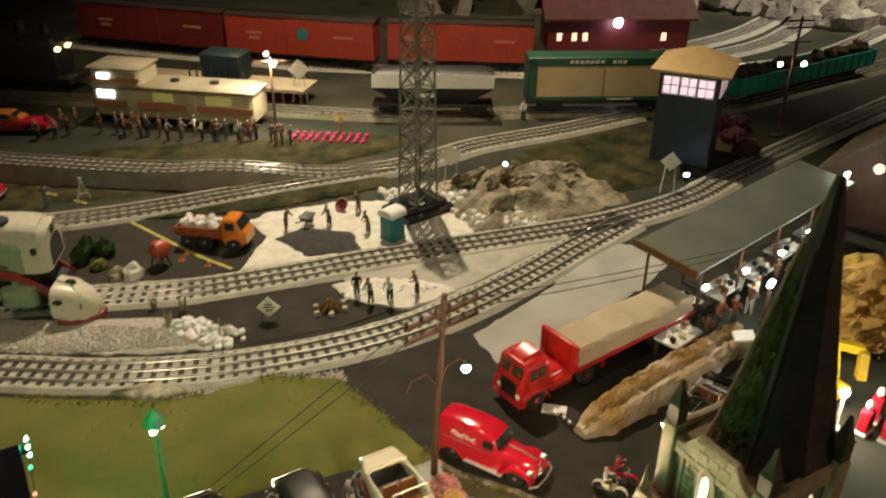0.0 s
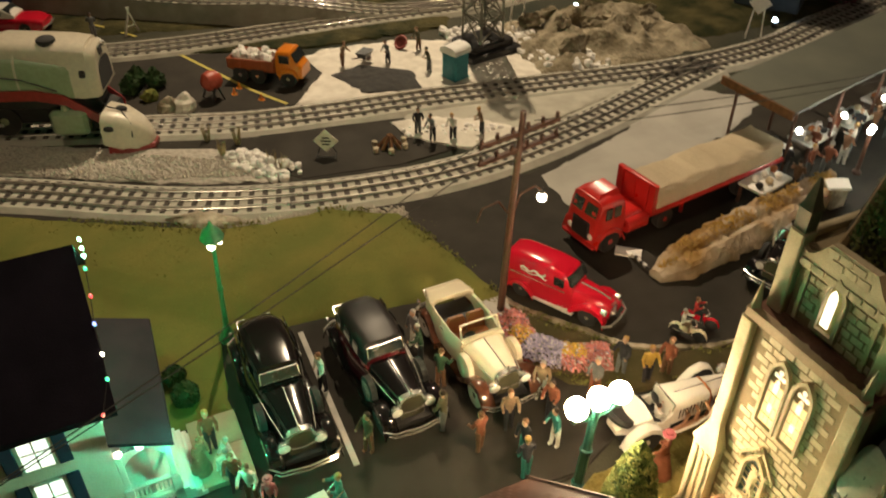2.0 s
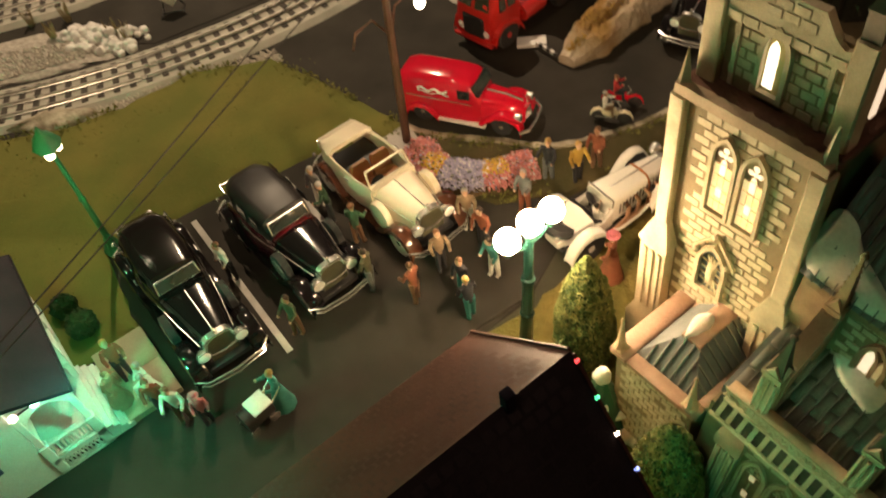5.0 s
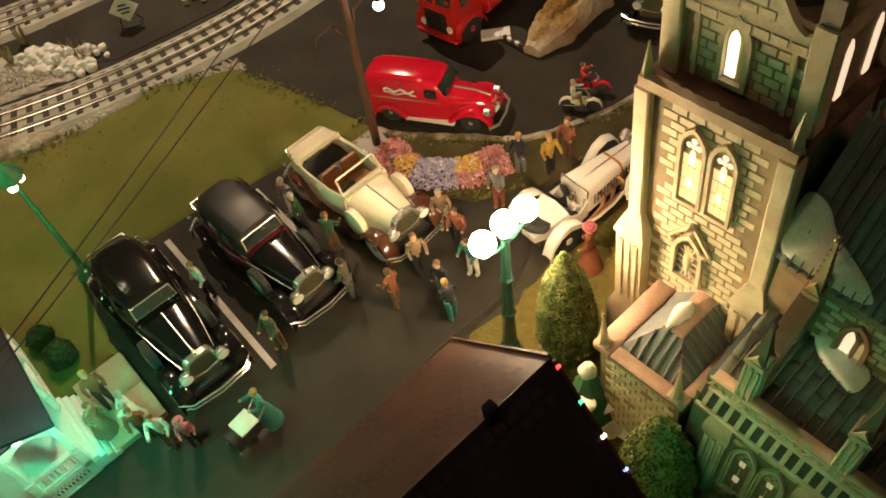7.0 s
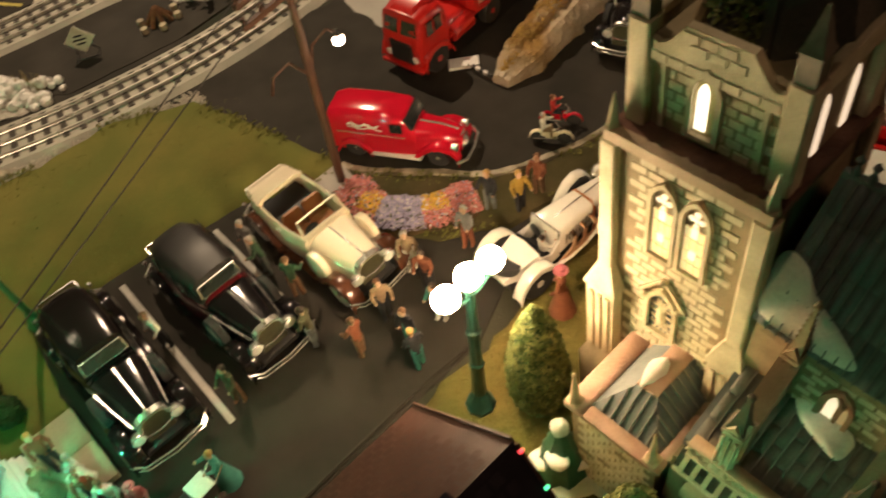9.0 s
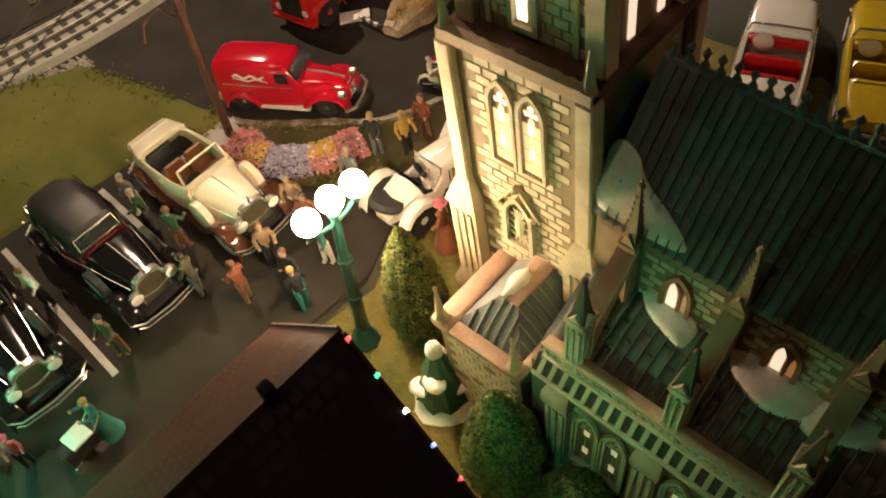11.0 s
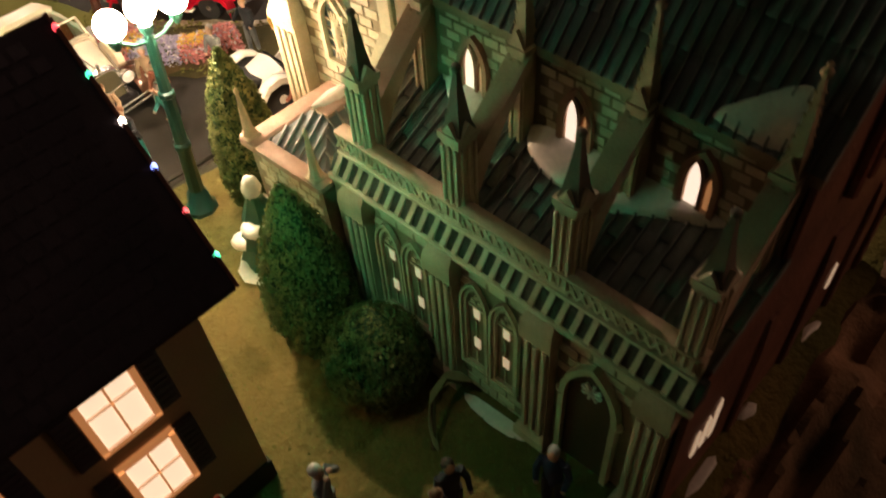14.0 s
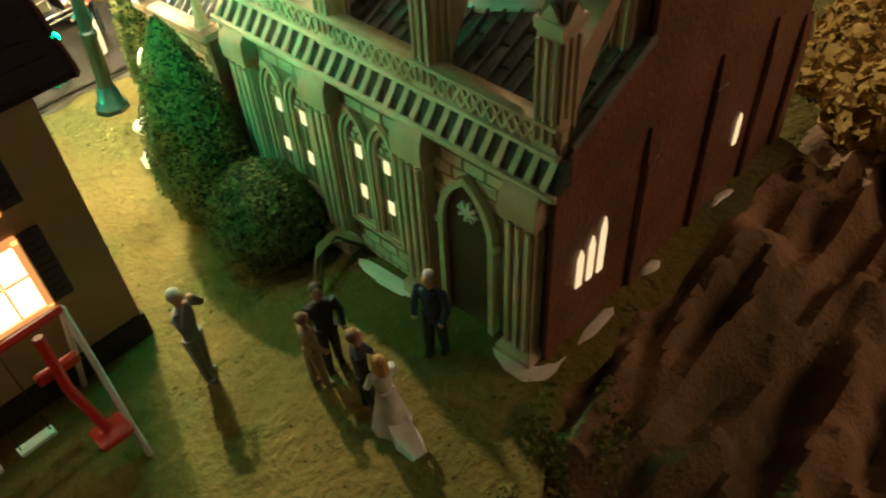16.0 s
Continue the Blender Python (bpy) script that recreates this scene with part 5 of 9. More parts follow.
        g.turn([(8.5, -2.6), (10.5, -2), (10.5, 2), (8.5, 2.6)], 16, axis="y", at=(X(24), s * 18.5, 22))
        sp = part("spare_wheel", g, TYRE if paint is not CREAMCAR else CREAMCAR, o)
        g = G()
        g.turn([(8.5, -2.4), (7, 2.8 * s), (1, 3.2 * s)], 14, axis="y", at=(X(24), s * 18.5, 22))
        part("cover", g, CHROME if paint is not CREAMCAR else CREAMCAR, sp)
        g = G()
        g.turn([(1, -6), (3.4, -3.2), (4.2, .3), (4.2, 1)], 12, axis="x", at=(X(56), s * 11.5, 24))
        h = part("headlight", g, CHROME, o)
        g = G()
        g.turn([(3.8, .9), (2.5, 1.7), (.3, 2)], 12, axis="x", at=(X(56), s * 11.5, 24))
        part("lens", g, WHITEPAINT, h, "pale glass lens")
        chrome_tube(o, "door_handle", [(X(-12), s * 19.6, 31), (X(-17), s * 19.6, 31)], .6)
    chrome_tube(o, "headlight_bar", [(X(55), -12, 21), (X(56), 0, 19.6), (X(55), 12, 21)], .7)
    for z in (11, 14.5):
        chrome_tube(o, "front_bumper", [(X(60), -23, z), (X(66), -17, z), (X(68), 0, z), (X(66), 17, z), (X(60), 23, z)], .8)
    for z in (12, 15):
        chrome_tube(o, "rear_bumper", [(X(-60), -22, z), (X(-66), -15, z), (X(-67), 0, z), (X(-66), 15, z), (X(-60), 22, z)], 1.1)
    chrome_tube(o, "luggage_rail", [(X(-60), -13, 27), (X(-67), -12, 28), (X(-67), 12, 28), (X(-60), 13, 27)], .8)
    for s in (-1, 1):
        g = G()
        g.ball((X(-63), s * 18, 22), (1.8, 1.6, 1.6), 8, 5)
        part("tail_lamp", g, CHROME, o)
    return o


vintage_car(at_mm(80, 447, 0, -91) @ Matrix.Diagonal((1, 1.12, 1.05, 1)), BLACKCAR, BLACKCAR, "shiny black vintage saloon with chrome trim", L=1.1)
vintage_car(at_mm(159, 439, 0, -88) @ Matrix.Diagonal((1, 1.12, 1.05, 1)), BLACKCAR, BLACKCAR, "black vintage limousine with matt top and burgundy sides", side=BURGUNDY, L=1.0, top=VINYL)
vintage_car(at_mm(235, 430, 0, -89) @ Matrix.Diagonal((1, 1.14, 1.0, 1)), CREAMCAR, BROWNFENDER, "cream open vintage tourer with tan leather seats", open_top=True, L=.98, white=True)


def roadster(m, paint, label):
    o = thing("racing_roadster", m, label, "car", "classic cars in the car park")
    g = G()
    g.arches([(0, 12.5, 12, 30, .28), (1, 12.8, 12, 30.4, .28), (30, 10.2, 12, 29.2, .3), (54, 7.6, 12, 27, .34)], 15)
    part("bonnet", g, paint, o)
    g = G()
    for k in range(13):
        for s in (-1, 1):
            w = 12.95 - (6 + k * 3.2) * .088
            g.bar((6 + k * 3.2, s * w, 16), (6.5 + k * 3.2, s * w, 24), .5, .7)
    part("louvre_panel", g, DARKMETAL, o, "dark cooling louvres")
    g = G()
    g.box(.6, 53.5, -.5, .5, 29.6, 30.1, .1)
    part("bonnet_hinge", g, CHROME, o)
    g = G()
    g.arches([(53.5, 8.4, 11, 28.4, .36), (57, 8.2, 11, 27.8, .36)], 11)
    part("radiator", g, CHROME, o)
    g = G()
    g.box(-40, 56, -9, 9, 7.5, 11)
    part("chassis", g, DARKMETAL, o, "dark chassis and cockpit floor")
    for s in (-1, 1):
        g = G()
        g.loft([[(x, s * hw, z0), (x, s * (hw - 1.2), z0), (x, s * (hw - 1.2), z1), (x, s * hw, z1)] for x, hw, z0, z1 in ((0, 12.6, 9, 22), (-8, 13, 9, 17), (-15, 13, 9, 20), (-18, 12.8, 9, 26))])
        part("cockpit_side", g, paint, o, "low cut-away cockpit side")
    g = G()
    g.loft([[(-17, -12.5, 9), (-17, 12.5, 9), (-17, 12.5, 25), (-17, 0, 28), (-17, -12.5, 25)], [(-30, -10.5, 9), (-30, 10.5, 9), (-30, 10.5, 22), (-30, 0, 25), (-30, -10.5, 22)], [(-42, -6, 11), (-42, 6, 11), (-42, 6, 15), (-42, 0, 16), (-42, -6, 15)]])
    part("rear_deck", g, paint, o)
    g = G()
    g.box(-16, -6, -10.5, 10.5, 11, 16, 1.5)
    g.box(-17.2, -14, -10.5, 10.5, 14, 27, 1.3)
    part("seat", g, DARKMETAL, o, "dark seat")
    g = G()
    g.turn([(4.6, 0), (5.1, .35), (4.6, .7)], 16, axis="x", at=(-5, 4, 25))
    g.bar((-4.6, -.6, 25), (-4.6, 8.6, 25), .6)
    part("steering_wheel", g, DARKMETAL, o)
    g = G()
    g.bar((.6, -12, 30.8), (.6, 12, 30.8), .9)
    for s in (-1, 1):
        g.bar((.6, s * 12, 30.8), (-.6, s * 12, 25), .8)
    part("scuttle_trim", g, CHROME, o)
    chrome_tube(o, "strap", [(34, -10.2, 13), (34, -9.9, 25), (34, -7, 29.2), (34, 0, 29.7), (34, 7, 29.2), (34, 9.9, 25), (34, 10.2, 13)], .8, LEATHER, "brown leather strap")
    for k in range(4):
        chrome_tube(o, "exhaust_pipe", [(12 + k * 9, -10.6, 22), (12 + k * 9, -15, 20), (8 + k * 9, -17, 14), (-4, -17, 9.5)], 1.6, COPPERPIPE, "coppery exhaust pipe")
    for s in (-1, 1):
        mudguard(o, [(58, 9), (57, 19), (52, 26), (45, 28.5), (37, 26), (31, 19.5), (27, 14)], s * 18, 7.5, paint)
        chrome_tube(o, "wing_tail", [(28, s * 18, 15), (18, s * 18.4, 11.5), (4, s * 18.6, 10), (-8, s * 18, 11), (-14, s * 17, 14)], 1.4, paint)
        mudguard(o, [(-8, 10), (-12, 18), (-17, 24.5), (-25, 28), (-33, 26.5), (-40, 20), (-43.5, 11)], s * 19, 8.5, paint)
        wheel(o, 45, s * 18, 12.5, 5.5, TYRE, paint)
        wheel(o, -26, s * 19, 12.5, 5.5, TYRE, paint)
        g = G()
        g.turn([(1, -6), (3.8, -3), (4.6, .6), (4.2, 1.6), (.3, 2.2)], 12, axis="x", at=(59, s * 10, 26))
        part("headlight", g, CHROME, o)
    spare = Matrix.Translation((-36, 0, 23)) @ Matrix.Rotation(radians(-62), 4, "Y")
    g = G()
    g.M = spare
    g.turn([(6.5, -2.6), (10.6, -2.8), (11.6, 0), (10.6, 2.8), (6.5, 2.6)], 20, axis="x")
    spare_tyre = part("spare_wheel", g, TYRE, o)
    g = G()
    g.M = spare
    g.turn([(.3, -1.8), (6.6, -2), (6.6, 2), (.3, 1.8)], 16, axis="x")
    part("rim", g, paint, spare_tyre)
    chrome_tube(o, "front_axle", [(46, -16, 12), (46, 16, 12)], 1.2)
    return o


COPPERPIPE = mat("copper_pipe", (0.55, 0.33, 0.2), (0.4, 0.22, 0.13), 0.3, metal=1.0, scale=80)
roadster(at_mm(326.6, 310.4, 2.0, -4), WHITECAR, "white open vintage roadster with exposed copper exhaust pipes")


def van(m, label):
    o = thing("delivery_van", m, label, "van")
    g = G()
    g.arches([(-58, 14, 9, 38, .45), (-55, 18, 8, 44, .4), (-45, 19, 8, 47, .38), (-10, 19, 8, 47.5, .38), (8, 18, 8, 46, .38), (13, 17.4, 8, 42, .38), (19, 16.5, 8, 31, .42)], 17)
    part("body", g, REDCAR, o)
    g = G()
    g.arches([(17, 16, 9, 31, .5), (34, 14, 9, 30, .55), (49, 11.5, 10, 27.5, .6), (56, 8.5, 11, 22, .7)], 15)
    part("bonnet", g, REDCAR, o)
    chrome_tube(o, "bonnet_strip", [(20, 0, 31.4), (38, 0, 30.2), (52, 0, 26.5)], .9)
    for s in (-1, 1):
        mudguard(o, [(56, 8), (55, 15), (50, 21), (42, 23.5), (34, 22.5), (26, 17), (18, 10)], s * 15.2, 11, REDCAR)
        mudguard(o, [(-19, 9), (-24, 15), (-31, 20.5), (-39, 21), (-46, 17), (-51, 9)], s * 17.4, 9, REDCAR)
        g = G()
        g.box(-20, 24, s * 19 - 3, s * 19 + 3, 6.4, 8, .4)
        part("running_board", g, WHITEPAINT, o, "pale running board")
        for x in (38, -35):
            wheel(o, x, s * 16, 9.5, 6)
        g = G()
        g.box(0, 11, s * 18.1 - .4, s * 18.1 + .4, 31, 40, .3)
        part("side_window", g, CARGLASS, o)
        g = G()
        g.turn([(3, -4), (3.6, 0), (3.4, 1), (.4, 2)], 12, axis="x", at=(54, s * 14.5, 20))
        part("headlight", g, CHROME, o)
        g = G()
        g.box(-48, 13, s * 19.3 - .35, s * 19.3 + .35, 27.4, 28.2)
        part("belt_line", g, CHROME, o)
        # sweeping white mark of the firm, drawn as two plain wavy ribbons
        g = G()
        g.tube([(-36 + a * 1.6, s * 19.35, 36.4 + 1.5 * math.sin(a * .8)) for a in range(18)], .95, 5)
        g.tube([(-36 + a * 1.6, s * 19.35, 33.4 + 1.0 * math.sin(a * .55 + 1)) for a in range(19)], .5, 5)
        part("side_mark", g, WHITEPAINT, o, "white flowing stroke mark")
    g = G()
    g.loft([[(15.2, -15, 33), (15.2, 15, 33), (11.4, 14.4, 42), (11.4, -14.4, 42)], [(18.6, -15, 33), (18.6, 15, 33), (14, 14.4, 42.6), (14, -14.4, 42.6)]])
    part("windscreen", g, CARGLASS, o)
    g = G()
    for k in range(5):
        g.tube([(56 - k * .5, -6 + k * .4, 13 + k * 2.4), (58 - k * .7, 0, 13 + k * 2.4), (56 - k * .5, 6 - k * .4, 13 + k * 2.4)], .6, 5)
    part("grille", g, CHROME, o)
    chrome_tube(o, "front_bumper", [(55, -22, 9), (62, -15, 9), (63.5, 0, 9), (62, 15, 9), (55, 22, 9)], 1.5)
    chrome_tube(o, "rear_bumper", [(-55, -19, 10), (-61, -12, 10), (-61, 12, 10), (-55, 19, 10)], 1.3)
    return o


van(at_mm(338, 464, 0, -62) @ Matrix.Scale(.9, 4), "glossy red vintage delivery van with white mark")


def flat_truck(m, label):
    """Articulated lorry: cab ahead, long flat trailer under a tarpaulin."""
    o = thing("flatbed_lorry", m, label, "lorry")
    g = G()
    g.arches([(108, 21, 12, 52, .32), (111, 22.5, 11, 56, .3), (126, 22.5, 11, 58, .3), (137, 21.5, 11, 56, .32), (141, 20, 12, 44, .34), (143, 19, 12, 34, .36)], 17)
    cab = part("cab", g, REDTRUCK, o)
    g = G()
    g.loft([[(112, -14, 57.4), (136, -12, 56), (136, 12, 56), (112, 14, 57.4)], [(112, -10, 61.5), (132, -9, 59.5), (132, 9, 59.5), (112, 10, 61.5)]])
    part("roof_fairing", g, REDTRUCK, cab)
    for s in (-1, 1):
        g = G()
        g.loft([[(139.6 if False else 138.5, s * 2, 40), (138.5, s * 16.5, 40), (135.2, s * 15.5, 51), (135.2, s * 2, 51)], [(142.6, s * 2, 40), (141.6, s * 17, 40), (138.6, s * 16, 51), (139, s * 2, 51)]])
        part("windscreen", g, CARGLASS, cab)
        for x0, x1 in ((115, 124), (126, 134)):
            g = G()
            g.box(x0, x1, s * 22.1 - .5, s * 22.1 + .5, 38, 50, .4)
            part("side_window", g, CARGLASS, cab)
        g = G()
        g.turn([(3, -2), (3.4, 1), (.3, 2)], 10, axis="x", at=(142.5, s * 14, 19))
        part("headlight", g, WHITEPAINT, cab)
        mudguard(o, [(143, 14), (140, 23), (132, 28), (122, 28), (112, 22), (107, 13)], s * 20, 10, REDTRUCK)
        wheel(o, 125, s * 20, 12.5, 7, TYRE, REDTRUCK)
        for x in (52, -60, -92):
            wheel(o, x, s * 19, 11.5, 8, TYRE, REDTRUCK)
        g = G()
        g.turn([(7, -13), (8, -12), (8, 12), (7, 13)], 14, axis="x", at=(90, s * 17, 19))
        part("fuel_tank", g, REDTRUCK, o)
        g = G()
        g.box(18, 21, s * 14 - 1.5, s * 14 + 1.5, 3, 24, .4)
        part("landing_leg", g, REDTRUCK, o)
    g = G()
    g.box(140.5, 144, -12, 12, 13, 33, 1)
    for k in range(8):
        g.box(143.8, 144.8, -10 + k * 2.8, -8.8 + k * 2.8, 15, 31)
    part("grille", g, DARKMETAL, o)
    g = G()
    g.box(139, 146, -22, 22, 8, 12, 1)
    part("bumper", g, REDTRUCK, o)
    g = G()
    g.box(40, 120, -9, 9, 12, 18, .8)
    part("chassis", g, REDTRUCK, o)
    g = G()
    g.box(58, 107, -20, 20, 18, 22, 1)
    g.arches([(80, 17, 20, 31, .4), (108, 18, 20, 33, .4)], 11)
    part("engine_deck", g, REDTRUCK, o)
    g = G()
    g.box(-118, 74, -26, 26, 24, 29, .8)
    g.box(-110, 70, -8, 8, 16, 24, .8)
    part("trailer_bed", g, REDTRUCK, o)
    g = G()
    g.box(72, 77, -26, 26, 26, 58, .8)
    for y in (-17, 0, 17):
        g.box(76.8, 78.4, y - 1, y + 1, 27, 57, .3)
    part("headboard", g, REDTRUCK, o)
    g = G()
    rings = []
    for i in range(57):
        x = -114 + i * 3.26
        ring = []
        for k in range(25):
            a = math.pi * k / 24
            c, s = math.cos(a), math.sin(a)
            fold = 1 - 2.6 * abs(noise.noise(Vector((x * .035 + k * .05, k * .11 - x * .012, 5))))
            crease = 1 - 3 * abs(noise.noise(Vector((x * .07 - k * .1, k * .22, 9))))
            hw = 23.8 + .8 * fold
            top = 18 + 4 * noise.noise(Vector((x * .02, 3, 2))) + 1.9 * fold + 1.0 * crease
            ring.append((x, hw * math.copysign(abs(c) ** .3, c), 29 + top * abs(s) ** .38 * (1 if 0 < i < 56 else .93)))
        rings.append(ring)
    g.loft(rings)
    part("tarpaulin", g, TARP, o, "creased beige tarpaulin over the load")
    return o


flat_truck(at_mm(538, 543, 0, 187.5), "red articulated lorry with a tarpaulin-covered load")


def motorbike(m, label, paint):
    o = thing("motorcycle", m, label, "motorcycle", "motorcycles on the road")
    for x in (-11, 12):
        g = G()
        g.turn([(5, -1), (7, -.9), (7, .9), (5, 1)], 14, axis="y", at=(x, 0, 7))
        w = part("wheel", g, TYRE, o)
        g = G()
        for k in range(4):
            a = k * math.pi / 4
            g.bar((x - 5 * math.cos(a), 0, 7 - 5 * math.sin(a)), (x + 5 * math.cos(a), 0, 7 + 5 * math.sin(a)), .4)
        part("spokes", g, CHROME, w)
    g = G()
    g.arches([(-8, 2, 9, 14, .6), (0, 2.6, 7, 15, .6), (6, 2, 10, 15, .6)], 9)
    part("tank", g, paint, o)
    for x in (-11, 12):
        mudguard(o, [(x + 7.5, 8), (x + 5, 13), (x, 15.2), (x - 5, 13), (x - 7.5, 8)], .01, 3, paint)
    chrome_tube(o, "fork", [(12, 0, 7), (8, 0, 17), (6, -5, 18)], .7)
    chrome_tube(o, "handlebar", [(4, -6, 18), (8, 0, 18), (4, 6, 18)], .6)
    chrome_tube(o, "exhaust", [(3, -2, 6), (-14, -2.4, 6)], .8)
    return o


motorbike(at_mm(427, 385, 0, -57) @ Matrix.Scale(.85, 4), "small red motorcycle with chrome handlebar ridden on the road", REDCAR)
motorbike(at_mm(408, 378, 0, -57) @ Matrix.Scale(.85, 4), "small cream motorcycle with chrome parts on the road", CREAMCAR)
# small dark car behind the mossy wall
vintage_car(at_mm(548, 408, 0, 200), BLACKCAR, BLACKCAR, "black and white vintage car beside the mossy wall", open_top=True, side=WHITECAR, L=.7)


def dump_truck(m, label):
    o = thing("dump_truck", m, label, "lorry")
    g = G()
    g.arches([(18, 17, 14, 44, .35), (22, 18, 12, 47, .33), (38, 18, 12, 47, .33), (46, 17, 12, 32, .36), (52, 15, 12, 27, .42)], 15)
    cab = part("cab", g, ORANGETRUCK, o)
    g = G()
    g.loft([[(41.5, -15, 33), (41.5, 15, 33), (38, 14, 43.5), (38, -14, 43.5)], [(46.6, -15, 33), (46.6, 15, 33), (40, 14, 44), (40, -14, 44)]])
    part("windscreen", g, CARGLASS, cab)
    for s in (-1, 1):
        g = G()
        g.box(23, 37, s * 17.6 - .6, s * 17.6 + .6, 31, 42, .4)
        part("side_window", g, CARGLASS, cab)
        for x in (34, -8, -32):
            wheel(o, x, s * 16, 11, 7)
        mudguard(o, [(48, 16), (42, 24), (34, 25), (26, 22), (22, 14)], s * 16.5, 8, ORANGETRUCK)
        g = G()
        g.box(-48, 16, s * 19 - 1, s * 19 + 1, 20, 33, .5)
        for k in range(5):
            g.box(-46 + k * 15, -44.6 + k * 15, s * 20 - .6, s * 20 + .6, 20, 33, .2)
        part("bed_side", g, BURNT, o, "rusty orange bed side")
    g = G()
    g.box(-48, 16, -18, 18, 17, 20, .5)
    g.box(-49, -47, -19, 19, 20, 32, .4)
    g.box(14, 16, -19, 19, 20, 36, .4)
    part("bed", g, BURNT, o)
    g = G()
    g.box(-50, 48, -8, 8, 11, 17, 1)
    part("chassis", g, DARKMETAL, o)
    rnd = random.Random(4)
    g = G()
    for k in range(60):
        g.blob((rnd.uniform(-42, 10), rnd.uniform(-14, 14), 24 + rnd.uniform(0, 14) * (1 - abs(rnd.random() - .5))), rnd.uniform(3.5, 6.5), k, .4, 7, 5)
    tagged(part("stone_load", g, WHITESTONE, o, "heaped white stones", smooth=False), kind="stuff")
    return o


BURNT = mat("rusty_orange", (0.35, 0.09, 0.03), (0.25, 0.06, 0.02), 0.6, scale=80)
dump_truck(at_mm(232, 1012, 0, -38), "orange dump truck heaped with white stones")

# ---- small figurines (each one plain shape) ----
SKIN = mat("figure_skin", (0.50, 0.30, 0.20), (0.44, 0.26, 0.17), 0.6, scale=200, bump=0)
HAIR = [mat("figure_hair_%s" % n, c, None, 0.7, scale=200, bump=0) for n, c in (("dark", (0.05, 0.03, 0.02)), ("brown", (0.20, 0.10, 0.05)), ("fair", (0.50, 0.30, 0.10)), ("grey", (0.40, 0.38, 0.35)))]
CLOTH = {n: mat("figure_%s" % n, c, None, 0.75, scale=150, fine=1500, bump=0.1) for n, c in (
    ("black", (0.02, 0.02, 0.025)), ("navy", (0.02, 0.03, 0.08)), ("grey", (0.20, 0.20, 0.20)), ("white", (0.70, 0.68, 0.62)), ("tan", (0.30, 0.20, 0.12)),
    ("brown", (0.16, 0.08, 0.04)), ("rust", (0.25, 0.08, 0.04)), ("green", (0.04, 0.10, 0.05)), ("teal", (0.03, 0.20, 0.17)), ("red", (0.50, 0.03, 0.03)),
    ("pink", (0.55, 0.15, 0.18)), ("yellow", (0.45, 0.28, 0.05)), ("olive", (0.09, 0.085, 0.045)), ("blue", (0.08, 0.14, 0.30)), ("slate", (0.13, 0.14, 0.14)))}


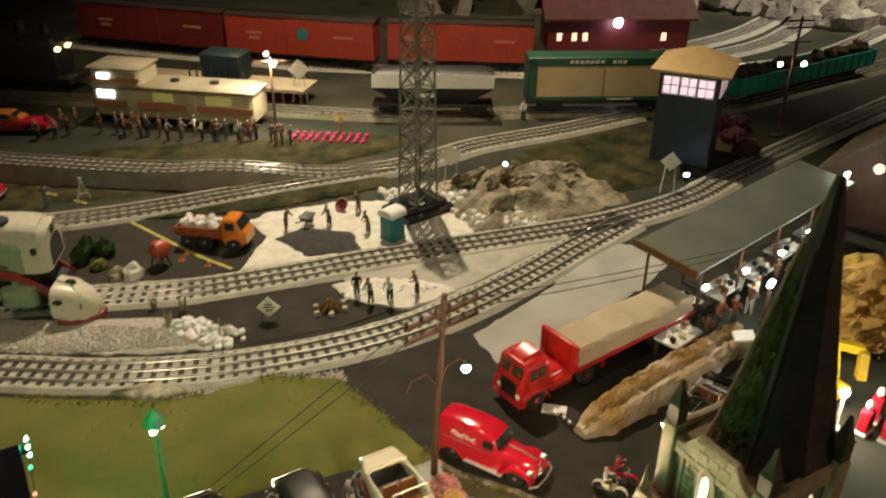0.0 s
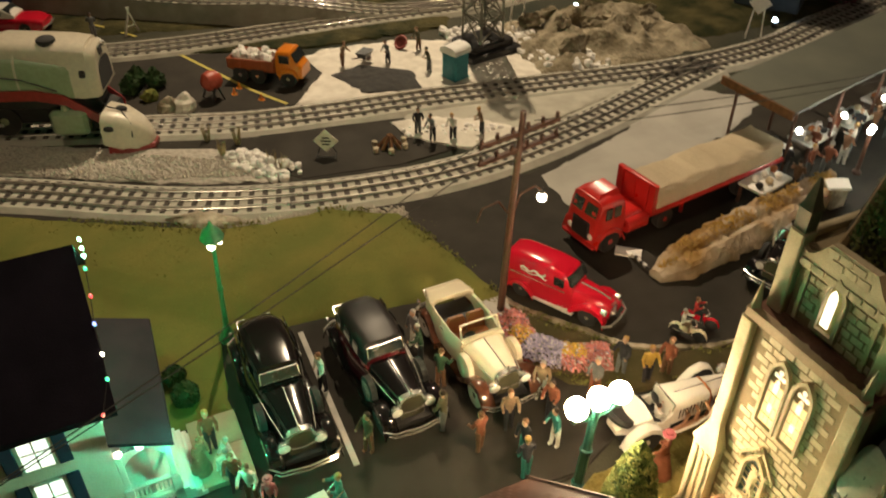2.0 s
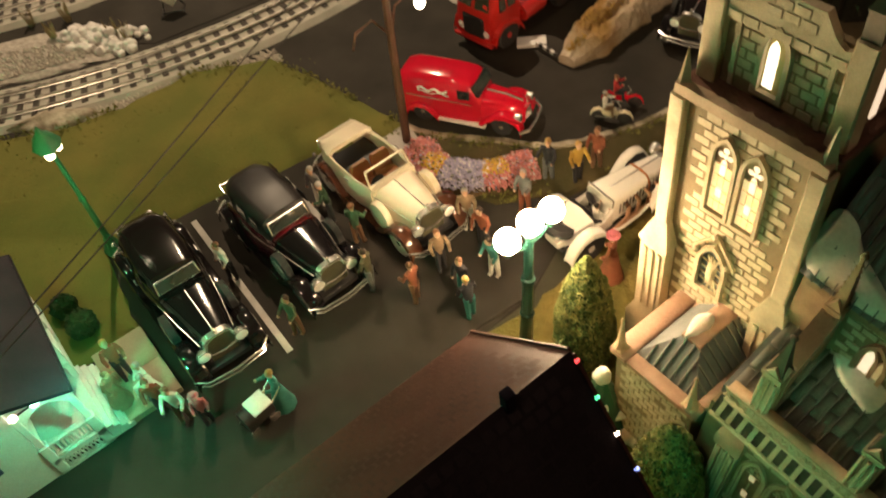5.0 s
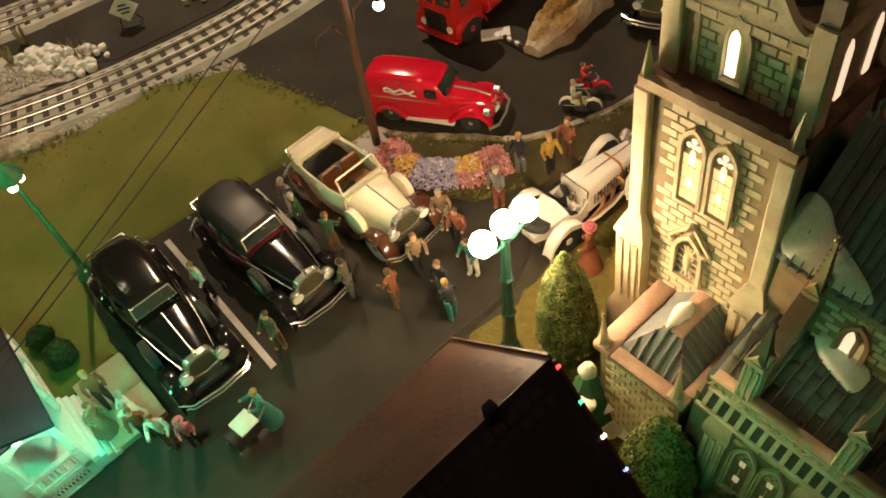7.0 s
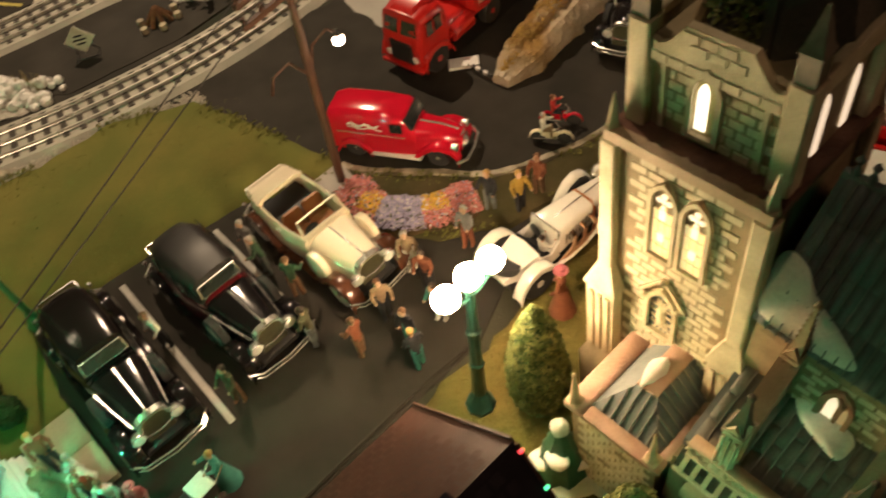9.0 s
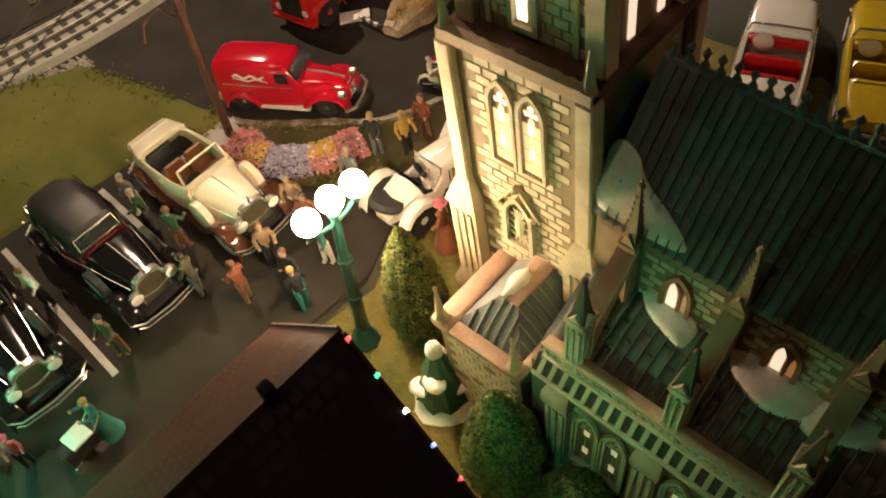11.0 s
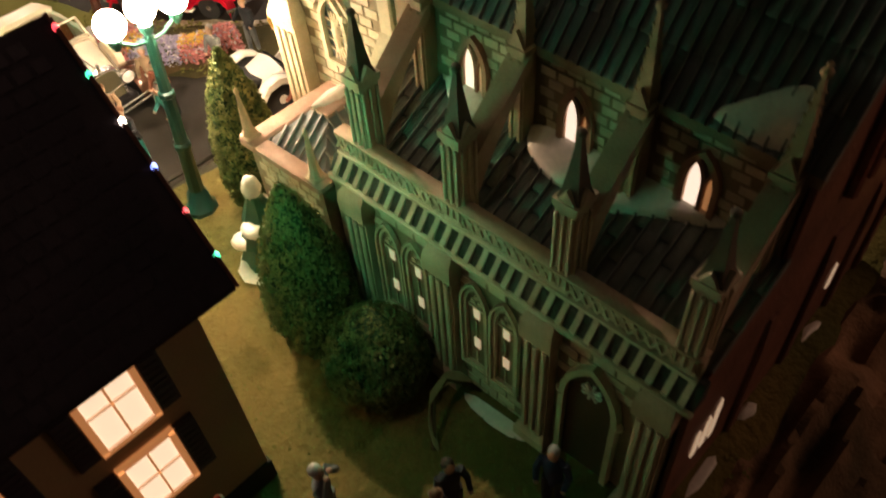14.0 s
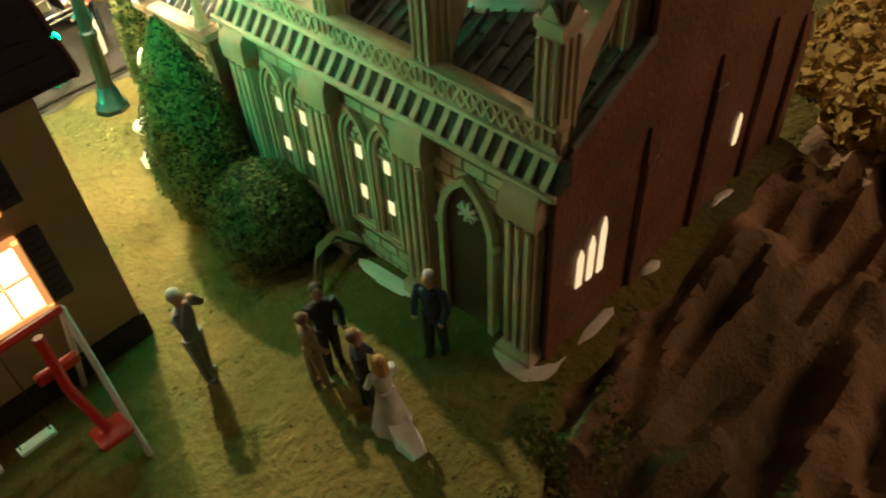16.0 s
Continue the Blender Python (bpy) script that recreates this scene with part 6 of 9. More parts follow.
def figure(x, y, rz, coat, legs, hair=0, h=41, dress=False, hat=None, bend=0.0, arms=(0.3, 0.3), z=0.0, sit=False, group="", what=None):
    k = h / 41.0
    g = G()
    g.M = Matrix.Scale(k, 4)
    hip = 10 if sit else 20
    g.m = 1
    if dress:
        g.turn([(8.5, 0), (7.6, 4), (5.6, 12), (3.6, 22)], 10)
    elif sit:
        for s in (-1, 1):
            g.tube([(0, s * 2, hip), (8, s * 2.3, hip), (8.6, s * 2.3, 1), (10.5, s * 2.3, .6)], [2.2, 1.9, 1.5, 1.2], 6)
    else:
        for s, f in ((-1, 1.6), (1, -1.2)):
            g.tube([(0, s * 2, hip + 1), (f * .6, s * 2.2, 10), (f, s * 2.4, 1.4), (f + 2.4, s * 2.5, .7)], [2.5, 2.0, 1.5, 1.2], 6)
    g.m = 0
    T = Matrix.Scale(k, 4) @ Matrix.Translation((0, 0, hip)) @ Matrix.Rotation(bend, 4, "Y")
    g.M = T
    rings = []
    for zz, rx, ry in ((-2, 2.4, 3.6), (3, 2.3, 3.3), (9, 2.8, 4.4), (12.5, 2.4, 4.6), (14, 1.2, 1.8)):
        rings.append([(rx * math.cos(a * math.pi / 5), ry * math.sin(a * math.pi / 5), zz) for a in range(10)])
    g.loft(rings)
    for s, a in ((-1, arms[0]), (1, arms[1])):
        ex = (4.5 * math.sin(a), s * 6.2, 12.2 - 6 * math.cos(a))
        ha = (ex[0] + 5.5 * math.sin(a * 1.7 + .25), s * 5.4, ex[2] - 5.5 * math.cos(a * 1.7 + .25))
        if a > 1.4:
            ex, ha = (3.6, s * 5.6, 11.0), (4.0, s * 1.5, 17.4)
        g.tube([(0, s * 4.2, 12.6), ex, ha], [1.7, 1.4, 1.1], 6)
        g.m = 2
        g.ball(ha, 1.2, 6, 4)
        g.m = 0
    g.m = 2
    g.tube([(0, 0, 13.5), (.3, 0, 16)], 1.3, 6)
    g.ball((.4, 0, 18), (2.5, 2.3, 3.0), 10, 7)
    g.m = 3
    g.ball((-.3, 0, 19), (2.6, 2.5, 2.5), 9, 6)
    if hat:
        g.turn([(4.6, 19.6), (4.4, 20.2), (2.7, 20.4), (2.4, 22.6), (.3, 23)], 10)
    if dress and hair == 2 and coat == "white":
        g.turn([(3.4, 12), (3, 17), (1, 21.5)], 8)
    if what:
        g.m = 1
        g.M = Matrix.Scale(k, 4)
        g.loft([[(-4, -4, 1), (-4, 4, 1), (-2, 4, 10), (-2, -4, 10)], [(-12, -5.5, .4), (-12, 5.5, .4), (-10, 4.5, 4), (-10, -4.5, 4)], [(-20, -3.5, .1), (-20, 3.5, .1), (-19, 2.5, .7), (-19, -2.5, .7)]])
    words = what or "small painted figurine in %s and %s clothes" % (coat, legs)
    return solo("figurine", g, [CLOTH[coat], CLOTH[legs], SKIN, CLOTH[hat] if hat else HAIR[hair]], at_mm(x, y, z, rz), words, "figurine", group)


PK = "people in the car park"
for row in (
    (124, 379, 200, "olive", "brown", 0), (198, 465, 200, "grey", "white", 3), (114, 450, 190, "white", "black", 1), (195, 446, 150, "green", "slate", 3), (181, 375, 120, "olive", "slate", 0),
    (196, 346, 100, "rust", "brown", 1), (225, 356, 250, "tan", "black", 1), (214, 312, 80, "black", "teal", 2), (222, 328, 200, "black", "teal", 1), (247, 327, 180, "teal", "white", 0),
    (259, 352, 210, "rust", "black", 0), (197, 414, 30, "green", "brown", 1), (38, 373, 240, "white", "olive", 1),
    (31, 387, 250, "rust", "black", 1), (332, 366, 200, "black", "slate", 2), (345, 350, 250, "yellow", "black", 2), (364, 350, 200, "rust", "brown", 1), (262, 372, 230, "tan", "white", 3),
    (300, 356, 200, "grey", "rust", 3)):
    x, y, rz, c, l, hr = row
    figure(x, y, rz, c, l, hr, 40, arms=(.2 + .5 * (x % 3) / 2, .3 + .4 * (y % 3) / 2), z=0, bend=.05 * (x % 4), group=PK)
figure(23, 424, 270, "rust", "black", 2, 40, group=PK, z=5)
figure(12, 409, 300, "tan", "tan", 1, 38, dress=True, bend=.3, group=PK, z=5)
figure(31, 405, 200, "white", "white", 3, 38, sit=True, group=PK, z=5)
figure(35, 396, 160, "white", "slate", 3, 36, sit=True, bend=.4, group=PK, z=5)
figure(48, 362, 250, "pink", "black", 0, 32, hat="pink", group=PK)
figure(300, 274, 120, "rust", "rust", 0, 42, dress=True, hat="pink", group=PK, z=1)
figure(89, 341, 180, "teal", "teal", 2, 38, dress=True, arms=(1.1, 1.1), group=PK)
figure(319, 306, -4, "white", "white", 0, 33, sit=True, arms=(1.1, 1.2), group=PK, z=6)
figure(424, 389, -57, "red", "black", 1, 30, sit=True, arms=(1.2, 1.2), z=6, group="riders")
figure(405, 382, -57, "white", "tan", 3, 30, sit=True, arms=(1.0, 1.0), z=6, group="riders")
for row in ((150, 78.5, 300, "grey", "grey", 3, 43), (209, 22.5, 200, "navy", "black", 3, 40), (173, 44.3, 350, "tan", "tan", 1, 36), (182, 47, 250, "black", "black", 0, 40), (177, 23, 330, "black", "black", 1, 40)):
    x, y, rz, c, l, hr, h = row
    figure(x, y, rz, c, l, hr, h, z=1, group="wedding party by the church", arms=(1.5, 1.55) if x == 150 else (.2, .3))
figure(178, 14, 78, "white", "white", 2, 34, dress=True, z=1, group="wedding party by the church", what="bride figurine in a white dress and veil with a train")

bark = thing("fallen_branch", Matrix(), "dead curved branch with a dry brown leaf on the turf", "branch")
g = G()
g.tube([(196, 72, 1), (201, 76, 7), (208, 82, 15), (217, 83, 16), (226, 79, 7), (229, 76, 1)], [1.2, 1.2, 1.1, 1, .9, .6], 6)
part("stem", g, DIRT, bark)
g = G()
g.loft([[(x - w, y - w * .6, z - w * .5), (x - w * .3, y, z + w * .25), (x + w, y + w * .5, z - w * .4), (x + w * .2, y + .6, z - w * .1 - .5)] for x, y, z, w in ((197, 70, 2, .6), (199, 74, 6, 2.6), (203, 79, 12, 4), (209, 83, 17, 4.4), (216, 84, 18, 3.6), (223, 82, 14, 2), (227, 79, 8, .5))])
part("leaf", g, BROWNTAN, bark, "dry curled brown leaf")

# pram pushed by the woman in the street
pram = thing("pram", at_mm(72, 340, 0, 188) @ Matrix.Scale(1.2, 4), "black doll pram with white cover", "pram")
g = G()
g.arches([(-8, 5, 7, 15, .5), (8, 5.5, 7, 15, .5)], 9)
part("body", g, DARKMETAL, pram)
g = G()
g.box(-8, 3, -5.4, 5.4, 14.4, 16, .4)
part("cover", g, WHITEPAINT, pram, "white cover")
for x in (-6, 6):
    for s in (-1, 1):
        g = G()
        g.turn([(2.4, -.4), (3.2, -.4), (3.2, .4), (2.4, .4)], 12, axis="y", at=(x, s * 5, 3.2))
        part("wheel", g, CHROME, pram)
chrome_tube(pram, "handle", [(-8, -4, 13), (-15, -4, 19), (-15, 4, 19), (-8, 4, 13)], .6)

# ---- car park marks, paving, flower bed ----
for i, (x0, y0, x1, y1) in enumerate(((117.5, 520, 111.5, 371), (191, 510, 186, 389))):
    g = G()
    d = 2.2
    g.poly([(x1 - d, y1), (x1 + d, y1), (x0 + d, y0), (x0 - d, y0)], 0, .5)
    tagged(solo("parking_line", g, LINEPAINT, Matrix(), "dull white painted parking line on asphalt", "road marking", "parking lines"), kind="structure")
walkway = thing("paving", Matrix(), "pale worn paving slabs beside the porch steps", "paving")
for x0, x1, y0, y1 in ((10, 45.5, 393, 424.6), (10, 45.5, 425, 456)):
    g = G()
    g.box(x0, x1, y0, y1, -.5, 5, .5)
    part("slab", g, PAVING, walkway)

PETALS = [mat("petal_%s" % n, c, None, .7, scale=300, bump=0) for n, c in (("rose", (.68, .25, .24)), ("lilac", (.44, .40, .60)), ("yellow", (.78, .50, .07)), ("white", (.76, .73, .70)), ("green", (.08, .12, .04)))]
bed = thing("flower_bed", Matrix(), "long flower bed of rose, lilac and yellow blooms", "flower bed")
rnd = random.Random(8)
BEDLINE = curve([(281, 455), (276, 430), (286, 408), (305, 390), (330, 380)], 1.0)
g = G()
g.loft([[(x - dy * w, y + dx * w, z) for w, z in ((-15, 0), (-13, 6), (0, 9), (13, 6), (15, 0))] for x, y, dx, dy in BEDLINE[::5]])
part("soil", g, DIRT, bed)
gs = [G() for _ in PETALS]
n = len(BEDLINE)
for k in range(8200):
    i = rnd.randrange(n)
    x, y, dx, dy = BEDLINE[i]
    w = rnd.uniform(-14, 14)
    t = i / n
    zone = 0 if t < .2 else (2 if abs(w) < 8 else 0) if t < .34 else 1 if t < .64 else (2 if w > -6 else 0) if t < .8 else 0
    if rnd.random() < .30:
        zone = rnd.choice((0, 1, 3, 4, 0)) if t < .35 or t > .66 else rnd.choice((1, 3, 3, 4, 1))
    hh = 6 + 9 * (1 - (w / 15) ** 2) + rnd.uniform(-2, 3) + 2.5 * noise.noise(Vector((x * .12, y * .12, 3)))
    leafy(gs[zone], [((x - dy * w + rnd.uniform(-1, 1), y + dx * w + rnd.uniform(-1, 1), hh), (0, 0, 1))], 1.3, rnd)
for gg, m, nm in zip(gs, PETALS, ("rose blooms", "lilac blooms", "yellow blooms", "white blooms", "green leaves")):
    tagged(part("bloom", gg, m, bed, nm, smooth=False), kind="stuff")
g = G()
g.poly(rim([(262, 486), (262, 468), (288, 460), (292, 486)], 6, 1, 3), 0, 5)
solo("concrete_base", g, PAD, Matrix(), "pale concrete slab at the telephone pole foot", "slab")

# telephone pole with cross arms, lamp and wires
pole = thing("telephone_pole", at_mm(281, 470, 0), "brown wooden telephone pole with two cross arms", "pole")
g = G()
g.tube([(0, 0, 0), (3, -1, 90), (7, -3, 194)], [3.4, 3.0, 2.4], 8)
part("post", g, POLEWOOD, pole)
for z in (176, 162):
    g = G()
    g.bar((-32, -9, z), (44, 5, z), 3, 3.6)
    arm = part("cross_arm", g, POLEWOOD, pole)
    for k in range(6):
        g = G()
        f = k / 5
        g.turn([(1.5, 0), (1.9, 2), (1.2, 3), (1.6, 4.5), (.4, 5)], 8, at=(-30 + 72 * f, -8.6 + 13 * f, z + 1.8))
        part("insulator", g, POLEWOOD, arm)
g = G()
g.tube([(4, -2, 101), (10, -2, 121), (22, -4, 127), (28, -5, 121)], .9, 6)
g.tube([(4, -2, 100), (-8, 0, 118), (-20, 4, 112), (-24, 5, 100)], .9, 6)
part("bracket", g, POLEWOOD, pole)
g = G()
g.turn([(.8, 124), (2.4, 122), (2.6, 119), (1.6, 118.4)], 10, at=(28, -5, 0))
part("lamp_socket", g, DARKMETAL, pole)
g = G()
g.ball((28, -5, 115.4), 3.8, 12, 8)
part("bulb", g, WARMBULB, pole, "lit warm bulb")
for i, (a, b) in enumerate((((-28, -8, 181), (-700, -330, 175)), ((-14, -5, 168), (-700, -300, 160)), ((20, 2, 181), (800, -80, 190)), ((40, 5, 168), (800, -60, 175)))):
    g = G()
    pts = []
    for k in range(25):
        t = k / 24
        p = Vector((281, 470, 0)) + Vector(a).lerp(Vector(b), t)
        p.z -= 30 * 4 * t * (1 - t) * .5
        pts.append(p)
    g.tube(pts, .42, 5)
    part("wire", g, WIRE, pole, m=at_mm(-281, -470, 0))

# green lantern lamp on the lawn
lantern = thing("street_lamp", at_mm(61, 538, 0) @ Matrix.Scale(1.07, 4) @ Matrix.Rotation(radians(12.5), 4, "X"), "green lamp post with two small bulbs and a hood", "street lamp")
g = G()
# Green paint made lighter to carry the green light on the post
LANTERNLITGREEN = mat("lantern_lit_green", (0.03, 0.24, 0.10), (0.02, 0.16, 0.07), 0.4, scale=90, coat=.2)
g.turn([(7, 0), (7, 3), (5, 6), (3.4, 14), (2.4, 18)], 8)
part("base", g, LANTERNLITGREEN, lantern)
g = G()
g.turn([(2.2, 16), (1.7, 60), (2.3, 61), (2.3, 63), (1.6, 64), (1.4, 108), (.6, 118)], 8)
part("post", g, LANTERNLITGREEN, lantern)
g = G()
g.turn([(8.5, 117), (7, 121), (2.4, 127), (.4, 133)], 8)
part("hood", g, LANTERNLITGREEN, lantern)
for k in range(3):
    g = G()
    a = k * 2.1
    g.ball((4.2 * math.cos(a), 4.2 * math.sin(a), 112 + 2 * (k == 1)), 2.7, 10, 7)
    part("bulb", g, WHITEBULB, lantern)

# ---- mossy rock wall ----
g = G()
line = curve([(432, 452), (500, 463), (560, 472), (620, 480), (690, 492)], 4)
rings = []
for i, (x, y, dx, dy) in enumerate(line):
    t = i / (len(line) - 1)
    grow = min(1, .5 + t * 5)
    w = (12 + 8 * math.sin(math.pi * min(1, .12 + t)) + 4 * t) * grow
    h = (13 + 14 * math.sin(math.pi * min(.55, .12 + .6 * t))) * grow
    ring = []
    for k in range(19):
        a = math.pi * k / 18
        crack = .24 * math.exp(-((k - 6.6) / .9) ** 2) * min(1, t * 4) - .16 * math.exp(-((k - 3) / 2.6) ** 2)
        q = 1 - crack + .16 * noise.noise(Vector((x * .025, k * .5, 2))) + .19 * noise.noise(Vector((x * .09, k * .5, 7))) + .09 * noise.noise(Vector((x * .3, k * 1.4, 4)))
        ring.append((x + dy * w * math.cos(a) * q, y - dx * w * math.cos(a) * q, h * math.sin(a) ** .8 * q))
    rings.append(ring)
g.loft(rings)
wall = thing("rock_wall", Matrix(), "low mossy rock wall beside the road", "wall")
part("rock", g, mat("ochre_rock", (.52, .44, .34), (.30, .17, .05), .9, scale=24, fine=260, bump=1.0), wall, smooth=False)
gm = G()
rnd = random.Random(3)
for k in range(2600):
    i = rnd.randrange(2, len(rings) - 1)
    a = rnd.uniform(.40, .66)
    ring = rings[i]
    p = Vector(ring[int(a * 18)]).lerp(Vector(ring[min(18, int(a * 18) + 1)]), a * 18 % 1)
    if noise.noise(Vector((p.x * .04, p.y * .04, 8))) > -.12:
        leafy(gm, [(p + Vector((rnd.uniform(-3, 3), rnd.uniform(-2, 2), .6)), (0, 0, 1))], 1.6, rnd)
tagged(part("moss", gm, YELLOWMOSS, wall, "ochre moss along the top", smooth=False), kind="stuff")

# ---- white house with porch ----
hb = thing("house", Matrix(), "white house with black roof, blue shutters and porch", "house")
g = G()
g.loft([[(x, 392, 0), (x, 530, 0), (x, 530, 104), (x, 461, 162), (x, 392, 104)] for x in (-330, -36)])
part("wall", g, WHITEPAINT, hb)
for ya in (382, 540):
    g = G()
    g.loft([[(x, ya, 110), (x, 461, 176), (x, 461, 171), (x, ya, 106)] for x in (-345, -25)])
    part("roof", g, ROOFBLACK, hb, "black shingled roof slope")
g = G()
g.box(-120, -98, 452, 470, 160, 196, .6)
part("chimney", g, ROOFBLACK, hb)
for wx in (-74, -128, -182):
    for z0, z1 in ((33, 62), (75, 102)):
        w = thing("window", Matrix(), "", "")
        w.parent = hb
        g = G()
        for x0, x1, a, b in ((wx - 10, wx - 8, z0 - 1, z1 + 1), (wx + 8, wx + 10, z0 - 1, z1 + 1), (wx - 10, wx + 10, z0 - 2, z0), (wx - 10, wx + 10, z1 - 1, z1 + 1), (wx - .5, wx + .5, z0, z1), (wx - 8, wx + 8, (z0 + z1) / 2 - .5, (z0 + z1) / 2 + .5)):
            g.box(x0, x1, 390.4, 392.4, a, b)
        part("window_frame", g, WHITEPAINT, w)
        g = G()
        g.box(wx - 8.2, wx + 8.2, 391.2, 392.2, z0, z1)
        part("pane", g, PALEPANE, w, "bright pale lit pane")
        for sx in (wx - 18, wx + 10.5):
            g = G()
            g.box(sx, sx + 7.5, 390, 392, z0 - 1, z1 + 1, .3)
            part("shutter", g, BLUESHUTTER, w, "blue shutter")
g = G()
g.loft([[(-36, y, 84), (x, y, 68), (x, y, 65.5), (-36, y, 81)] for x, y in ((-1.5, 384), (5, 508))])
part("porch_roof", g, PORCHROOF, hb, "near-black porch roof with bulb light in its purple tint")
for k in range(24):
    g = G()
    g.bar((-35, 388 + k * 5.1, 83.4), (-1.5 + k * .27, 388 + k * 5.1, 67.9), .5, .4)
    part("seam", g, PORCHROOF, hb)
g = G()
g.bar((-1.2, 385, 66), (5.3, 508, 66), 1.6, 3)
part("eave_trim", g, PORCHROOF, hb)
g = G()
g.box(-4.5, -0.3, 438, 508, 27.5, 30.5, .4)
part("side_rail", g, WHITEPAINT, hb, "white porch side rail")
for k in range(16):
    g = G()
    g.box(-3.0, -1.6, 441 + k * 4.2, 442.4 + k * 4.2, 15, 27.5)
    part("baluster", g, WHITEPAINT, hb)
for y in (440, 474, 504):
    g = G()
    g.box(-3.6, -.2, y - 1.7, y + 1.7, 14, 66, .4)
    part("porch_post", g, WHITEPAINT, hb)
g = G()
g.box(-36, -1, 396, 508, 10, 15, .4)
part("porch_floor", g, WHITEPAINT, hb)
# front of the porch: corner posts, arched header, railing, lattice, steps
stoop = thing("porch_stoop", Matrix(), "white porch front with arched header, railing, lattice skirt and steps", "porch")
for x in (-34, -5):
    g = G()
    g.box(x - 3, x + 3, 391, 397, 0, 30, .5)
    g.box(x - 1.8, x + 1.8, 392.2, 395.8, 30, 60, .3)
    g.box(x - 2.8, x + 2.8, 391.4, 396.6, 60, 63, .4)
    part("post", g, WHITEPAINT, stoop)
g = G()
top = [(-32 + 25 * k / 10, 60 - 9 * abs(k / 5 - 1) ** 2.2) for k in range(11)]
g.loft([[(x, 392.6, z) for x, z in top] + [(-7, 392.6, 63), (-32, 392.6, 63)], [(x, 395, z) for x, z in top] + [(-7, 395, 63), (-32, 395, 63)]])
part("header", g, WHITEPAINT, stoop, "white arched header")
g = G()
g.box(-32, -7, 392.2, 396, 26, 28.6, .5)
g.box(-32, -7, 392.6, 395.6, 16, 18, .4)
part("rail", g, WHITEPAINT, stoop)
for k in range(9):
    g = G()
    g.box(-30.4 + k * 2.8, -29.2 + k * 2.8, 393.2, 394.8, 18, 26)
    part("baluster", g, WHITEPAINT, stoop)
g = G()
g.box(-36, -2, 391, 395.5, 11, 16, .5)
g.box(-36, -2, 391, 393.5, 0, 2.4, .3)
for k in range(14):
    g.bar((-36 + k * 2.5, 392, 2), (-33.5 + k * 2.5, 392, 11), .9)
    g.bar((-33.5 + k * 2.5, 392, 2), (-36 + k * 2.5, 392, 11), .9)
part("lattice", g, WHITEPAINT, stoop, "white lattice skirt")
# Dark sheet added for the shade under the porch, behind the lattice
g = G()
g.box(-36, -2, 393.8, 394.6, 2, 11)
part("skirt_backing", g, DARKMETAL, stoop)
for k in range(4):
    g = G()
    g.box(-2 + k * 3.5, 1.8 + k * 3.5, 392, 448, 0, 13.5 - k * 3.2, .3)
    part("step", g, WHITEPAINT, stoop)
string_light([(-24.4 + x, 461 - 79 * f, 176 - 66 * f, m) for x, f, m in ((4, -.02, MINTBULB), (4, .035, MINTBULB), (4, .085, MINTBULB), (3, .16, GREENBULB), (2, .325, REDBULB), (0, .49, BLUEBULB), (0, .67, WHITEBULB), (-1, .815, GREENBULB), (-8, 1.0, REDBULB))], "coloured string lights along the gable edge of the white house")
porchlamp = thing("porch_light", at_mm(-20, 391, 64), "bright green porch lamp between two warm bulbs", "porch light")
for dx, dz, r, m in ((0, 3, 2.6, MINTBULB), (-13, 1, 2.2, WHITEBULB), (15, 1, 2.2, WHITEBULB)):
    g = G()
    g.ball((dx, 0, dz), r, 10, 7)
    part("bulb", g, m, porchlamp)
g = G()
g.tube([(-13, 2, -1), (0, 2.4, 0), (15, 2, -1)], .6, 5)
part("holder", g, DARKMETAL, porchlamp)
bush("porch_bush", 16, 480, [(3, 0), (9, 4), (10, 12), (7, 18), (1, 22)], 900, 1.6, (DARKLEAF, DARKLEAF), "dark shrub beside the porch", 7)
bush("porch_bush", 12, 505, [(3, 0), (8, 4), (9, 10), (6, 15), (1, 18)], 800, 1.6, (DARKLEAF, DARKLEAF), "dark shrub with small blossoms beside the porch", 9)

# ---- swing set by the tan house ----
swing = thing("swing_set", at_mm(0, 0, 1), "red and white garden swing set", "swing set")
g = G()
g.tube([(121, 88, 53), (20, 84, 53)], 1.4, 6)
part("beam", g, REDTRUCK, swing)
for x in (121, 20):
    for y in (66, 110):
        g = G()
        g.tube([(x, 88, 53), (x - 3, y, 0)], 1.1, 6)
        part("leg", g, WHITEPAINT, swing)
for x in (95, 77):
    g = G()
    g.box(x - 6, x + 6, 86, 90, 12, 14, .4)
    st = part("swing_seat", g, WHITEPAINT, swing)
    g = G()
    for s in (-5, 5):
        g.tube([(x + s, 88, 13), (x + s, 88, 52)], .3, 4)
    part("chain", g, WIRE, st)
g = G()
g.box(104, 118, 84, 87, 34, 38, .6)
g.tube([(111, 86, 50), (110, 82, 30), (112, 72, 16)], 1.8, 6)
g.box(107, 118, 66, 76, 13, 16, .6)
part("glider", g, REDTRUCK, swing, "red glider seat")

# crossing gate arm lying by the lorry
gate = thing("gate_arm", Matrix(), "white board with striped pole at the roadside", "barrier")
g = G()
g.loft([[(419, 497, z), (438, 481, z), (446, 490, z), (427, 506, z)] for z in (.6, 3.4)])
part("board", g, WHITEPAINT, gate)
for k in range(6):
    g = G()
    f = k / 6
    g.bar((432 + 0 * f, 487 - 26 * f, 5), (432, 487 - 26 * (f + 1 / 6), 5), 2.4)
    part("pole_segment", g, WHITEPAINT if k % 2 == 0 else DARKMETAL, gate)

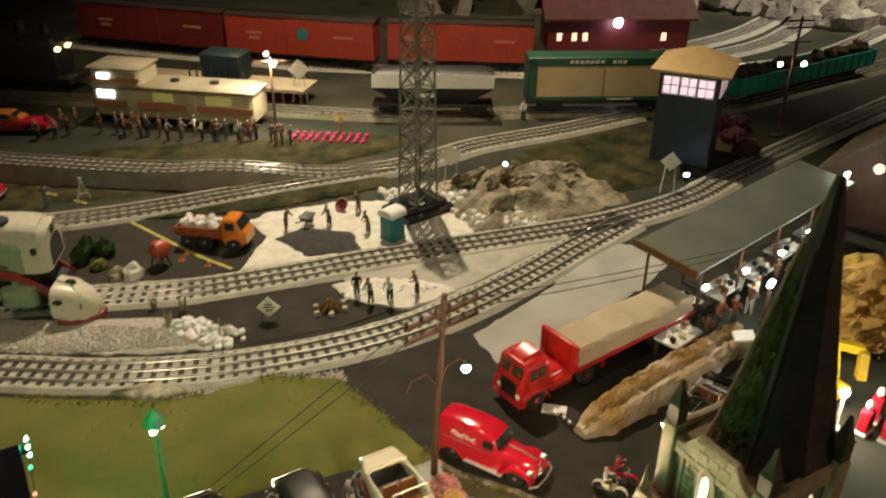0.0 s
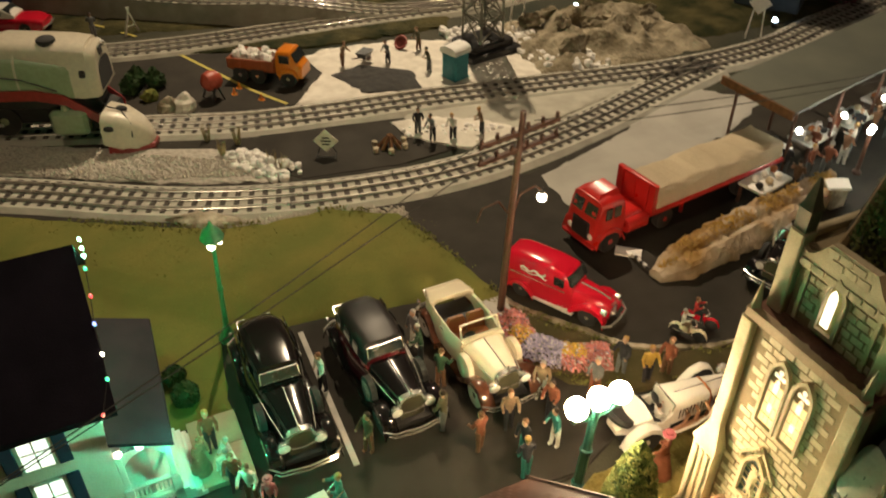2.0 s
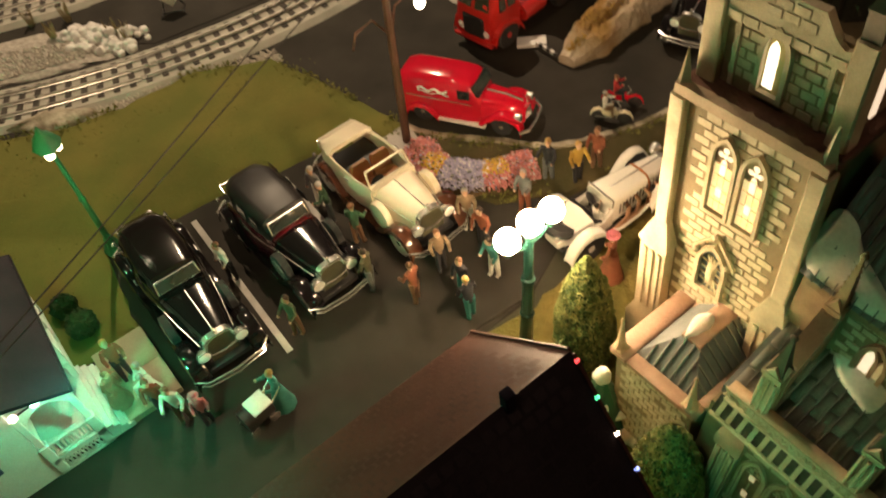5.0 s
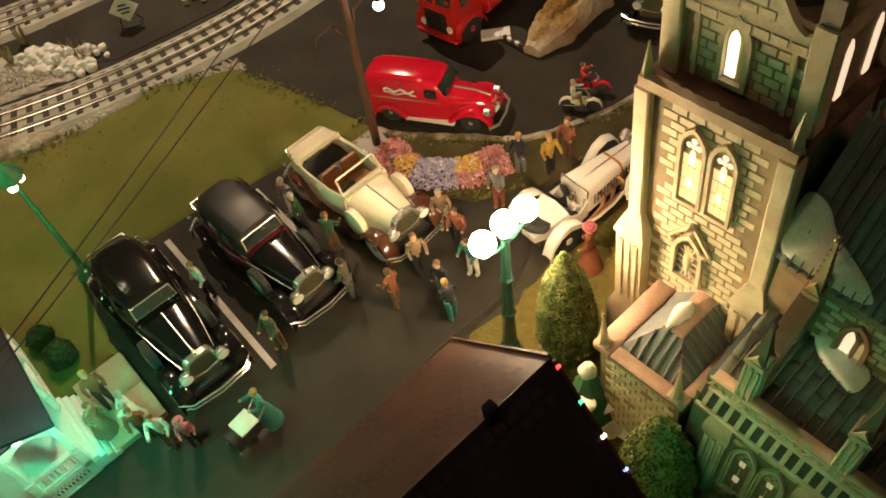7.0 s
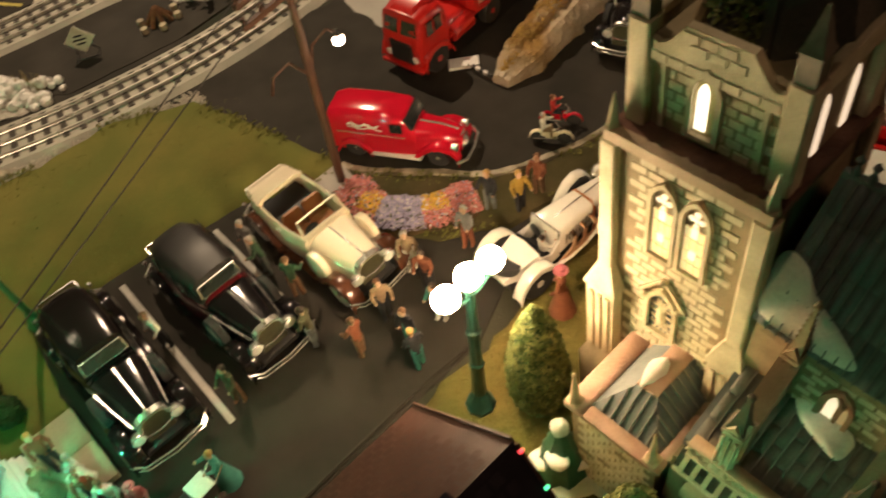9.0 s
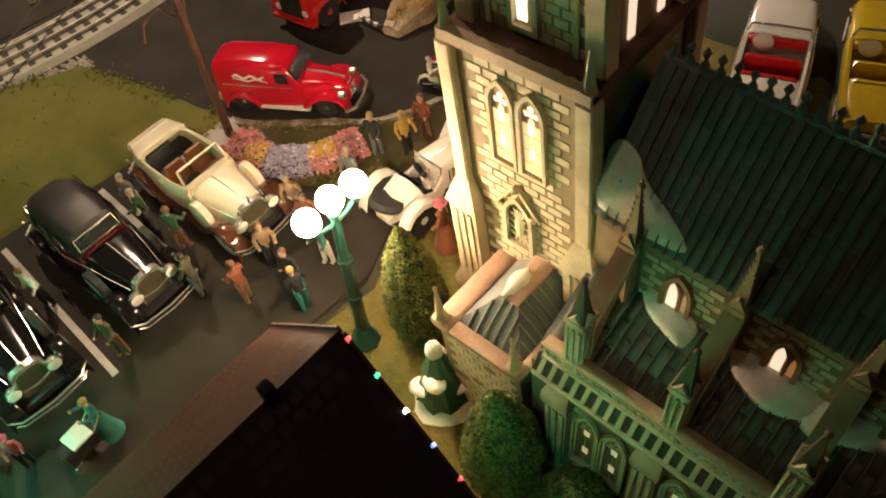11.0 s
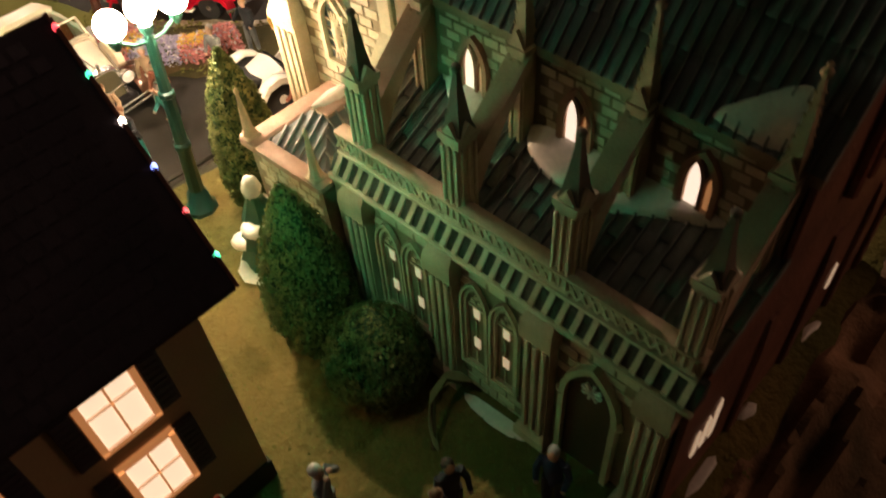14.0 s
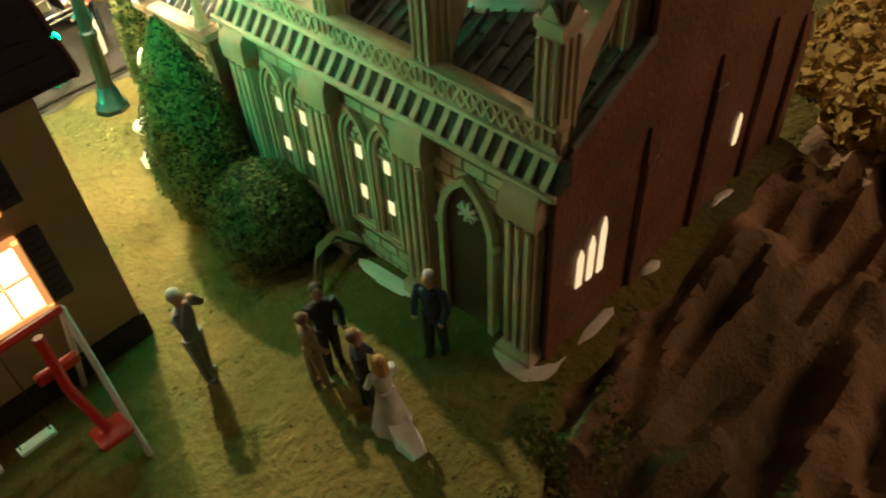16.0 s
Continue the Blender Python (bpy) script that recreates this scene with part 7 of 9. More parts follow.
# ---- works yard between the tracks ----
CRAG = mat("pale_crag", (.36, .31, .22), (.11, .088, .05), .9, scale=32, fine=170, bump=1.0)
def heap(name, pts, z, mats, label, cat, seed, n=None, kind="structure"):
    g = G()
    P = rim(pts, 8, 6, seed)
    cx, cy = sum(p[0] for p in P) / len(P), sum(p[1] for p in P) / len(P)
    rings = []
    for f, zz in ((1, -1), (.96, z * .45), (.82, z * .75), (.5, z), (.15, z * 1.05)):
        rings.append([(cx + (x - cx) * f, cy + (y - cy) * f, zz + (z * .35 * noise.noise(Vector((x * .05 * f, y * .05, seed))) if zz > 0 else 0)) for x, y in P])
    g.loft(rings)
    return tagged(solo(name, g, mats, Matrix(), label, cat), kind=kind)


heap("sand_patch", [(236, 925), (300, 905), (420, 880), (520, 862), (620, 862), (600, 930), (545, 1010), (440, 1060), (330, 1075), (290, 1060), (300, 1000)], 3, SAND, "white sand patch round the lattice tower", "sand", 3)
heap("asphalt_heap", [(305, 985), (325, 915), (400, 890), (415, 950), (350, 1000)], 7, mat("tar_heap", (0.03, 0.03, 0.03), (0.05, 0.047, 0.043), .95, scale=150, fine=600, bump=1.0), "heap of dark asphalt crumbs", "heap", 5, kind="stuff")
heap("sand_heap", [(326, 832), (332, 792), (352, 764), (386, 736), (430, 732), (470, 745), (440, 785), (385, 822)], 4, SAND, "white sand heap beside the campfire", "sand", 6)
heap("grey_rock_edge", [(45, 737), (76, 734), (102, 715), (119, 695), (96, 692), (70, 702)], 7, ROCK, "rough grey rock at the lawn edge", "rock", 14)
heap("ballast_field", [(395, 735), (470, 742), (560, 765), (700, 800), (560, 818), (430, 840), (345, 845)], 2, BED, "pale ballast field between the converging tracks", "ballast", 12)
heap("gravel_strip", [(-420, 1105), (-150, 925), (0, 838), (110, 778), (175, 755), (185, 800), (130, 850), (20, 905), (-130, 985), (-420, 1150)], 3.2, GRAVEL, "strip of pinkish grey gravel between the tracks", "gravel", 8)
heap("grey_pad", [(424, 606), (420, 562), (480, 580), (690, 640), (790, 690), (720, 760), (560, 690), (424, 648)], 1.2, PAD, "pale grey loading apron beside the track", "pavement", 2)
g = G()
g.slab(rim([(148, 805), (195, 752), (300, 735), (372, 742), (420, 760), (340, 838), (176, 868)], 20, 2, 4), -1, .6, 1)
tagged(solo("yard_road", g, ASPHALT, Matrix(), "dark asphalt crossing between the tracks", "road"), kind="structure")
g = G()
g.slab(rim([(-420, 1260), (-420, 1150), (-100, 1030), (60, 965), (180, 925), (240, 925), (300, 1000), (292, 1075), (150, 1140), (40, 1160)], 20, 2, 4), -1, .6, 1)
tagged(solo("yard_road_2", g, ASPHALT, Matrix(), "dark asphalt yard behind the locomotive", "road"), kind="structure")
g = G()
pts = curve([(-60, 1375), (-8, 1350), (46, 1301), (98, 1225)], 8)
g.loft([[(x - dy * 2.2, y + dx * 2.2, .9), (x + dy * 2.2, y - dx * 2.2, .9)] for x, y, dx, dy in pts], cap=False, closed=False)
pts = curve([(138, 1142), (171, 1059), (201, 986), (233, 925)], 8)
g.loft([[(x - dy * 2.4, y + dx * 2.4, 1.2), (x + dy * 2.4, y - dx * 2.4, 1.2)] for x, y, dx, dy in pts], cap=False, closed=False)
tagged(solo("road_line", g, mat("yellow_line", (.5, .42, .08), (.38, .32, .07), .7), Matrix(), "faded yellow painted road line", "road marking"), kind="structure")


def stones(name, x0, y0, x1, y1, count, r, mats, label, seed, height=8):
    rnd = random.Random(seed)
    o = thing(name, Matrix(), label, "stone pile")
    for k in range(count):
        t = rnd.random()
        g = G()
        rr = r * rnd.uniform(.6, 1.2)
        a = rnd.uniform(0, 6.28)
        d = rnd.random() ** .6 * 20
        g.blob((x0 + (x1 - x0) * t + d * math.cos(a), y0 + (y1 - y0) * t + d * math.sin(a), rr * .6 + height * max(0, 1 - d / 16) * rnd.random()), (rr, rr * .9, rr * .85), k + seed * 7, .3, 9, 6)
        part("stone", g, mats, o, smooth=True)
    return o


stones("stone_pile", 142, 822, 180, 770, 120, 5.0, WHITESTONE, "pile of rounded white stones beside the track", 2, 13)
g = G()
rnd = random.Random(11)
for k in range(260):
    a = rnd.random()
    g.blob((525 + 125 * a + rnd.uniform(-30, 30), 1030 - 100 * a + rnd.uniform(-32, 32) - 60 * (a > .6), rnd.uniform(0, 7)), rnd.uniform(2.5, 8), k, .4, 7, 5)
tagged(solo("rubble", g, WHITESTONE, Matrix(), "pale broken rubble round the lattice tower foot", "rubble", smooth=False), kind="stuff")
g = G()
NR = 64
for j in range(NR + 1):
    for i in range(NR + 1):
        u, v = i / NR, j / NR
        x, y = 555 + 300 * u, 845 + 210 * v
        edge = max(0.0, 1 - ((u - .5) / .5) ** 2) * max(0.0, 1 - ((v - .5) / .5) ** 2)
        p = Vector((x * .012, y * .012, 2))
        ridge = 1 - abs(noise.noise(p)) * 2
        z = -3 + edge ** .7 * (14 + 24 * ridge * ridge + 12 * noise.noise(p * 3.1) + 6 * noise.noise(p * 8) + 3 * noise.noise(p * 19))
        g.v.append((x, y, z))
for j in range(NR):
    for i in range(NR):
        a = j * (NR + 1) + i
        g.f.append((a, a + 1, a + NR + 2, a + NR + 1))
        g.mi.append(0)
tagged(solo("rock_outcrop", g, CRAG, Matrix(), "craggy grey-brown rock outcrop beside the track", "rocks"), kind="structure")
# campfire
fire = thing("campfire", at_mm(306, 777, 0), "small campfire of stacked logs and stones", "campfire")
for k in range(7):
    a = k * .9
    g = G()
    g.tube([(13 * math.cos(a), 13 * math.sin(a), 1), (1.5 * math.cos(a), 1.5 * math.sin(a), 15)], 2.2, 6)
    part("log", g, mat("log_wood", (.20, .09, .035), (.13, .06, .025), .8) if k == 0 else bpy.data.materials["log_wood"], fire)
for k in range(6):
    a = k * 1.05 + .3
    g = G()
    g.turn([(3.4, 0), (3.6, 3), (3.4, 6), (.4, 6.2)], 8, at=(20 * math.cos(a), 15 * math.sin(a), 0))
    part("stump", g, PLANK, fire)


def diamond_sign(x, y, rz, h, s, face, label, lines=False):
    o = thing("road_sign", at_mm(x, y, 0, rz), label, "road sign", "diamond road signs")
    g = G()
    g.loft([[(-.6, -s, h), (-.6, 0, h - s), (-.6, s, h), (-.6, 0, h + s)][::-1], [(.6, -s, h), (.6, 0, h - s), (.6, s, h), (.6, 0, h + s)][::-1]])
    pl = part("plate", g, face, o)
    if lines:
        g = G()
        for k, w in ((4, 8), (0, 12), (-4, 8)):
            g.box(-1, -.5, -w / 2, w / 2, h + k - .9, h + k + .9)
        part("lettering", g, DARKMETAL, pl, "dark bars of lettering")
    if lines:
        for y0 in (-s * .75, s * .75):
            g = G()
            g.tube([(-9, y0, .8), (6, y0, .8), (1, y0 * .7, h - s * .6)], .6, 5)
            part("leg", g, DARKMETAL, o)
        g = G()
        g.tube([(-4, -s * .75, 1), (-4, s * .75, 1)], .6, 5)
        part("stretcher", g, DARKMETAL, o)
        return o
    for y0, x1 in ((-s * .45, -7), (s * .45, -7), (-s * .45, 7), (s * .45, 7)):
        g = G()
        g.bar((0, y0, h - s * .5), (x1, y0 * 1.5, 0), 1.2)
        part("leg", g, face, o)
    return o


PALESIGN = mat("pale_sign", (.80, .77, .70), (.72, .69, .62), .6)
diamond_sign(234, 789, 62, 19, 14, mat("sign_beige", (.66, .62, .52), (.6, .55, .45), .6), "beige diamond warning sign on a wire stand", True)
diamond_sign(612, 1020, 60, 58, 17, PALESIGN, "white diamond sign back on splayed legs")
diamond_sign(914, 850, 45, 52, 16, PALESIGN, "white diamond sign back on splayed legs by the dark tower")
diamond_sign(560, 1560, 60, 66, 22, PALESIGN, "white diamond sign by the goods track")
trestle = thing("trestle", at_mm(92, 1245, 0, 30), "white A-frame road barrier", "barrier")
for s in (-1, 1):
    g = G()
    g.bar((s * 12, 0, 0), (-s * 2, 0, 40), 2)
    part("leg", g, PALESIGN, trestle)
g = G()
g.bar((-8, 0, 12), (8, 0, 12), 2)
part("rail", g, PALESIGN, trestle)

loo = thing("portable_toilet", at_mm(456, 912, 0, 20), "teal portable toilet with white domed roof", "toilet")
g = G()
g.box(-13, 13, -13, 13, 0, 38, 2)
g.box(-14.5, 14.5, -14.5, 14.5, 0, 3, .5)
part("cabin", g, mat("teal_plastic", (.02, .20, .24), (.015, .16, .2), .45), loo)
g = G()
g.box(-13.6, -12.6, -9, 9, 3, 36, .4)
part("door", g, bpy.data.materials["teal_plastic"], loo)
g = G()
g.arches([(-15, 14.5, 37, 47, .7), (15, 14.5, 37, 47, .7)], 11)
part("roof", g, WHITEPAINT, loo)

tower2 = thing("lattice_tower", at_mm(528, 972, 0, 12), "tall grey steel lattice tower on a dark base", "tower")
g = G()
g.box(-44, 44, -34, 34, 0, 12, 2)
g.box(-36, 36, -26, 26, 12, 22, 2)
part("base", g, DARKMETAL, tower2)
STEEL = mat("grey_steel", (.22, .21, .17), (.16, .155, .12), .5, .3, scale=60)
for sx in (-1, 1):
    for sy in (-1, 1):
        g = G()
        g.bar((sx * 20, sy * 20, 20), (sx * 15, sy * 15, 330), 3.2)
        part("leg", g, STEEL, tower2)
n = 9
for k in range(n):
    z0, z1 = 22 + k * 34, 22 + (k + 1) * 34
    w0, w1 = 20 - 5 * k / n, 20 - 5 * (k + 1) / n
    for a in range(4):
        R = Matrix.Rotation(a * math.pi / 2, 4, "Z")
        g = G()
        g.M = R
        g.bar((-w0, w0, z0), (w1, w1, z1), 1.8)
        g.bar((w0, w0, z0), (-w1, w1, z1), 1.8)
        g.bar((-w1, w1, z1), (w1, w1, z1), 1.8)
        part("brace", g, STEEL, tower2)
WK = "workers in the yard"
for x, y, rz, c, l, hr in ((332, 1006, 300, "tan", "brown", 1), (390, 985, 200, "grey", "black", 0), (431, 940, 180, "olive", "slate", 0), (447, 1010, 200, "olive", "brown", 1), (347, 790, 250, "black", "slate", 0), (356, 768, 200, "grey", "black", 0),
                           (378, 760, 220, "white", "black", 2), (414, 757, 160, "tan", "black", 2), (40, 1250, 90, "slate", "grey", 0)):
    figure(x, y, rz, c, l, hr, 38, bend=.25, arms=(.6, .8), group=WK)
barrow = thing("wheelbarrow", at_mm(362, 1000, 0, 40), "small dark metal wheelbarrow on the sand", "wheelbarrow")
g = G()
g.loft([[(-8, -5, 12), (8, -5, 12), (8, 5, 12), (-8, 5, 12)], [(-12, -8, 20), (12, -8, 20), (12, 8, 20), (-12, 8, 20)]])
part("tray", g, DARKMETAL, barrow)
g = G()
g.turn([(3, -1), (4.5, -1), (4.5, 1), (3, 1)], 10, axis="y", at=(12, 0, 4.5))
part("wheel", g, TYRE, barrow)
g = G()
for s in (-1, 1):
    g.bar((12, s * 3, 6), (-22, s * 7, 16), 1.2)
part("handle", g, POLEWOOD, barrow)
g = G()
g.turn([(7, 0), (9, 2), (11, 0), (9, -2), (7, 0)], 14, axis="x")
solo("rubber_ring", g, mat("ring_red", (.30, .06, .05), (.2, .04, .03), .6), at_mm(426, 1025, 12, 30, 0, 40), "dull red coiled ring on the sand", "ring")
mixer = thing("cement_mixer", at_mm(152, 985, 0, 20), "red drum cement mixer on a stand", "mixer")
g = G()
g.turn([(4, -13), (11, -8), (13, 0), (11, 8), (6, 13)], 14, axis="x", at=(0, 0, 24))
part("drum", g, mat("mixer_red", (.42, .07, .04), (.34, .05, .03), .4), mixer)
g = G()
for s in (-1, 1):
    g.bar((-8, s * 12, 0), (0, s * 9, 24), 2)
    g.bar((8, s * 12, 0), (0, s * 9, 24), 2)
part("stand", g, DARKMETAL, mixer)
for x, y in ((178, 985), (188, 1000), (205, 955)):
    g = G()
    g.turn([(4.4, 0), (4.4, .8), (2.6, .9), (.6, 9)], 8)
    solo("traffic_cone", g, ORANGETRUCK, at_mm(x, y, 0), "small orange traffic cone", "cone", "traffic cones")

for k, (x, y) in enumerate(((72, 1062), (92, 1046), (60, 1040))):
    bush("yard_weed", x, y, [(3, 0), (11, 4), (12, 12), (8, 20), (1, 28)], 260, 3.2, (DARKLEAF, DARKLEAF), "dark green weed growing beside the track", 80 + k)
for x, y, r, h, m, lab, sd in ((96, 972, 13, 12, ROCK, "brown mossy boulder by the track", 31), (113, 962, 12, 15, SAND, "crumpled white cover lying by the track", 32), (78, 1012, 10, 9, TUFT, "clump of dry moss by the track", 33)):
    g = G()
    g.blob((0, 0, h * .5), (r, r * .8, h), sd, .5, 16, 11)
    solo("yard_debris", g, m, at_mm(x, y, 0), lab, "debris", "debris by the track", smooth=False)
# ---- streamlined steam engine ----
loco = thing("steam_locomotive", at_mm(-124, 1006, 8, -21), "pale green and white streamlined steam locomotive with red band", "locomotive")
LOCOGREEN = mat("loco_green", (.30, .38, .24), (.26, .33, .2), .35, coat=.4)
LOCOCREAM = mat("loco_cream", (.62, .56, .44), (.55, .5, .4), .35, coat=.4)
LOCORED = mat("loco_red", (.30, .02, .02), (.24, .015, .015), .35, coat=.4)
g = G()
g.arches([(-420, 36, 62, 104, .55), (88, 36, 58, 102, .55), (140, 34.5, 52, 92, .55)], 15)
part("boiler", g, LOCOGREEN, loco)
for x in (-60, 20, 84):
    g = G()
    g.arches([(x, 36.6, 62, 104.8, .55), (x + 2, 36.6, 62, 104.8, .55)], 15)
    part("boiler_band", g, LOCOCREAM, loco)
g = G()
g.arches([(42, 20, 98, 104, .6), (54, 25, 94, 109, .6), (70, 28, 90, 113, .6), (140, 28, 84, 109, .6), (158, 27, 80, 106, .6)], 15)
part("casing", g, LOCOCREAM, loco)
g = G()
g.arches([(138, 34, 52, 96, .6), (150, 32, 50, 102, .6), (164, 29, 50, 104, .6), (168, 27, 52, 101, .6)], 15)
front = part("front_casing", g, LOCOCREAM, loco)
g = G()
g.arches([(167.5, 22, 55, 86, .6), (168.6, 22, 55, 86, .6)], 13)
part("front_recess", g, TYRE, front, "dark open front")
g = G()
g.box(158, 169.4, -8, 4, 89, 99, 1)
g.box(150, 156, -33, -28, 74, 82, 1)
part("opening", g, TYRE, front, "dark square opening")
g = G()
g.ball((169, 8, 98), (3, 4, 4), 10, 6)
part("headlight", g, CHROME, front)
for x in (118, 20):
    g = G()
    g.turn([(10, 103), (10, 112), (8, 113.5), (.4, 113.6)], 12, at=(x, -12, 0))
    part("dome", g, TYRE, loco, "black round vent on the casing")
g = G()
g.arches([(172, 27, 6, 40, .5), (190, 26, 1, 37, .55), (206, 20, -3, 28, .6), (216, 12, -4, 17, .6), (220, 5, -3, 8, .6)], 15)
nose = part("nose", g, LOCOCREAM, loco, m=at_mm(-2, -13, -1, -6))
g = G()
g.arches([(176, 28, -6, 5, .5), (196, 26, -7, 1, .5), (212, 17, -7, 0, .5), (222, 8, -7, -1, .5)], 13)
part("pilot", g, LOCORED, loco, m=at_mm(-2, -13, 1, -6))
for x, y, z, r in ((180, -23, 25, 7), (188, 2, 37, 7), (203, -17, 10, 4.5)):
    g = G()
    g.ball((x, y, z), (r, r * .7, r * .55), 10, 6)
    part("opening", g, TYRE, nose, "dark opening")
g = G()
g.tube([(168, -4, 52), (176, -3, 42), (190, -4, 39), (202, -14, 27), (204, -22, 14)], .8, 5)
part("grab_rail", g, DARKMETAL, nose)
# Black solid put where the open gap behind the nose is in shade
g = G()
g.arches([(110, 31, 20, 60, .6), (172, 24, 4, 30, .6)], 11)
part("smokebox", g, TYRE, loco, "black solid for the shaded open gap behind the nose")
for s in (-1, 1):
    g = G()
    g.loft([[(x, s * (y + 2), z - 6), (x, s * (y + 2), z + 6), (x, s * y, z + 6), (x, s * y, z - 6)] for x, y, z in ((-420, 37, 62), (100, 37, 58), (130, 36, 51), (172, 29, 14))])
    part("running_band", g, LOCORED, loco, "dark red running band")
    chrome_tube(loco, "handrail", [(-420, s * 37, 84), (40, s * 37, 84), (90, s * 37, 76), (124, s * 36.4, 62)], .8, DARKMETAL)
    g = G()
    g.box(108, 148, s * 32 - 9, s * 32 + 9, 8, 38, 4)
    g.turn([(5, 38), (4, 46), (.4, 47)], 10, at=(126, s * 33, 0))
    part("cylinder", g, LOCOGREEN, loco)
    for x in (-190, -130, -70, -10, 50):
        g = G()
        g.turn([(15, -2), (18, -2), (18, 2), (15, 2)], 18, axis="y", at=(x, s * 17, 18))
        w = part("driving_wheel", g, DARKMETAL, loco)
        g = G()
        g.turn([(14, -1), (5, 1.5 * s), (4, 3 * s), (.3, 3.2 * s)], 12, axis="y", at=(x, s * 17, 18))
        part("hub", g, LOCOGREEN, w)
    g = G()
    g.bar((-190, s * 22, 16), (50, s * 22, 16), 3, 4)
    part("coupling_rod", g, CHROME, loco)
g = G()
g.box(-420, 160, -16, 16, 14, 40, 1)
g.box(-420, 128, -30, 30, 38, 60, 1)
part("frame", g, DARKMETAL, loco)


# ---- saloon with white roof, red pickup, trailer home, market ----
def plain_car(m, body, roof, label, L=110.0):
    o = thing("car", m, label, "car", "cars in the yard")
    g = G()
    h = L / 2
    g.arches([(-h, 18, 8, 22, .4), (-h * .9, 21, 7, 26, .35), (h * .8, 21, 7, 25, .35), (h, 18, 8, 20, .4)], 13)
    part("body", g, body, o)
    g = G()
    g.arches([(-h * .55, 16, 24, 30, .4), (-h * .42, 17, 24, 39, .4), (h * .15, 17, 24, 39, .4), (h * .4, 16.5, 24, 28, .4)], 13)
    part("cabin", g, roof, o)
    for s in (-1, 1):
        g = G()
        g.box(-h * .4, h * .12, s * 16.9 - .5, s * 16.9 + .5, 28, 36, .4)
        part("side_window", g, CARGLASS, o)
        for x in (-h * .6, h * .6):
            wheel(o, x, s * 18, 9.5, 6)
    g = G()
    g.loft([[(h * .18, -15, 29), (h * .18, 15, 29), (h * .1, 14, 37), (h * .1, -14, 37)], [(h * .36, -15, 29), (h * .36, 15, 29), (h * .2, 14, 37.5), (h * .2, -14, 37.5)]])
    part("windscreen", g, CARGLASS, o)
    chrome_tube(o, "bumper", [(h, -19, 11), (h + 3, 0, 11), (h, 19, 11)], 1.4)
    return o


plain_car(at_mm(-75, 1335, 0, -25), REDCAR, WHITECAR, "red saloon car with cream white roof", 130)
plain_car(at_mm(20, 1640, 0, -30), REDCAR, ORANGETRUCK, "red car with orange roof beside the trailer", 150)
plain_car(at_mm(-120, 1450, 0, -20), mat("blue_paint", (.02, .04, .14), (.02, .03, .1), .3), DARKMETAL, "dark blue car in the yard", 130)

trailer = thing("trailer_home", at_mm(318, 1552, 0, -39), "cream trailer home with orange stripes and lit windows", "trailer")
TROOF = mat("trailer_roof", (.40, .34, .24), (.31, .26, .18), .7, scale=20)
TCREAM = mat("trailer_cream", (.66, .57, .36), (.58, .5, .32), .5)
TORANGE = mat("trailer_orange", (.60, .24, .13), (.52, .20, .11), .5)
g = G()
g.box(-160, 160, -40, 40, 12, 72, 5)
body = part("body", g, TCREAM, trailer)
g = G()
g.box(-160, -60, -38, 38, 70, 104, 6)
part("upper_deck", g, TCREAM, trailer)
g = G()
g.box(-161, 161, -41, -39.5, 32, 44, .3)
g.box(-161, -60, -39.4, -38.4, 80, 88, .3)
part("stripe", g, TORANGE, trailer)
g = G()
g.box(-162, 166, -42, 42, 71, 75, 1.5)
part("roof", g, TROOF, trailer)
g = G()
g.box(-164, -56, -41, 41, 103, 107, 1.5)
part("upper_roof", g, TROOF, trailer)
for x in (-10, 70):
    g = G()
    g.turn([(9, 75), (9, 79), (5, 80)], 12, at=(x, 5, 0))
    part("roof_vent", g, DARKMETAL, trailer)
for x, z, w, h, m in ((-130, 50, 34, 14, COOLBULB), (-130, 86, 24, 10, COOLBULB), (-15, 48, 40, 16, CARGLASS), (95, 46, 50, 18, CARGLASS)):
    g = G()
    g.box(x - w / 2, x + w / 2, -42, -41, z, z + h, .3)
    part("window", g, glow("trailer_light", (.9, .95, 1), 4) if m is COOLBULB else mat("amber_window", (.45, .36, .1), (.35, .3, .08), .3, emit=.25), trailer)
for x in (-80, 40):
    g = G()
    g.box(x - 10, x + 10, -42, -40, 14, 64, .6)
    part("door", g, TCREAM, trailer)
for x in (-110, -90, 60, 84):
    wheel(trailer, x, -34, 11, 7)
TP = "crowd before the trailer home"
rnd = random.Random(21)
for k in range(24):
    t = k / 23
    figure(170 + 290 * t + rnd.uniform(-8, 8), 1545 - 215 * t + rnd.uniform(-18, 14), rnd.uniform(0, 360), rnd.choice(("tan", "grey", "white", "brown", "olive", "rust", "slate")), rnd.choice(("black", "brown", "slate", "tan")), k % 4, 40, arms=(.3, .6), group=TP)
for k in range(7):
    figure(90 + rnd.uniform(-35, 50), 1600 + rnd.uniform(-50, 40), rnd.uniform(0, 360), rnd.choice(("red", "tan", "pink", "rust")), "black", k % 4, 38, group=TP)
figure(560, 1345, 200, "yellow", "yellow", 2, 42, group=TP)
figure(905, 1245, 200, "white", "black", 0, 42, group=TP)
fb = thing("flower_rows", Matrix(), "rows of bright pink flowers", "flower bed")
for k in range(30):
    g = G()
    a, b = k % 10, k // 10
    g.blob((462 + a * 12 + b * 10, 1340 - a * 8 + b * 14, 5), (5, 4.5, 4), k, .4, 7, 5)
    part("flower", g, mat("pink_bloom", (.60, .05, .18), (.5, .03, .12), .7) if k == 0 else bpy.data.materials["pink_bloom"], fb)


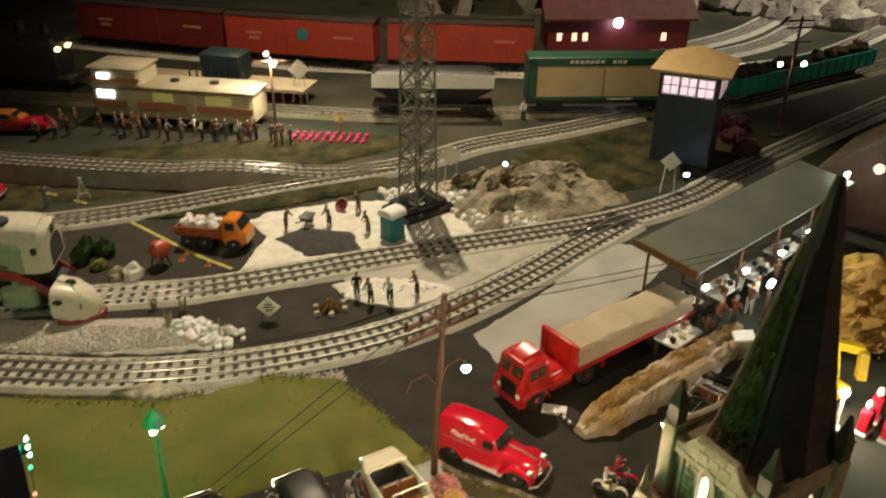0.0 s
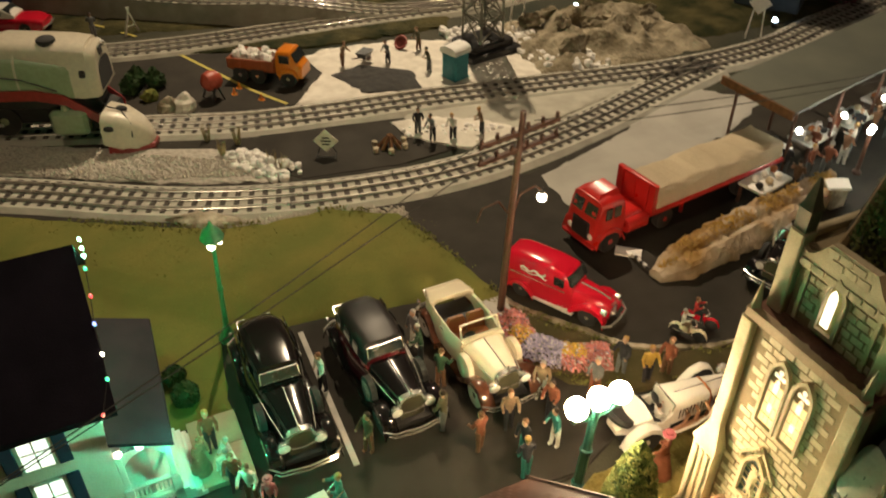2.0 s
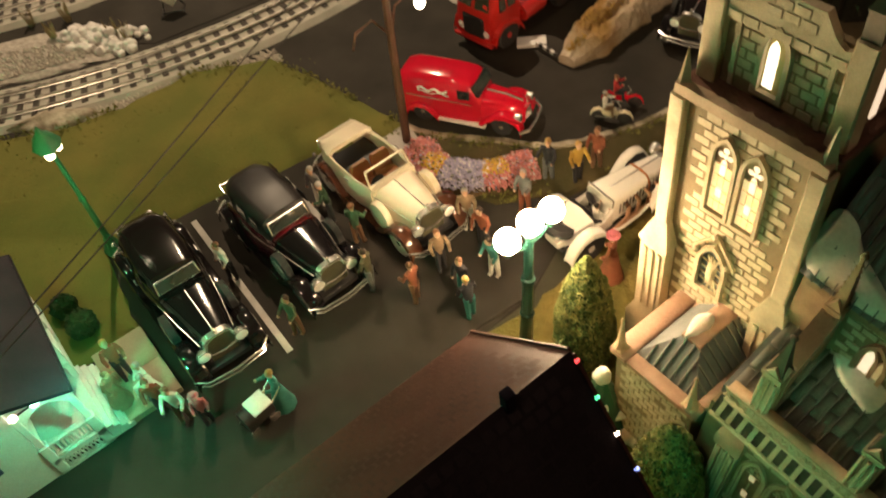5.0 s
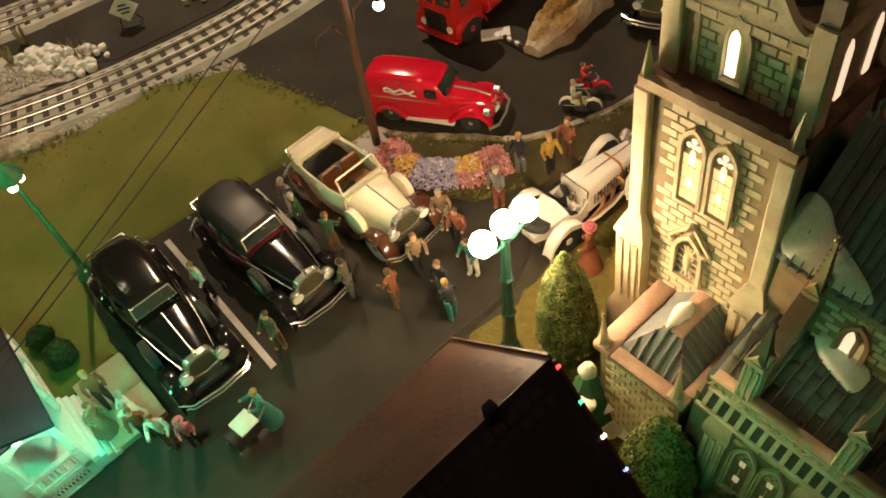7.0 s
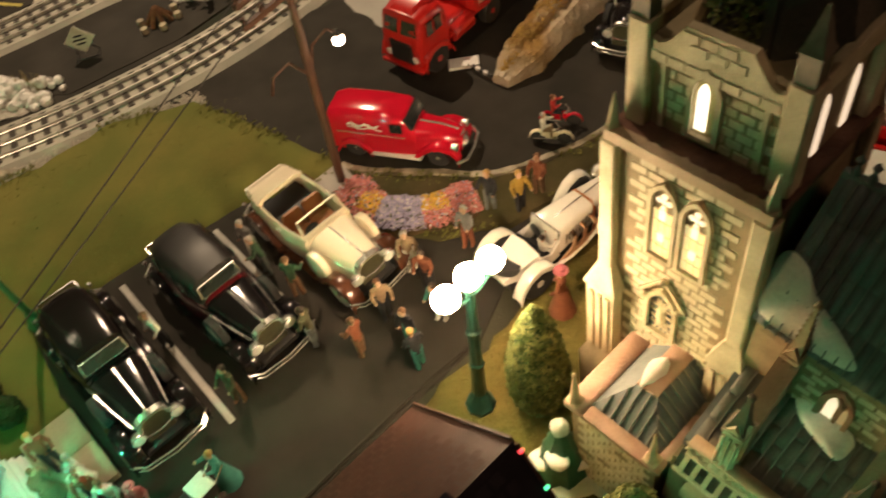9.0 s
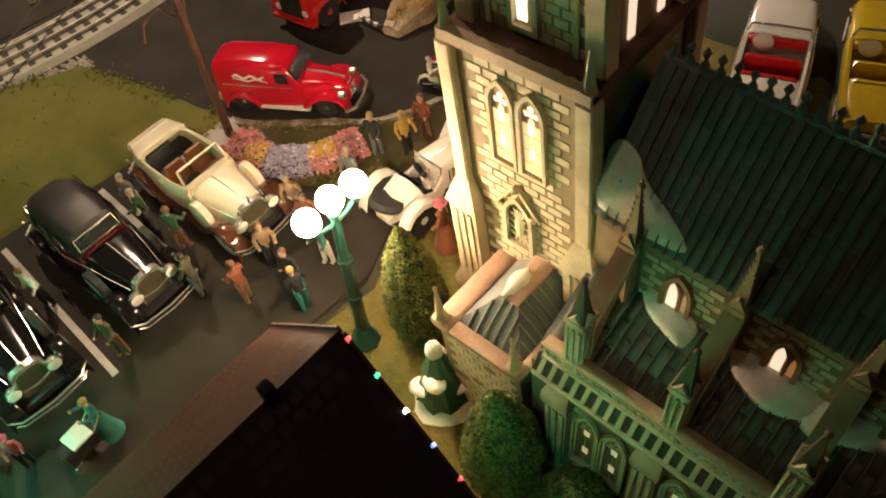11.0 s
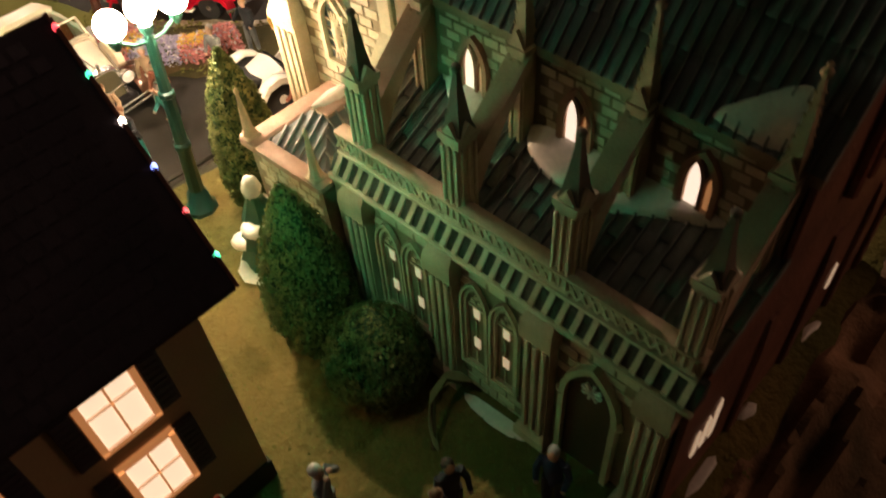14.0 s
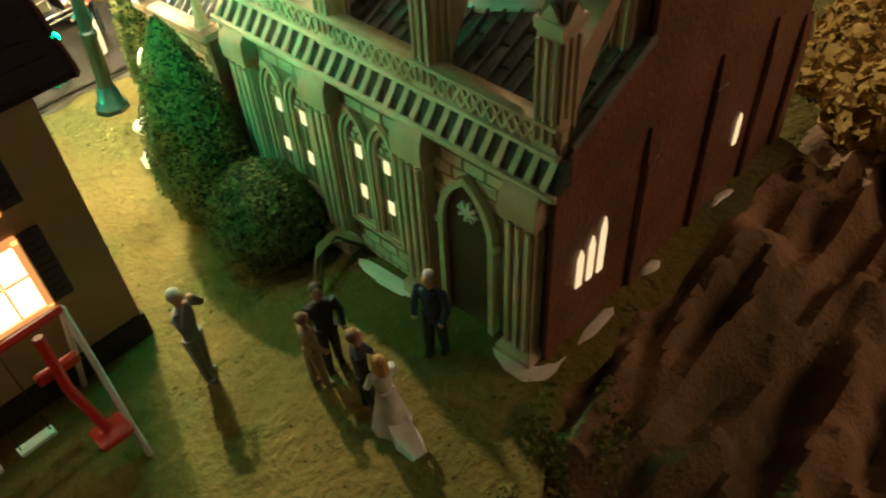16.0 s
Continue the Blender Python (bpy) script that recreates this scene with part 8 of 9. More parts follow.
WAGONROOF = mat("wagon_roof", (.035, .02, .016), (.022, .014, .011), .7, scale=30)


def wagon(m, kind, label, L=250.0, body=None, h=105):
    o = thing("goods_wagon", m, label, "railway wagon", "goods wagons")
    hl = L / 2
    g = G()
    g.box(-hl, hl, -24, 24, 22, 28, 1)
    part("underframe", g, DARKMETAL, o)
    for x in (-hl * .68, hl * .68):
        g = G()
        g.box(x - 26, x + 26, -20, 20, 12, 22, 2)
        tr = part("bogie", g, DARKMETAL, o)
        for dx in (-15, 15):
            for s in (-1, 1):
                g = G()
                g.turn([(3, -2), (9, -2), (9, 2), (3, 2)], 12, axis="y", at=(x + dx, s * 17, 18))
                part("wheel", g, DARKMETAL, tr)
    if kind == "box":
        g = G()
        g.box(-hl, hl, -28, 28, 28, h - 6)
        part("body", g, body, o)
        g = G()
        g.loft([[(x, -29.5, h - 7), (x, 29.5, h - 7), (x, 29.5, h - 5), (x, 12, h), (x, -12, h), (x, -29.5, h - 5)] for x in (-hl - 2, hl + 2)])
        part("roof", g, WAGONROOF, o, "dark brown wagon roof")
        g = G()
        g.box(-28, 28, -30, -28, 30, h - 9, .5)
        part("sliding_door", g, body, o)
        g = G()
        for k in range(15):
            x = -hl + 8 + k * (L - 16) / 14
            g.box(x - .8, x + .8, -29, -28, 30, h - 8)
        part("side_rib", g, body, o)
        g = G()
        g.box(-hl, hl, -6, 6, h, h + 3, .5)
        part("roof_walk", g, DARKMETAL, o)
        for x, z, w in ((-hl * .6, 72, 40), (-hl * .6, 60, 28), (hl * .6, 72, 46)):
            g = G()
            g.box(x - w / 2, x + w / 2, -29, -28.2, z, z + 6)
            part("lettering", g, TORANGE, o, "plain bar of lettering")
    elif kind == "hopper":
        g = G()
        g.loft([[(-hl * .5, -18, 26), (hl * .5, -18, 26), (hl * .5, 18, 26), (-hl * .5, 18, 26)], [(-hl, -28, 60), (hl, -28, 60), (hl, 28, 60), (-hl, 28, 60)], [(-hl, -28, 88), (hl, -28, 88), (hl, 28, 88), (-hl, 28, 88)]])
        part("body", g, DARKMETAL, o)
        g = G()
        g.box(-hl, hl, -29, -28, 62, 88, .4)
        part("side_panel", g, PALESIGN, o, "pale upper side")
        g = G()
        g.box(-30, 4, -29.4, -28.4, 44, 52)
        part("lettering", g, PALESIGN, o, "white bar of lettering")
        g = G()
        g.loft([[(-hl + 4, -25, 88), (hl - 4, -25, 88), (hl - 4, 25, 88), (-hl + 4, 25, 88)], [(-hl + 20, -12, 96), (hl - 20, -12, 96), (hl - 20, 12, 96), (-hl + 20, 12, 96)]])
        part("coal", g, DARKMETAL, o, "heaped dark coal")
    elif kind == "lumber":
        GR = mat("wagon_green", (.02, .09, .05), (.015, .07, .04), .45)
        g = G()
        g.box(-hl, hl, -28, 28, 28, 36, 1)
        g.box(-hl, hl, -28, 28, 98, 114, 1)
        g.box(-hl, -hl + 16, -28, 28, 30, 112, 1)
        g.box(hl - 16, hl, -28, 28, 30, 112, 1)
        part("frame", g, GR, o)
        for k in range(2):
            g = G()
            x0 = -hl + 17 + k * (L - 34) / 2
            g.box(x0 + 1, x0 + (L - 34) / 2 - 1, -26.5, 26, 36, 98, 1)
            part("wrapped_timber", g, mat("pale_lumber", (.68, .52, .28), (.60, .45, .24), .7, scale=30), o, "pale wrapped lumber")
        g = G()
        for k in range(10):
            g.box(-70 + k * 10 + (14 if k > 6 else 0), -63 + k * 10 + (14 if k > 6 else 0), -28.8, -28, 103, 109)
        g.box(10, 60, -28.8, -28, 30.5, 34)
        part("lettering", g, PALESIGN, o, "pale bars of lettering")
    else:
        GR = mat("gondola_green", (.03, .34, .24), (.02, .27, .19), .45)
        g = G()
        for s in (-1, 1):
            g.box(-hl, hl, s * 28 - 1.2, s * 28 + 1.2, 26, 62, .5)
        for x in (-hl, hl):
            g.box(x - 1.2, x + 1.2, -28, 28, 26, 62, .5)
        g.box(-hl, hl, -28, 28, 26, 30)
        part("body", g, GR, o)
        g = G()
        for k in range(17):
            x = -hl + k * L / 16
            g.box(x - 1.5, x + 1.5, -30.5, -29, 26, 62, .3)
        part("side_rib", g, GR, o)
        g = G()
        rnd = random.Random(6)
        for k in range(60):
            g.blob((rnd.uniform(-hl + 12, hl - 12), rnd.uniform(-18, 18), 56 + rnd.uniform(0, 10)), rnd.uniform(8, 14), k, .4, 7, 5)
        tagged(part("scrap_load", g, DIRT, o, "dark heaped scrap load", smooth=False), kind="stuff")
    return o


wagon(at_mm(757, 1346, 4, -29), "hopper", "black and pale hopper wagon full of coal", 235)
wagon(at_mm(1068, 1218, 4, -26), "lumber", "green lumber wagon with pale wrapped timber", 300)
wagon(at_mm(1556, 1134, 4, 4), "gondola", "green open gondola wagon with dark load", 470)
BOXRED = mat("boxcar_orange_red", (.44, .055, .028), (.34, .044, .024), .5)
BOXDARK = mat("boxcar_dark_red", (.18, .02, .02), (.14, .015, .015), .5)
T6 = [(-200, 2740), (150, 2340), (386, 2080), (530, 1935), (660, 1806), (800, 1705), (975, 1590), (1150, 1478), (1400, 1360), (1800, 1300), (2300, 1420)]
roadbed("roadbed_6", T6, 36, "grey roadbed under the boxcar track")
track(T6, "three-rail track under the boxcars", step=14)
wagon(at_mm(662, 1806, 4, -42), "box", "orange-red boxcar with a round teal emblem", 360, BOXRED, 118)
wagon(at_mm(966, 1596, 4, -33), "box", "orange-red boxcar with bars of lettering", 330, BOXRED, 118)
# Dark red paint also stands for the light falling off at this end
wagon(at_mm(386, 2082, 4, -46), "box", "dark red wooden boxcar on the back track, partly darkened for falling light", 400, BOXDARK, 118)
g = G()
g.turn([(.2, 0), (13, 0), (13, 1.2), (.2, 1.2)], 20, axis="y")
solo("round_emblem", g, mat("teal_emblem", (.03, .25, .30), (.02, .2, .24), .5), at_mm(650, 1775, 82, -42), "round teal emblem on the boxcar side", "emblem")

flat = thing("loading_platform", at_mm(440, 1680, 0, -42), "beige timber loading platform with dark tank", "platform")
g = G()
g.box(-190, 190, -40, 40, 24, 32, 1)
part("deck", g, TARP, flat)
for k in range(10):
    g = G()
    g.box(-180 + k * 40, -175 + k * 40, -38, -33, 0, 24)
    part("leg", g, POLEWOOD, flat)
g = G()
for k in range(9):
    g.box(-60 + k * 16, -57 + k * 16, -42, -39, 24, 62, .4)
part("fence", g, DARKMETAL, flat)
g = G()
g.box(-40, 50, -30, 30, 34, 92, 4)
part("tank", g, mat("dark_teal_tank", (.02, .035, .04), (.015, .03, .035), .5), flat)

wt = thing("signal_tower", at_mm(1050, 957, 0, 36) @ Matrix.Diagonal((.95, .95, .97, 1)), "dark square signal tower with lit windows and tan roof", "tower")
g = G()
g.box(-52, 52, -52, 52, 0, 165, 1.5)
part("wall", g, mat("tower_navy", (.02, .028, .035), (.016, .022, .028), .6), wt)
g = G()
g.loft([[(-68, -68, 166), (68, -68, 166), (68, 68, 166), (-68, 68, 166)], [(-68, -68, 170), (68, -68, 170), (68, 68, 170), (-68, 68, 170)], [(-6, -6, 200), (6, -6, 200), (6, 6, 200), (-6, 6, 200)]])
part("roof", g, mat("tan_roof", (.60, .42, .18), (.50, .34, .14), .6, scale=25), wt)
TWG = glow("tower_window", (1.0, .66, .72), .75)
for rot in (0, 90):
    for k in range(3):
        g = G()
        g.M = Matrix.Rotation(radians(-rot), 4, "Z")
        g.box(-44 + k * 30, -18 + k * 30, -53.2, -52, 128, 158, .4)
        pane = part("window", g, TWG, wt)
        g = G()
        g.M = Matrix.Rotation(radians(-rot), 4, "Z")
        for q in (-31, -44.6, -17.4):
            g.box(q - .9 + k * 30, q + .9 + k * 30, -54.4, -53, 127, 159)
        for z in (127, 143, 158):
            g.box(-45 + k * 30, -17 + k * 30, -54.4, -53, z - .9, z + .9)
        part("mullion", g, WHITEPAINT, pane)
g = G()
g.M = Matrix.Rotation(radians(90), 4, "Z")
g.blob((10, -54, 60), (13, 3, 20), 3, .5)
part("red_mark", g, mat("mark_red", (.45, .02, .05), (.35, .02, .04), .6), wt)
for x, y in ((735, 1050), (976, 872)):
    o = thing("ground_spotlight", at_mm(x, y, 0), "small black ground spotlight shining cool white", "spotlight", "ground spotlights")
    g = G()
    g.turn([(4, 0), (4, 5), (6, 8)], 8)
    part("housing", g, DARKMETAL, o)
    g = G()
    g.ball((0, 0, 9), 4.2, 10, 6)
    part("bulb", g, COOLBULB, o)
for x, y, h in ((1284, 950, 185), (462, 1431, 135)):
    o = thing("street_lamp", at_mm(x, y, 0), "slim pole street lamp with two bulbs", "street lamp", "pole lamps")
    g = G()
    g.tube([(0, 0, 0), (0, 0, h)], 2.2, 6)
    g.bar((-26, 10, h - 8), (26, -10, h - 8), 2)
    g.box(-12, 12, -8, 8, 0, 4, .5)
    part("pole", g, POLEWOOD, o)
    for s in (-1, 1):
        g = G()
        g.ball((s * (22 if h > 150 else 4), -s * 8, h - (48 if h > 150 else 4 + 8 * s)), 4.5, 10, 6)
        part("bulb", g, WARMBULB, o)
# purple shrubs by the signal tower and dark low growth
for x, y, s in ((1180, 960, 1), (1240, 1010, 2), (1150, 905, 3), (1200, 1040, 2)):
    bush("shrub", x, y, [(8, 0), (22, 6), (24, 16), (16, 26), (2, 32)], 700, 3.2, ((mat("plum_leaf", (.16, .03, .05), (.08, .03, .03), .9) if s == 1 else bpy.data.materials["plum_leaf"]) if s < 4 else DARKLEAF, DARKLEAF), "low dark plum shrub" if s < 4 else "low dark green shrub", s + 30)

# ---- market shelter with lit stalls ----
STALLBULB = glow("stall_bulb", (.95, 1.0, .82), 60)
shelter = thing("market_shelter", at_mm(822, 606, 0, 12.5), "long grey-green roof over lit market stalls", "shelter")
g = G()
g.loft([[(-192, -40, 84), (196, -40, 84), (196, 44, 92), (-192, 44, 92)], [(-192, -40, 87), (196, -40, 87), (196, 44, 95), (-192, 44, 95)]])
part("roof", g, mat("shelter_roof", (.13, .14, .11), (.10, .11, .09), .6, scale=15), shelter)
for k in range(5):
    for y, h in ((-34, 85), (38, 92)):
        g = G()
        g.tube([(-172 + k * 88, y, 0), (-172 + k * 88, y, h)], 1.8, 6)
        part("post", g, POLEWOOD, shelter)
g = G()
g.loft([[(-196, -42, 81), (-193, -42, 81), (-193, -42, 90), (-196, -42, 90)], [(-196, 46, 89), (-193, 46, 89), (-193, 46, 98), (-196, 46, 98)]])
part("fascia", g, bpy.data.materials["log_wood"], shelter)
for k, (x, y) in enumerate(((-165, -10), (-95, -20), (-20, -25), (60, -20), (140, -20), (-222, -46))):
    st = thing("market_stall", at_mm(822, 606, 0, 12.5) @ at_mm(x, y, 0), "white market stall table with goods", "stall", "market stalls")
    g = G()
    g.box(-26, 26, -15, 15, 20, 24, .8)
    part("top", g, WHITEPAINT, st)
    for sx in (-23, 23):
        for sy in (-12, 12):
            g = G()
            g.box(sx - 1.5, sx + 1.5, sy - 1.5, sy + 1.5, 0, 20)
            part("leg", g, POLEWOOD, st)
    for j in range(6):
        g = G()
        g.blob((-20 + j * 8, (-6, 5)[j % 2], 27), (4, 4, 4), j + k * 6, .4, 7, 5)
        part("ware", g, (WHITESTONE, TARP, WHITESTONE, PALESIGN, LEATHER, DARKMETAL)[(j + k) % 6], st)
    if k > 4:
        continue
    g = G()
    g.ball((0, -28, 58), 3.4, 10, 6)
    part("bulb", g, STALLBULB, st)
rnd = random.Random(31)
for k in range(16):
    p = at_mm(822, 606, 0, 12.5) @ Vector(((-190 + k * 20) * U, rnd.uniform(-62, -22) * U, 0))
    figure(p.x / U, p.y / U, rnd.uniform(0, 360), rnd.choice(("black", "rust", "white", "brown", "grey", "red")), rnd.choice(("black", "white", "slate")), k % 4, 44, arms=(.4, .9), group="visitors at the market stalls")
COTTAGEROOF = mat("dull_cottage_roof", (.12, .085, .05), (.07, .052, .033), .8, scale=25, fine=300, bump=.5)
cottage = thing("cottage", at_mm(1150, 640, 0, 20), "brown cottage with dull roof and round lit gable window", "house")
g = G()
g.loft([[(x, -70, 0), (x, 70, 0), (x, 70, 80), (x, 0, 140), (x, -70, 80)] for x in (-80, 90)])
part("wall", g, POLEWOOD, cottage)
for s in (-1, 1):
    g = G()
    g.loft([[(x, s * 84, 72), (x, 0, 148), (x, 0, 142), (x, s * 84, 66)] for x in (-96, 100)])
    part("roof", g, COTTAGEROOF, cottage)
g = G()
g.turn([(.3, -82), (7.5, -82), (7.5, -80), (.3, -80)], 16, axis="x", at=(0, 0, 96))
part("window", g, HOUSEGLOW, cottage)
kiosk = thing("kiosk", Matrix(), "small stone hut with a flat white roof at the wall end", "kiosk")
g = G()
g.box(664, 684, 466, 482, 0, 24, .6)
part("wall", g, ROCK, kiosk)
g = G()
g.loft([[(657, 470, z), (678, 460, z), (690, 476, z), (668, 487, z)] for z in (24.4, 27)])
part("roof", g, WHITEPAINT, kiosk, "flat white roof")

# ---- beyond the church: autumn trees, buses, red and yellow cars ----
YELLOWPAINT = mat("yellow_paint", (.70, .50, .03), (.62, .43, .02), .3, coat=.5)
dig = thing("digger", Matrix(), "yellow toy digger with bent boom beyond the church", "digger")
g = G()
for y in (360, 378):
    g.box(668, 708, y - 5, y + 5, 0, 11, 4)
part("crawler", g, DARKMETAL, dig)
g = G()
g.box(672, 704, 358, 382, 12, 24, 2)
part("house", g, YELLOWPAINT, dig)
g = G()
g.box(676, 692, 368, 381, 24, 40, 1.5)
part("cab", g, CARGLASS, dig)
g = G()
g.bar((700, 376, 22), (722, 398, 46), 8)
part("boom", g, YELLOWPAINT, dig)
g = G()
g.bar((720, 399, 46), (746, 382, 40), 9)
part("arm", g, YELLOWPAINT, dig)
g = G()
g.loft([[(742, 384, 42), (750, 380, 40), (740, 370, 16), (730, 374, 18)], [(736, 376, 42), (744, 371, 40), (734, 362, 16), (724, 366, 18)]])
part("bucket", g, YELLOWPAINT, dig)
FP = "red fuel pumps beyond the church"
for k, (x, y, r) in enumerate(((679, 322, 10), (690, 304, 15), (706, 330, 20))):
    o = thing("fuel_pump", at_mm(x, y, 0, r), "red fuel pump with white globe and white base", "fuel pump", FP)
    g = G()
    g.box(-8, 8, -6, 6, 0, 4, .5)
    part("base", g, WHITEPAINT, o)
    g = G()
    g.box(-7, 7, -5, 5, 4, 30, 1.5)
    part("body", g, REDCAR, o)
    g = G()
    g.ball((0, 0, 35), (5, 4, 5), 10, 7)
    part("globe", g, WHITEPAINT, o)
    g = G()
    g.tube([(7, 0, 24), (11, -3, 16), (8, -4, 8)], .7, 5)
    part("hose", g, TYRE, o)
for x, y, h, lab in ((661, 340, 44, "short white post lamp by the fuel pumps"), (748, 508, 54, "slim post lamp before the market stalls"), (897, 553, 60, "slim post lamp by the market shelter"), (1014, 620, 96, "slim lamp at the end of the market shelter")):
    o = thing("street_lamp", at_mm(x, y, 0), lab, "street lamp", "post lamps by the market")
    g = G()
    g.turn([(5, 0), (5, 3), (2.4, 5), (2, h - 4)], 8)
    part("post", g, PALESIGN if h < 50 else POLEWOOD, o)
    g = G()
    for q in ((0,) if h < 50 else (-4, 4)):
        g.ball((q, q * .5, h), 4.4 if h < 50 else 3.4, 10, 7)
    part("bulb", g, STALLBULB, o)
oc = thing("golden_rock", Matrix(), "golden layered rock outcrop with ochre scrub", "rock")
rk = random.Random(12)
for k in range(15):
    t = k / 14
    g = G()
    g.blob((806 + 150 * t + rk.uniform(-16, 16), 415 + 85 * t + rk.uniform(-28, 28), rk.uniform(2, 22)), (rk.uniform(24, 36), rk.uniform(18, 28), rk.uniform(12, 26)), k + 90, .8, 14, 9)
    part("boulder", g, YELLOWMOSS, oc, smooth=False)
g = G()
for k in range(1500):
    t = rk.random()
    leafy(g, [((806 + 150 * t + rk.uniform(-36, 36), 415 + 85 * t + rk.uniform(-34, 34), rk.uniform(2, 30)), (0, 0, 1))], 3.0, rk)
tagged(part("scrub", g, YELLOWMOSS, oc, "dry golden scrub", smooth=False), kind="stuff")
pole = thing("telegraph_pole", at_mm(1417, 1050, 0), "brown telegraph pole with two crossarms", "telegraph pole")
g = G()
g.tube([(0, 0, 0), (0, 0, 190)], 3, 6)
part("pole", g, POLEWOOD, pole)
for z in (168, 182):
    g = G()
    g.bar((-26, 10, z), (26, -10, z), 3.4)
    part("crossarm", g, POLEWOOD, pole)
for k, (x, y, z) in enumerate(((1010, 470, 0), (640, 30, -10), (690, 70, -10))):
    bush("autumn_tree", x, y, [(10, 0), (40, 20), (46, 46), (34, 74), (6, 95)], 2600, 4.0, (YELLOWMOSS, DIRT), "golden autumn foam foliage", 50 + k)


def convertible(m, paint, seat, label):
    o = thing("convertible_car", m, label, "car", "open cars beyond the church")
    g = G()
    out = []
    for x, hw, z in ((-60, 19, 22), (-54, 22, 25), (-34, 23, 26), (-4, 23, 25), (10, 23, 26)):
        out.append([(x, -hw, 9), (x, -hw - .6, z - 5), (x, -hw + 1.4, z), (x, -hw + 3.4, z - .6), (x, -hw + 3.6, 12), (x, hw - 3.6, 12), (x, hw - 3.4, z - .6), (x, hw - 1.4, z), (x, hw + .6, z - 5), (x, hw, 9)])
    g.loft(out)
    part("body", g, paint, o)
    g = G()
    g.arches([(8, 22.6, 9, 27, .3), (34, 22, 9, 26.4, .3), (56, 20.5, 9, 24, .32), (62, 18, 10, 20, .4)], 15)
    part("bonnet", g, paint, o)
    g = G()
    g.arches([(-34, 22.6, 10, 27, .3), (-52, 21.5, 10, 25.5, .3), (-62, 18, 11, 20, .4)], 15)
    part("boot", g, paint, o)
    for x0 in (-14, -32):
        g = G()
        g.box(x0 + 1, x0 + 12, -18.5, 18.5, 12, 18.5, 1.5)
        g.loft([[(x0 - 2, -18.5, 13), (x0 + 2, -18.5, 13), (x0 + 2, 18.5, 13), (x0 - 2, 18.5, 13)], [(x0 - 4, -18, 26), (x0 - .6, -18, 26), (x0 - .6, 18, 26), (x0 - 4, 18, 26)], [(x0 - 3.6, -16, 28), (x0 - 1.4, -16, 28), (x0 - 1.4, 16, 28), (x0 - 3.6, 16, 28)]])
        part("seat", g, seat, o)
    g = G()
    g.box(4, 9, -19, 19, 20, 26.4, 1)
    part("dashboard", g, seat, o)
    g = G()
    g.turn([(6.2, 0), (7, .5), (6.2, 1)], 18, axis="x", at=(1.5, 9, 25))
    g.bar((2, 2.5, 25), (2, 15.5, 25), .8)
    part("steering_wheel", g, WHITEPAINT, o)
    chrome_tube(o, "windscreen_frame", [(10, -20.5, 27), (5, -18.5, 37), (4.4, 0, 38), (5, 18.5, 37), (10, 20.5, 27)], .9)
    g = G()
    g.loft([[(9.6, -19.6, 27.4), (9.6, 19.6, 27.4), (4.6, 17.8, 36.8), (4.6, -17.8, 36.8)], [(9.9, -19.6, 27.4), (9.9, 19.6, 27.4), (4.9, 17.8, 36.8), (4.9, -17.8, 36.8)]])
    part("windscreen", g, glass("open_car_glass"), o)
    for s in (-1, 1):
        for x in (-38, 40):
            wheel(o, x, s * 20, 9.5, 6, TYRE, CHROME, True)
        chrome_tube(o, "side_strip", [(-58, s * 23, 17), (0, s * 23.9, 17), (58, s * 21, 17)], .6)
        g = G()
        g.turn([(3.4, -2), (3.8, .4), (3.2, 1.2), (.3, 1.8)], 12, axis="x", at=(61, s * 14, 18))
        part("headlight", g, CHROME, o)
    for x, k in ((65, 1), (-65, -1)):
        chrome_tube(o, "bumper", [(x - 6 * k, -23, 11), (x, -16, 11), (x + k, 0, 11), (x, 16, 11), (x - 6 * k, 23, 11)], 1.6)
    return o


convertible(at_mm(546, 192, 0, 19), WHITECAR, REDTRUCK, "white open convertible with orange-red interior beyond the church")
convertible(at_mm(576, 133, 0, 21), YELLOWPAINT, YELLOWPAINT, "yellow open convertible with white steering wheel beyond the church")

# ---- far scenery: red station, pale mountains, black engine ----
station = thing("red_station", at_mm(1446, 1632, 0, -26), "red timber station with lit windows", "station")
g = G()
g.loft([[(x, -60, 0), (x, 60, 0), (x, 60, 90), (x, 0, 130), (x, -60, 90)] for x in (-180, 180)])
part("wall", g, BOXDARK, station)
for s in (-1, 1):
    g = G()
    g.loft([[(x, s * 78, 84), (x, 0, 138), (x, 0, 132), (x, s * 78, 78)] for x in (-195, 195)])
    part("roof", g, mat("station_roof", (.10, .022, .02), (.07, .016, .015), .7, scale=30), station) if s < 0 else part("roof", g, bpy.data.materials["station_roof"], station)
for x0 in (-158, -120, -92, 110):
    g = G()
    g.box(x0, x0 + 13, -62, -60, 26, 46, .5)
    part("window", g, HOUSEGLOW, station)
g = G()
g.ball((-10, -82, 76), 11, 10, 7)
part("lamp", g, COOLBULB, station, "bright white lamp")
g = G()
mts = random.Random(77)
for k in range(26):
    g.blob((2120 + k * 24 + mts.uniform(-40, 40), 1460 + mts.uniform(0, 330), mts.uniform(-10, 20)), (mts.uniform(50, 110), mts.uniform(40, 90), mts.uniform(30, 90)), k + 60, .7, 14, 9)
for k in range(46):
    x = 1300 + k * 45 + mts.uniform(-60, 60)
    y = 2300 + mts.uniform(-250, 250) - 8 * k
    g.blob((x, y, mts.uniform(0, 140)), (mts.uniform(90, 190), mts.uniform(70, 140), mts.uniform(90, 240)), k, .7, 16, 11)
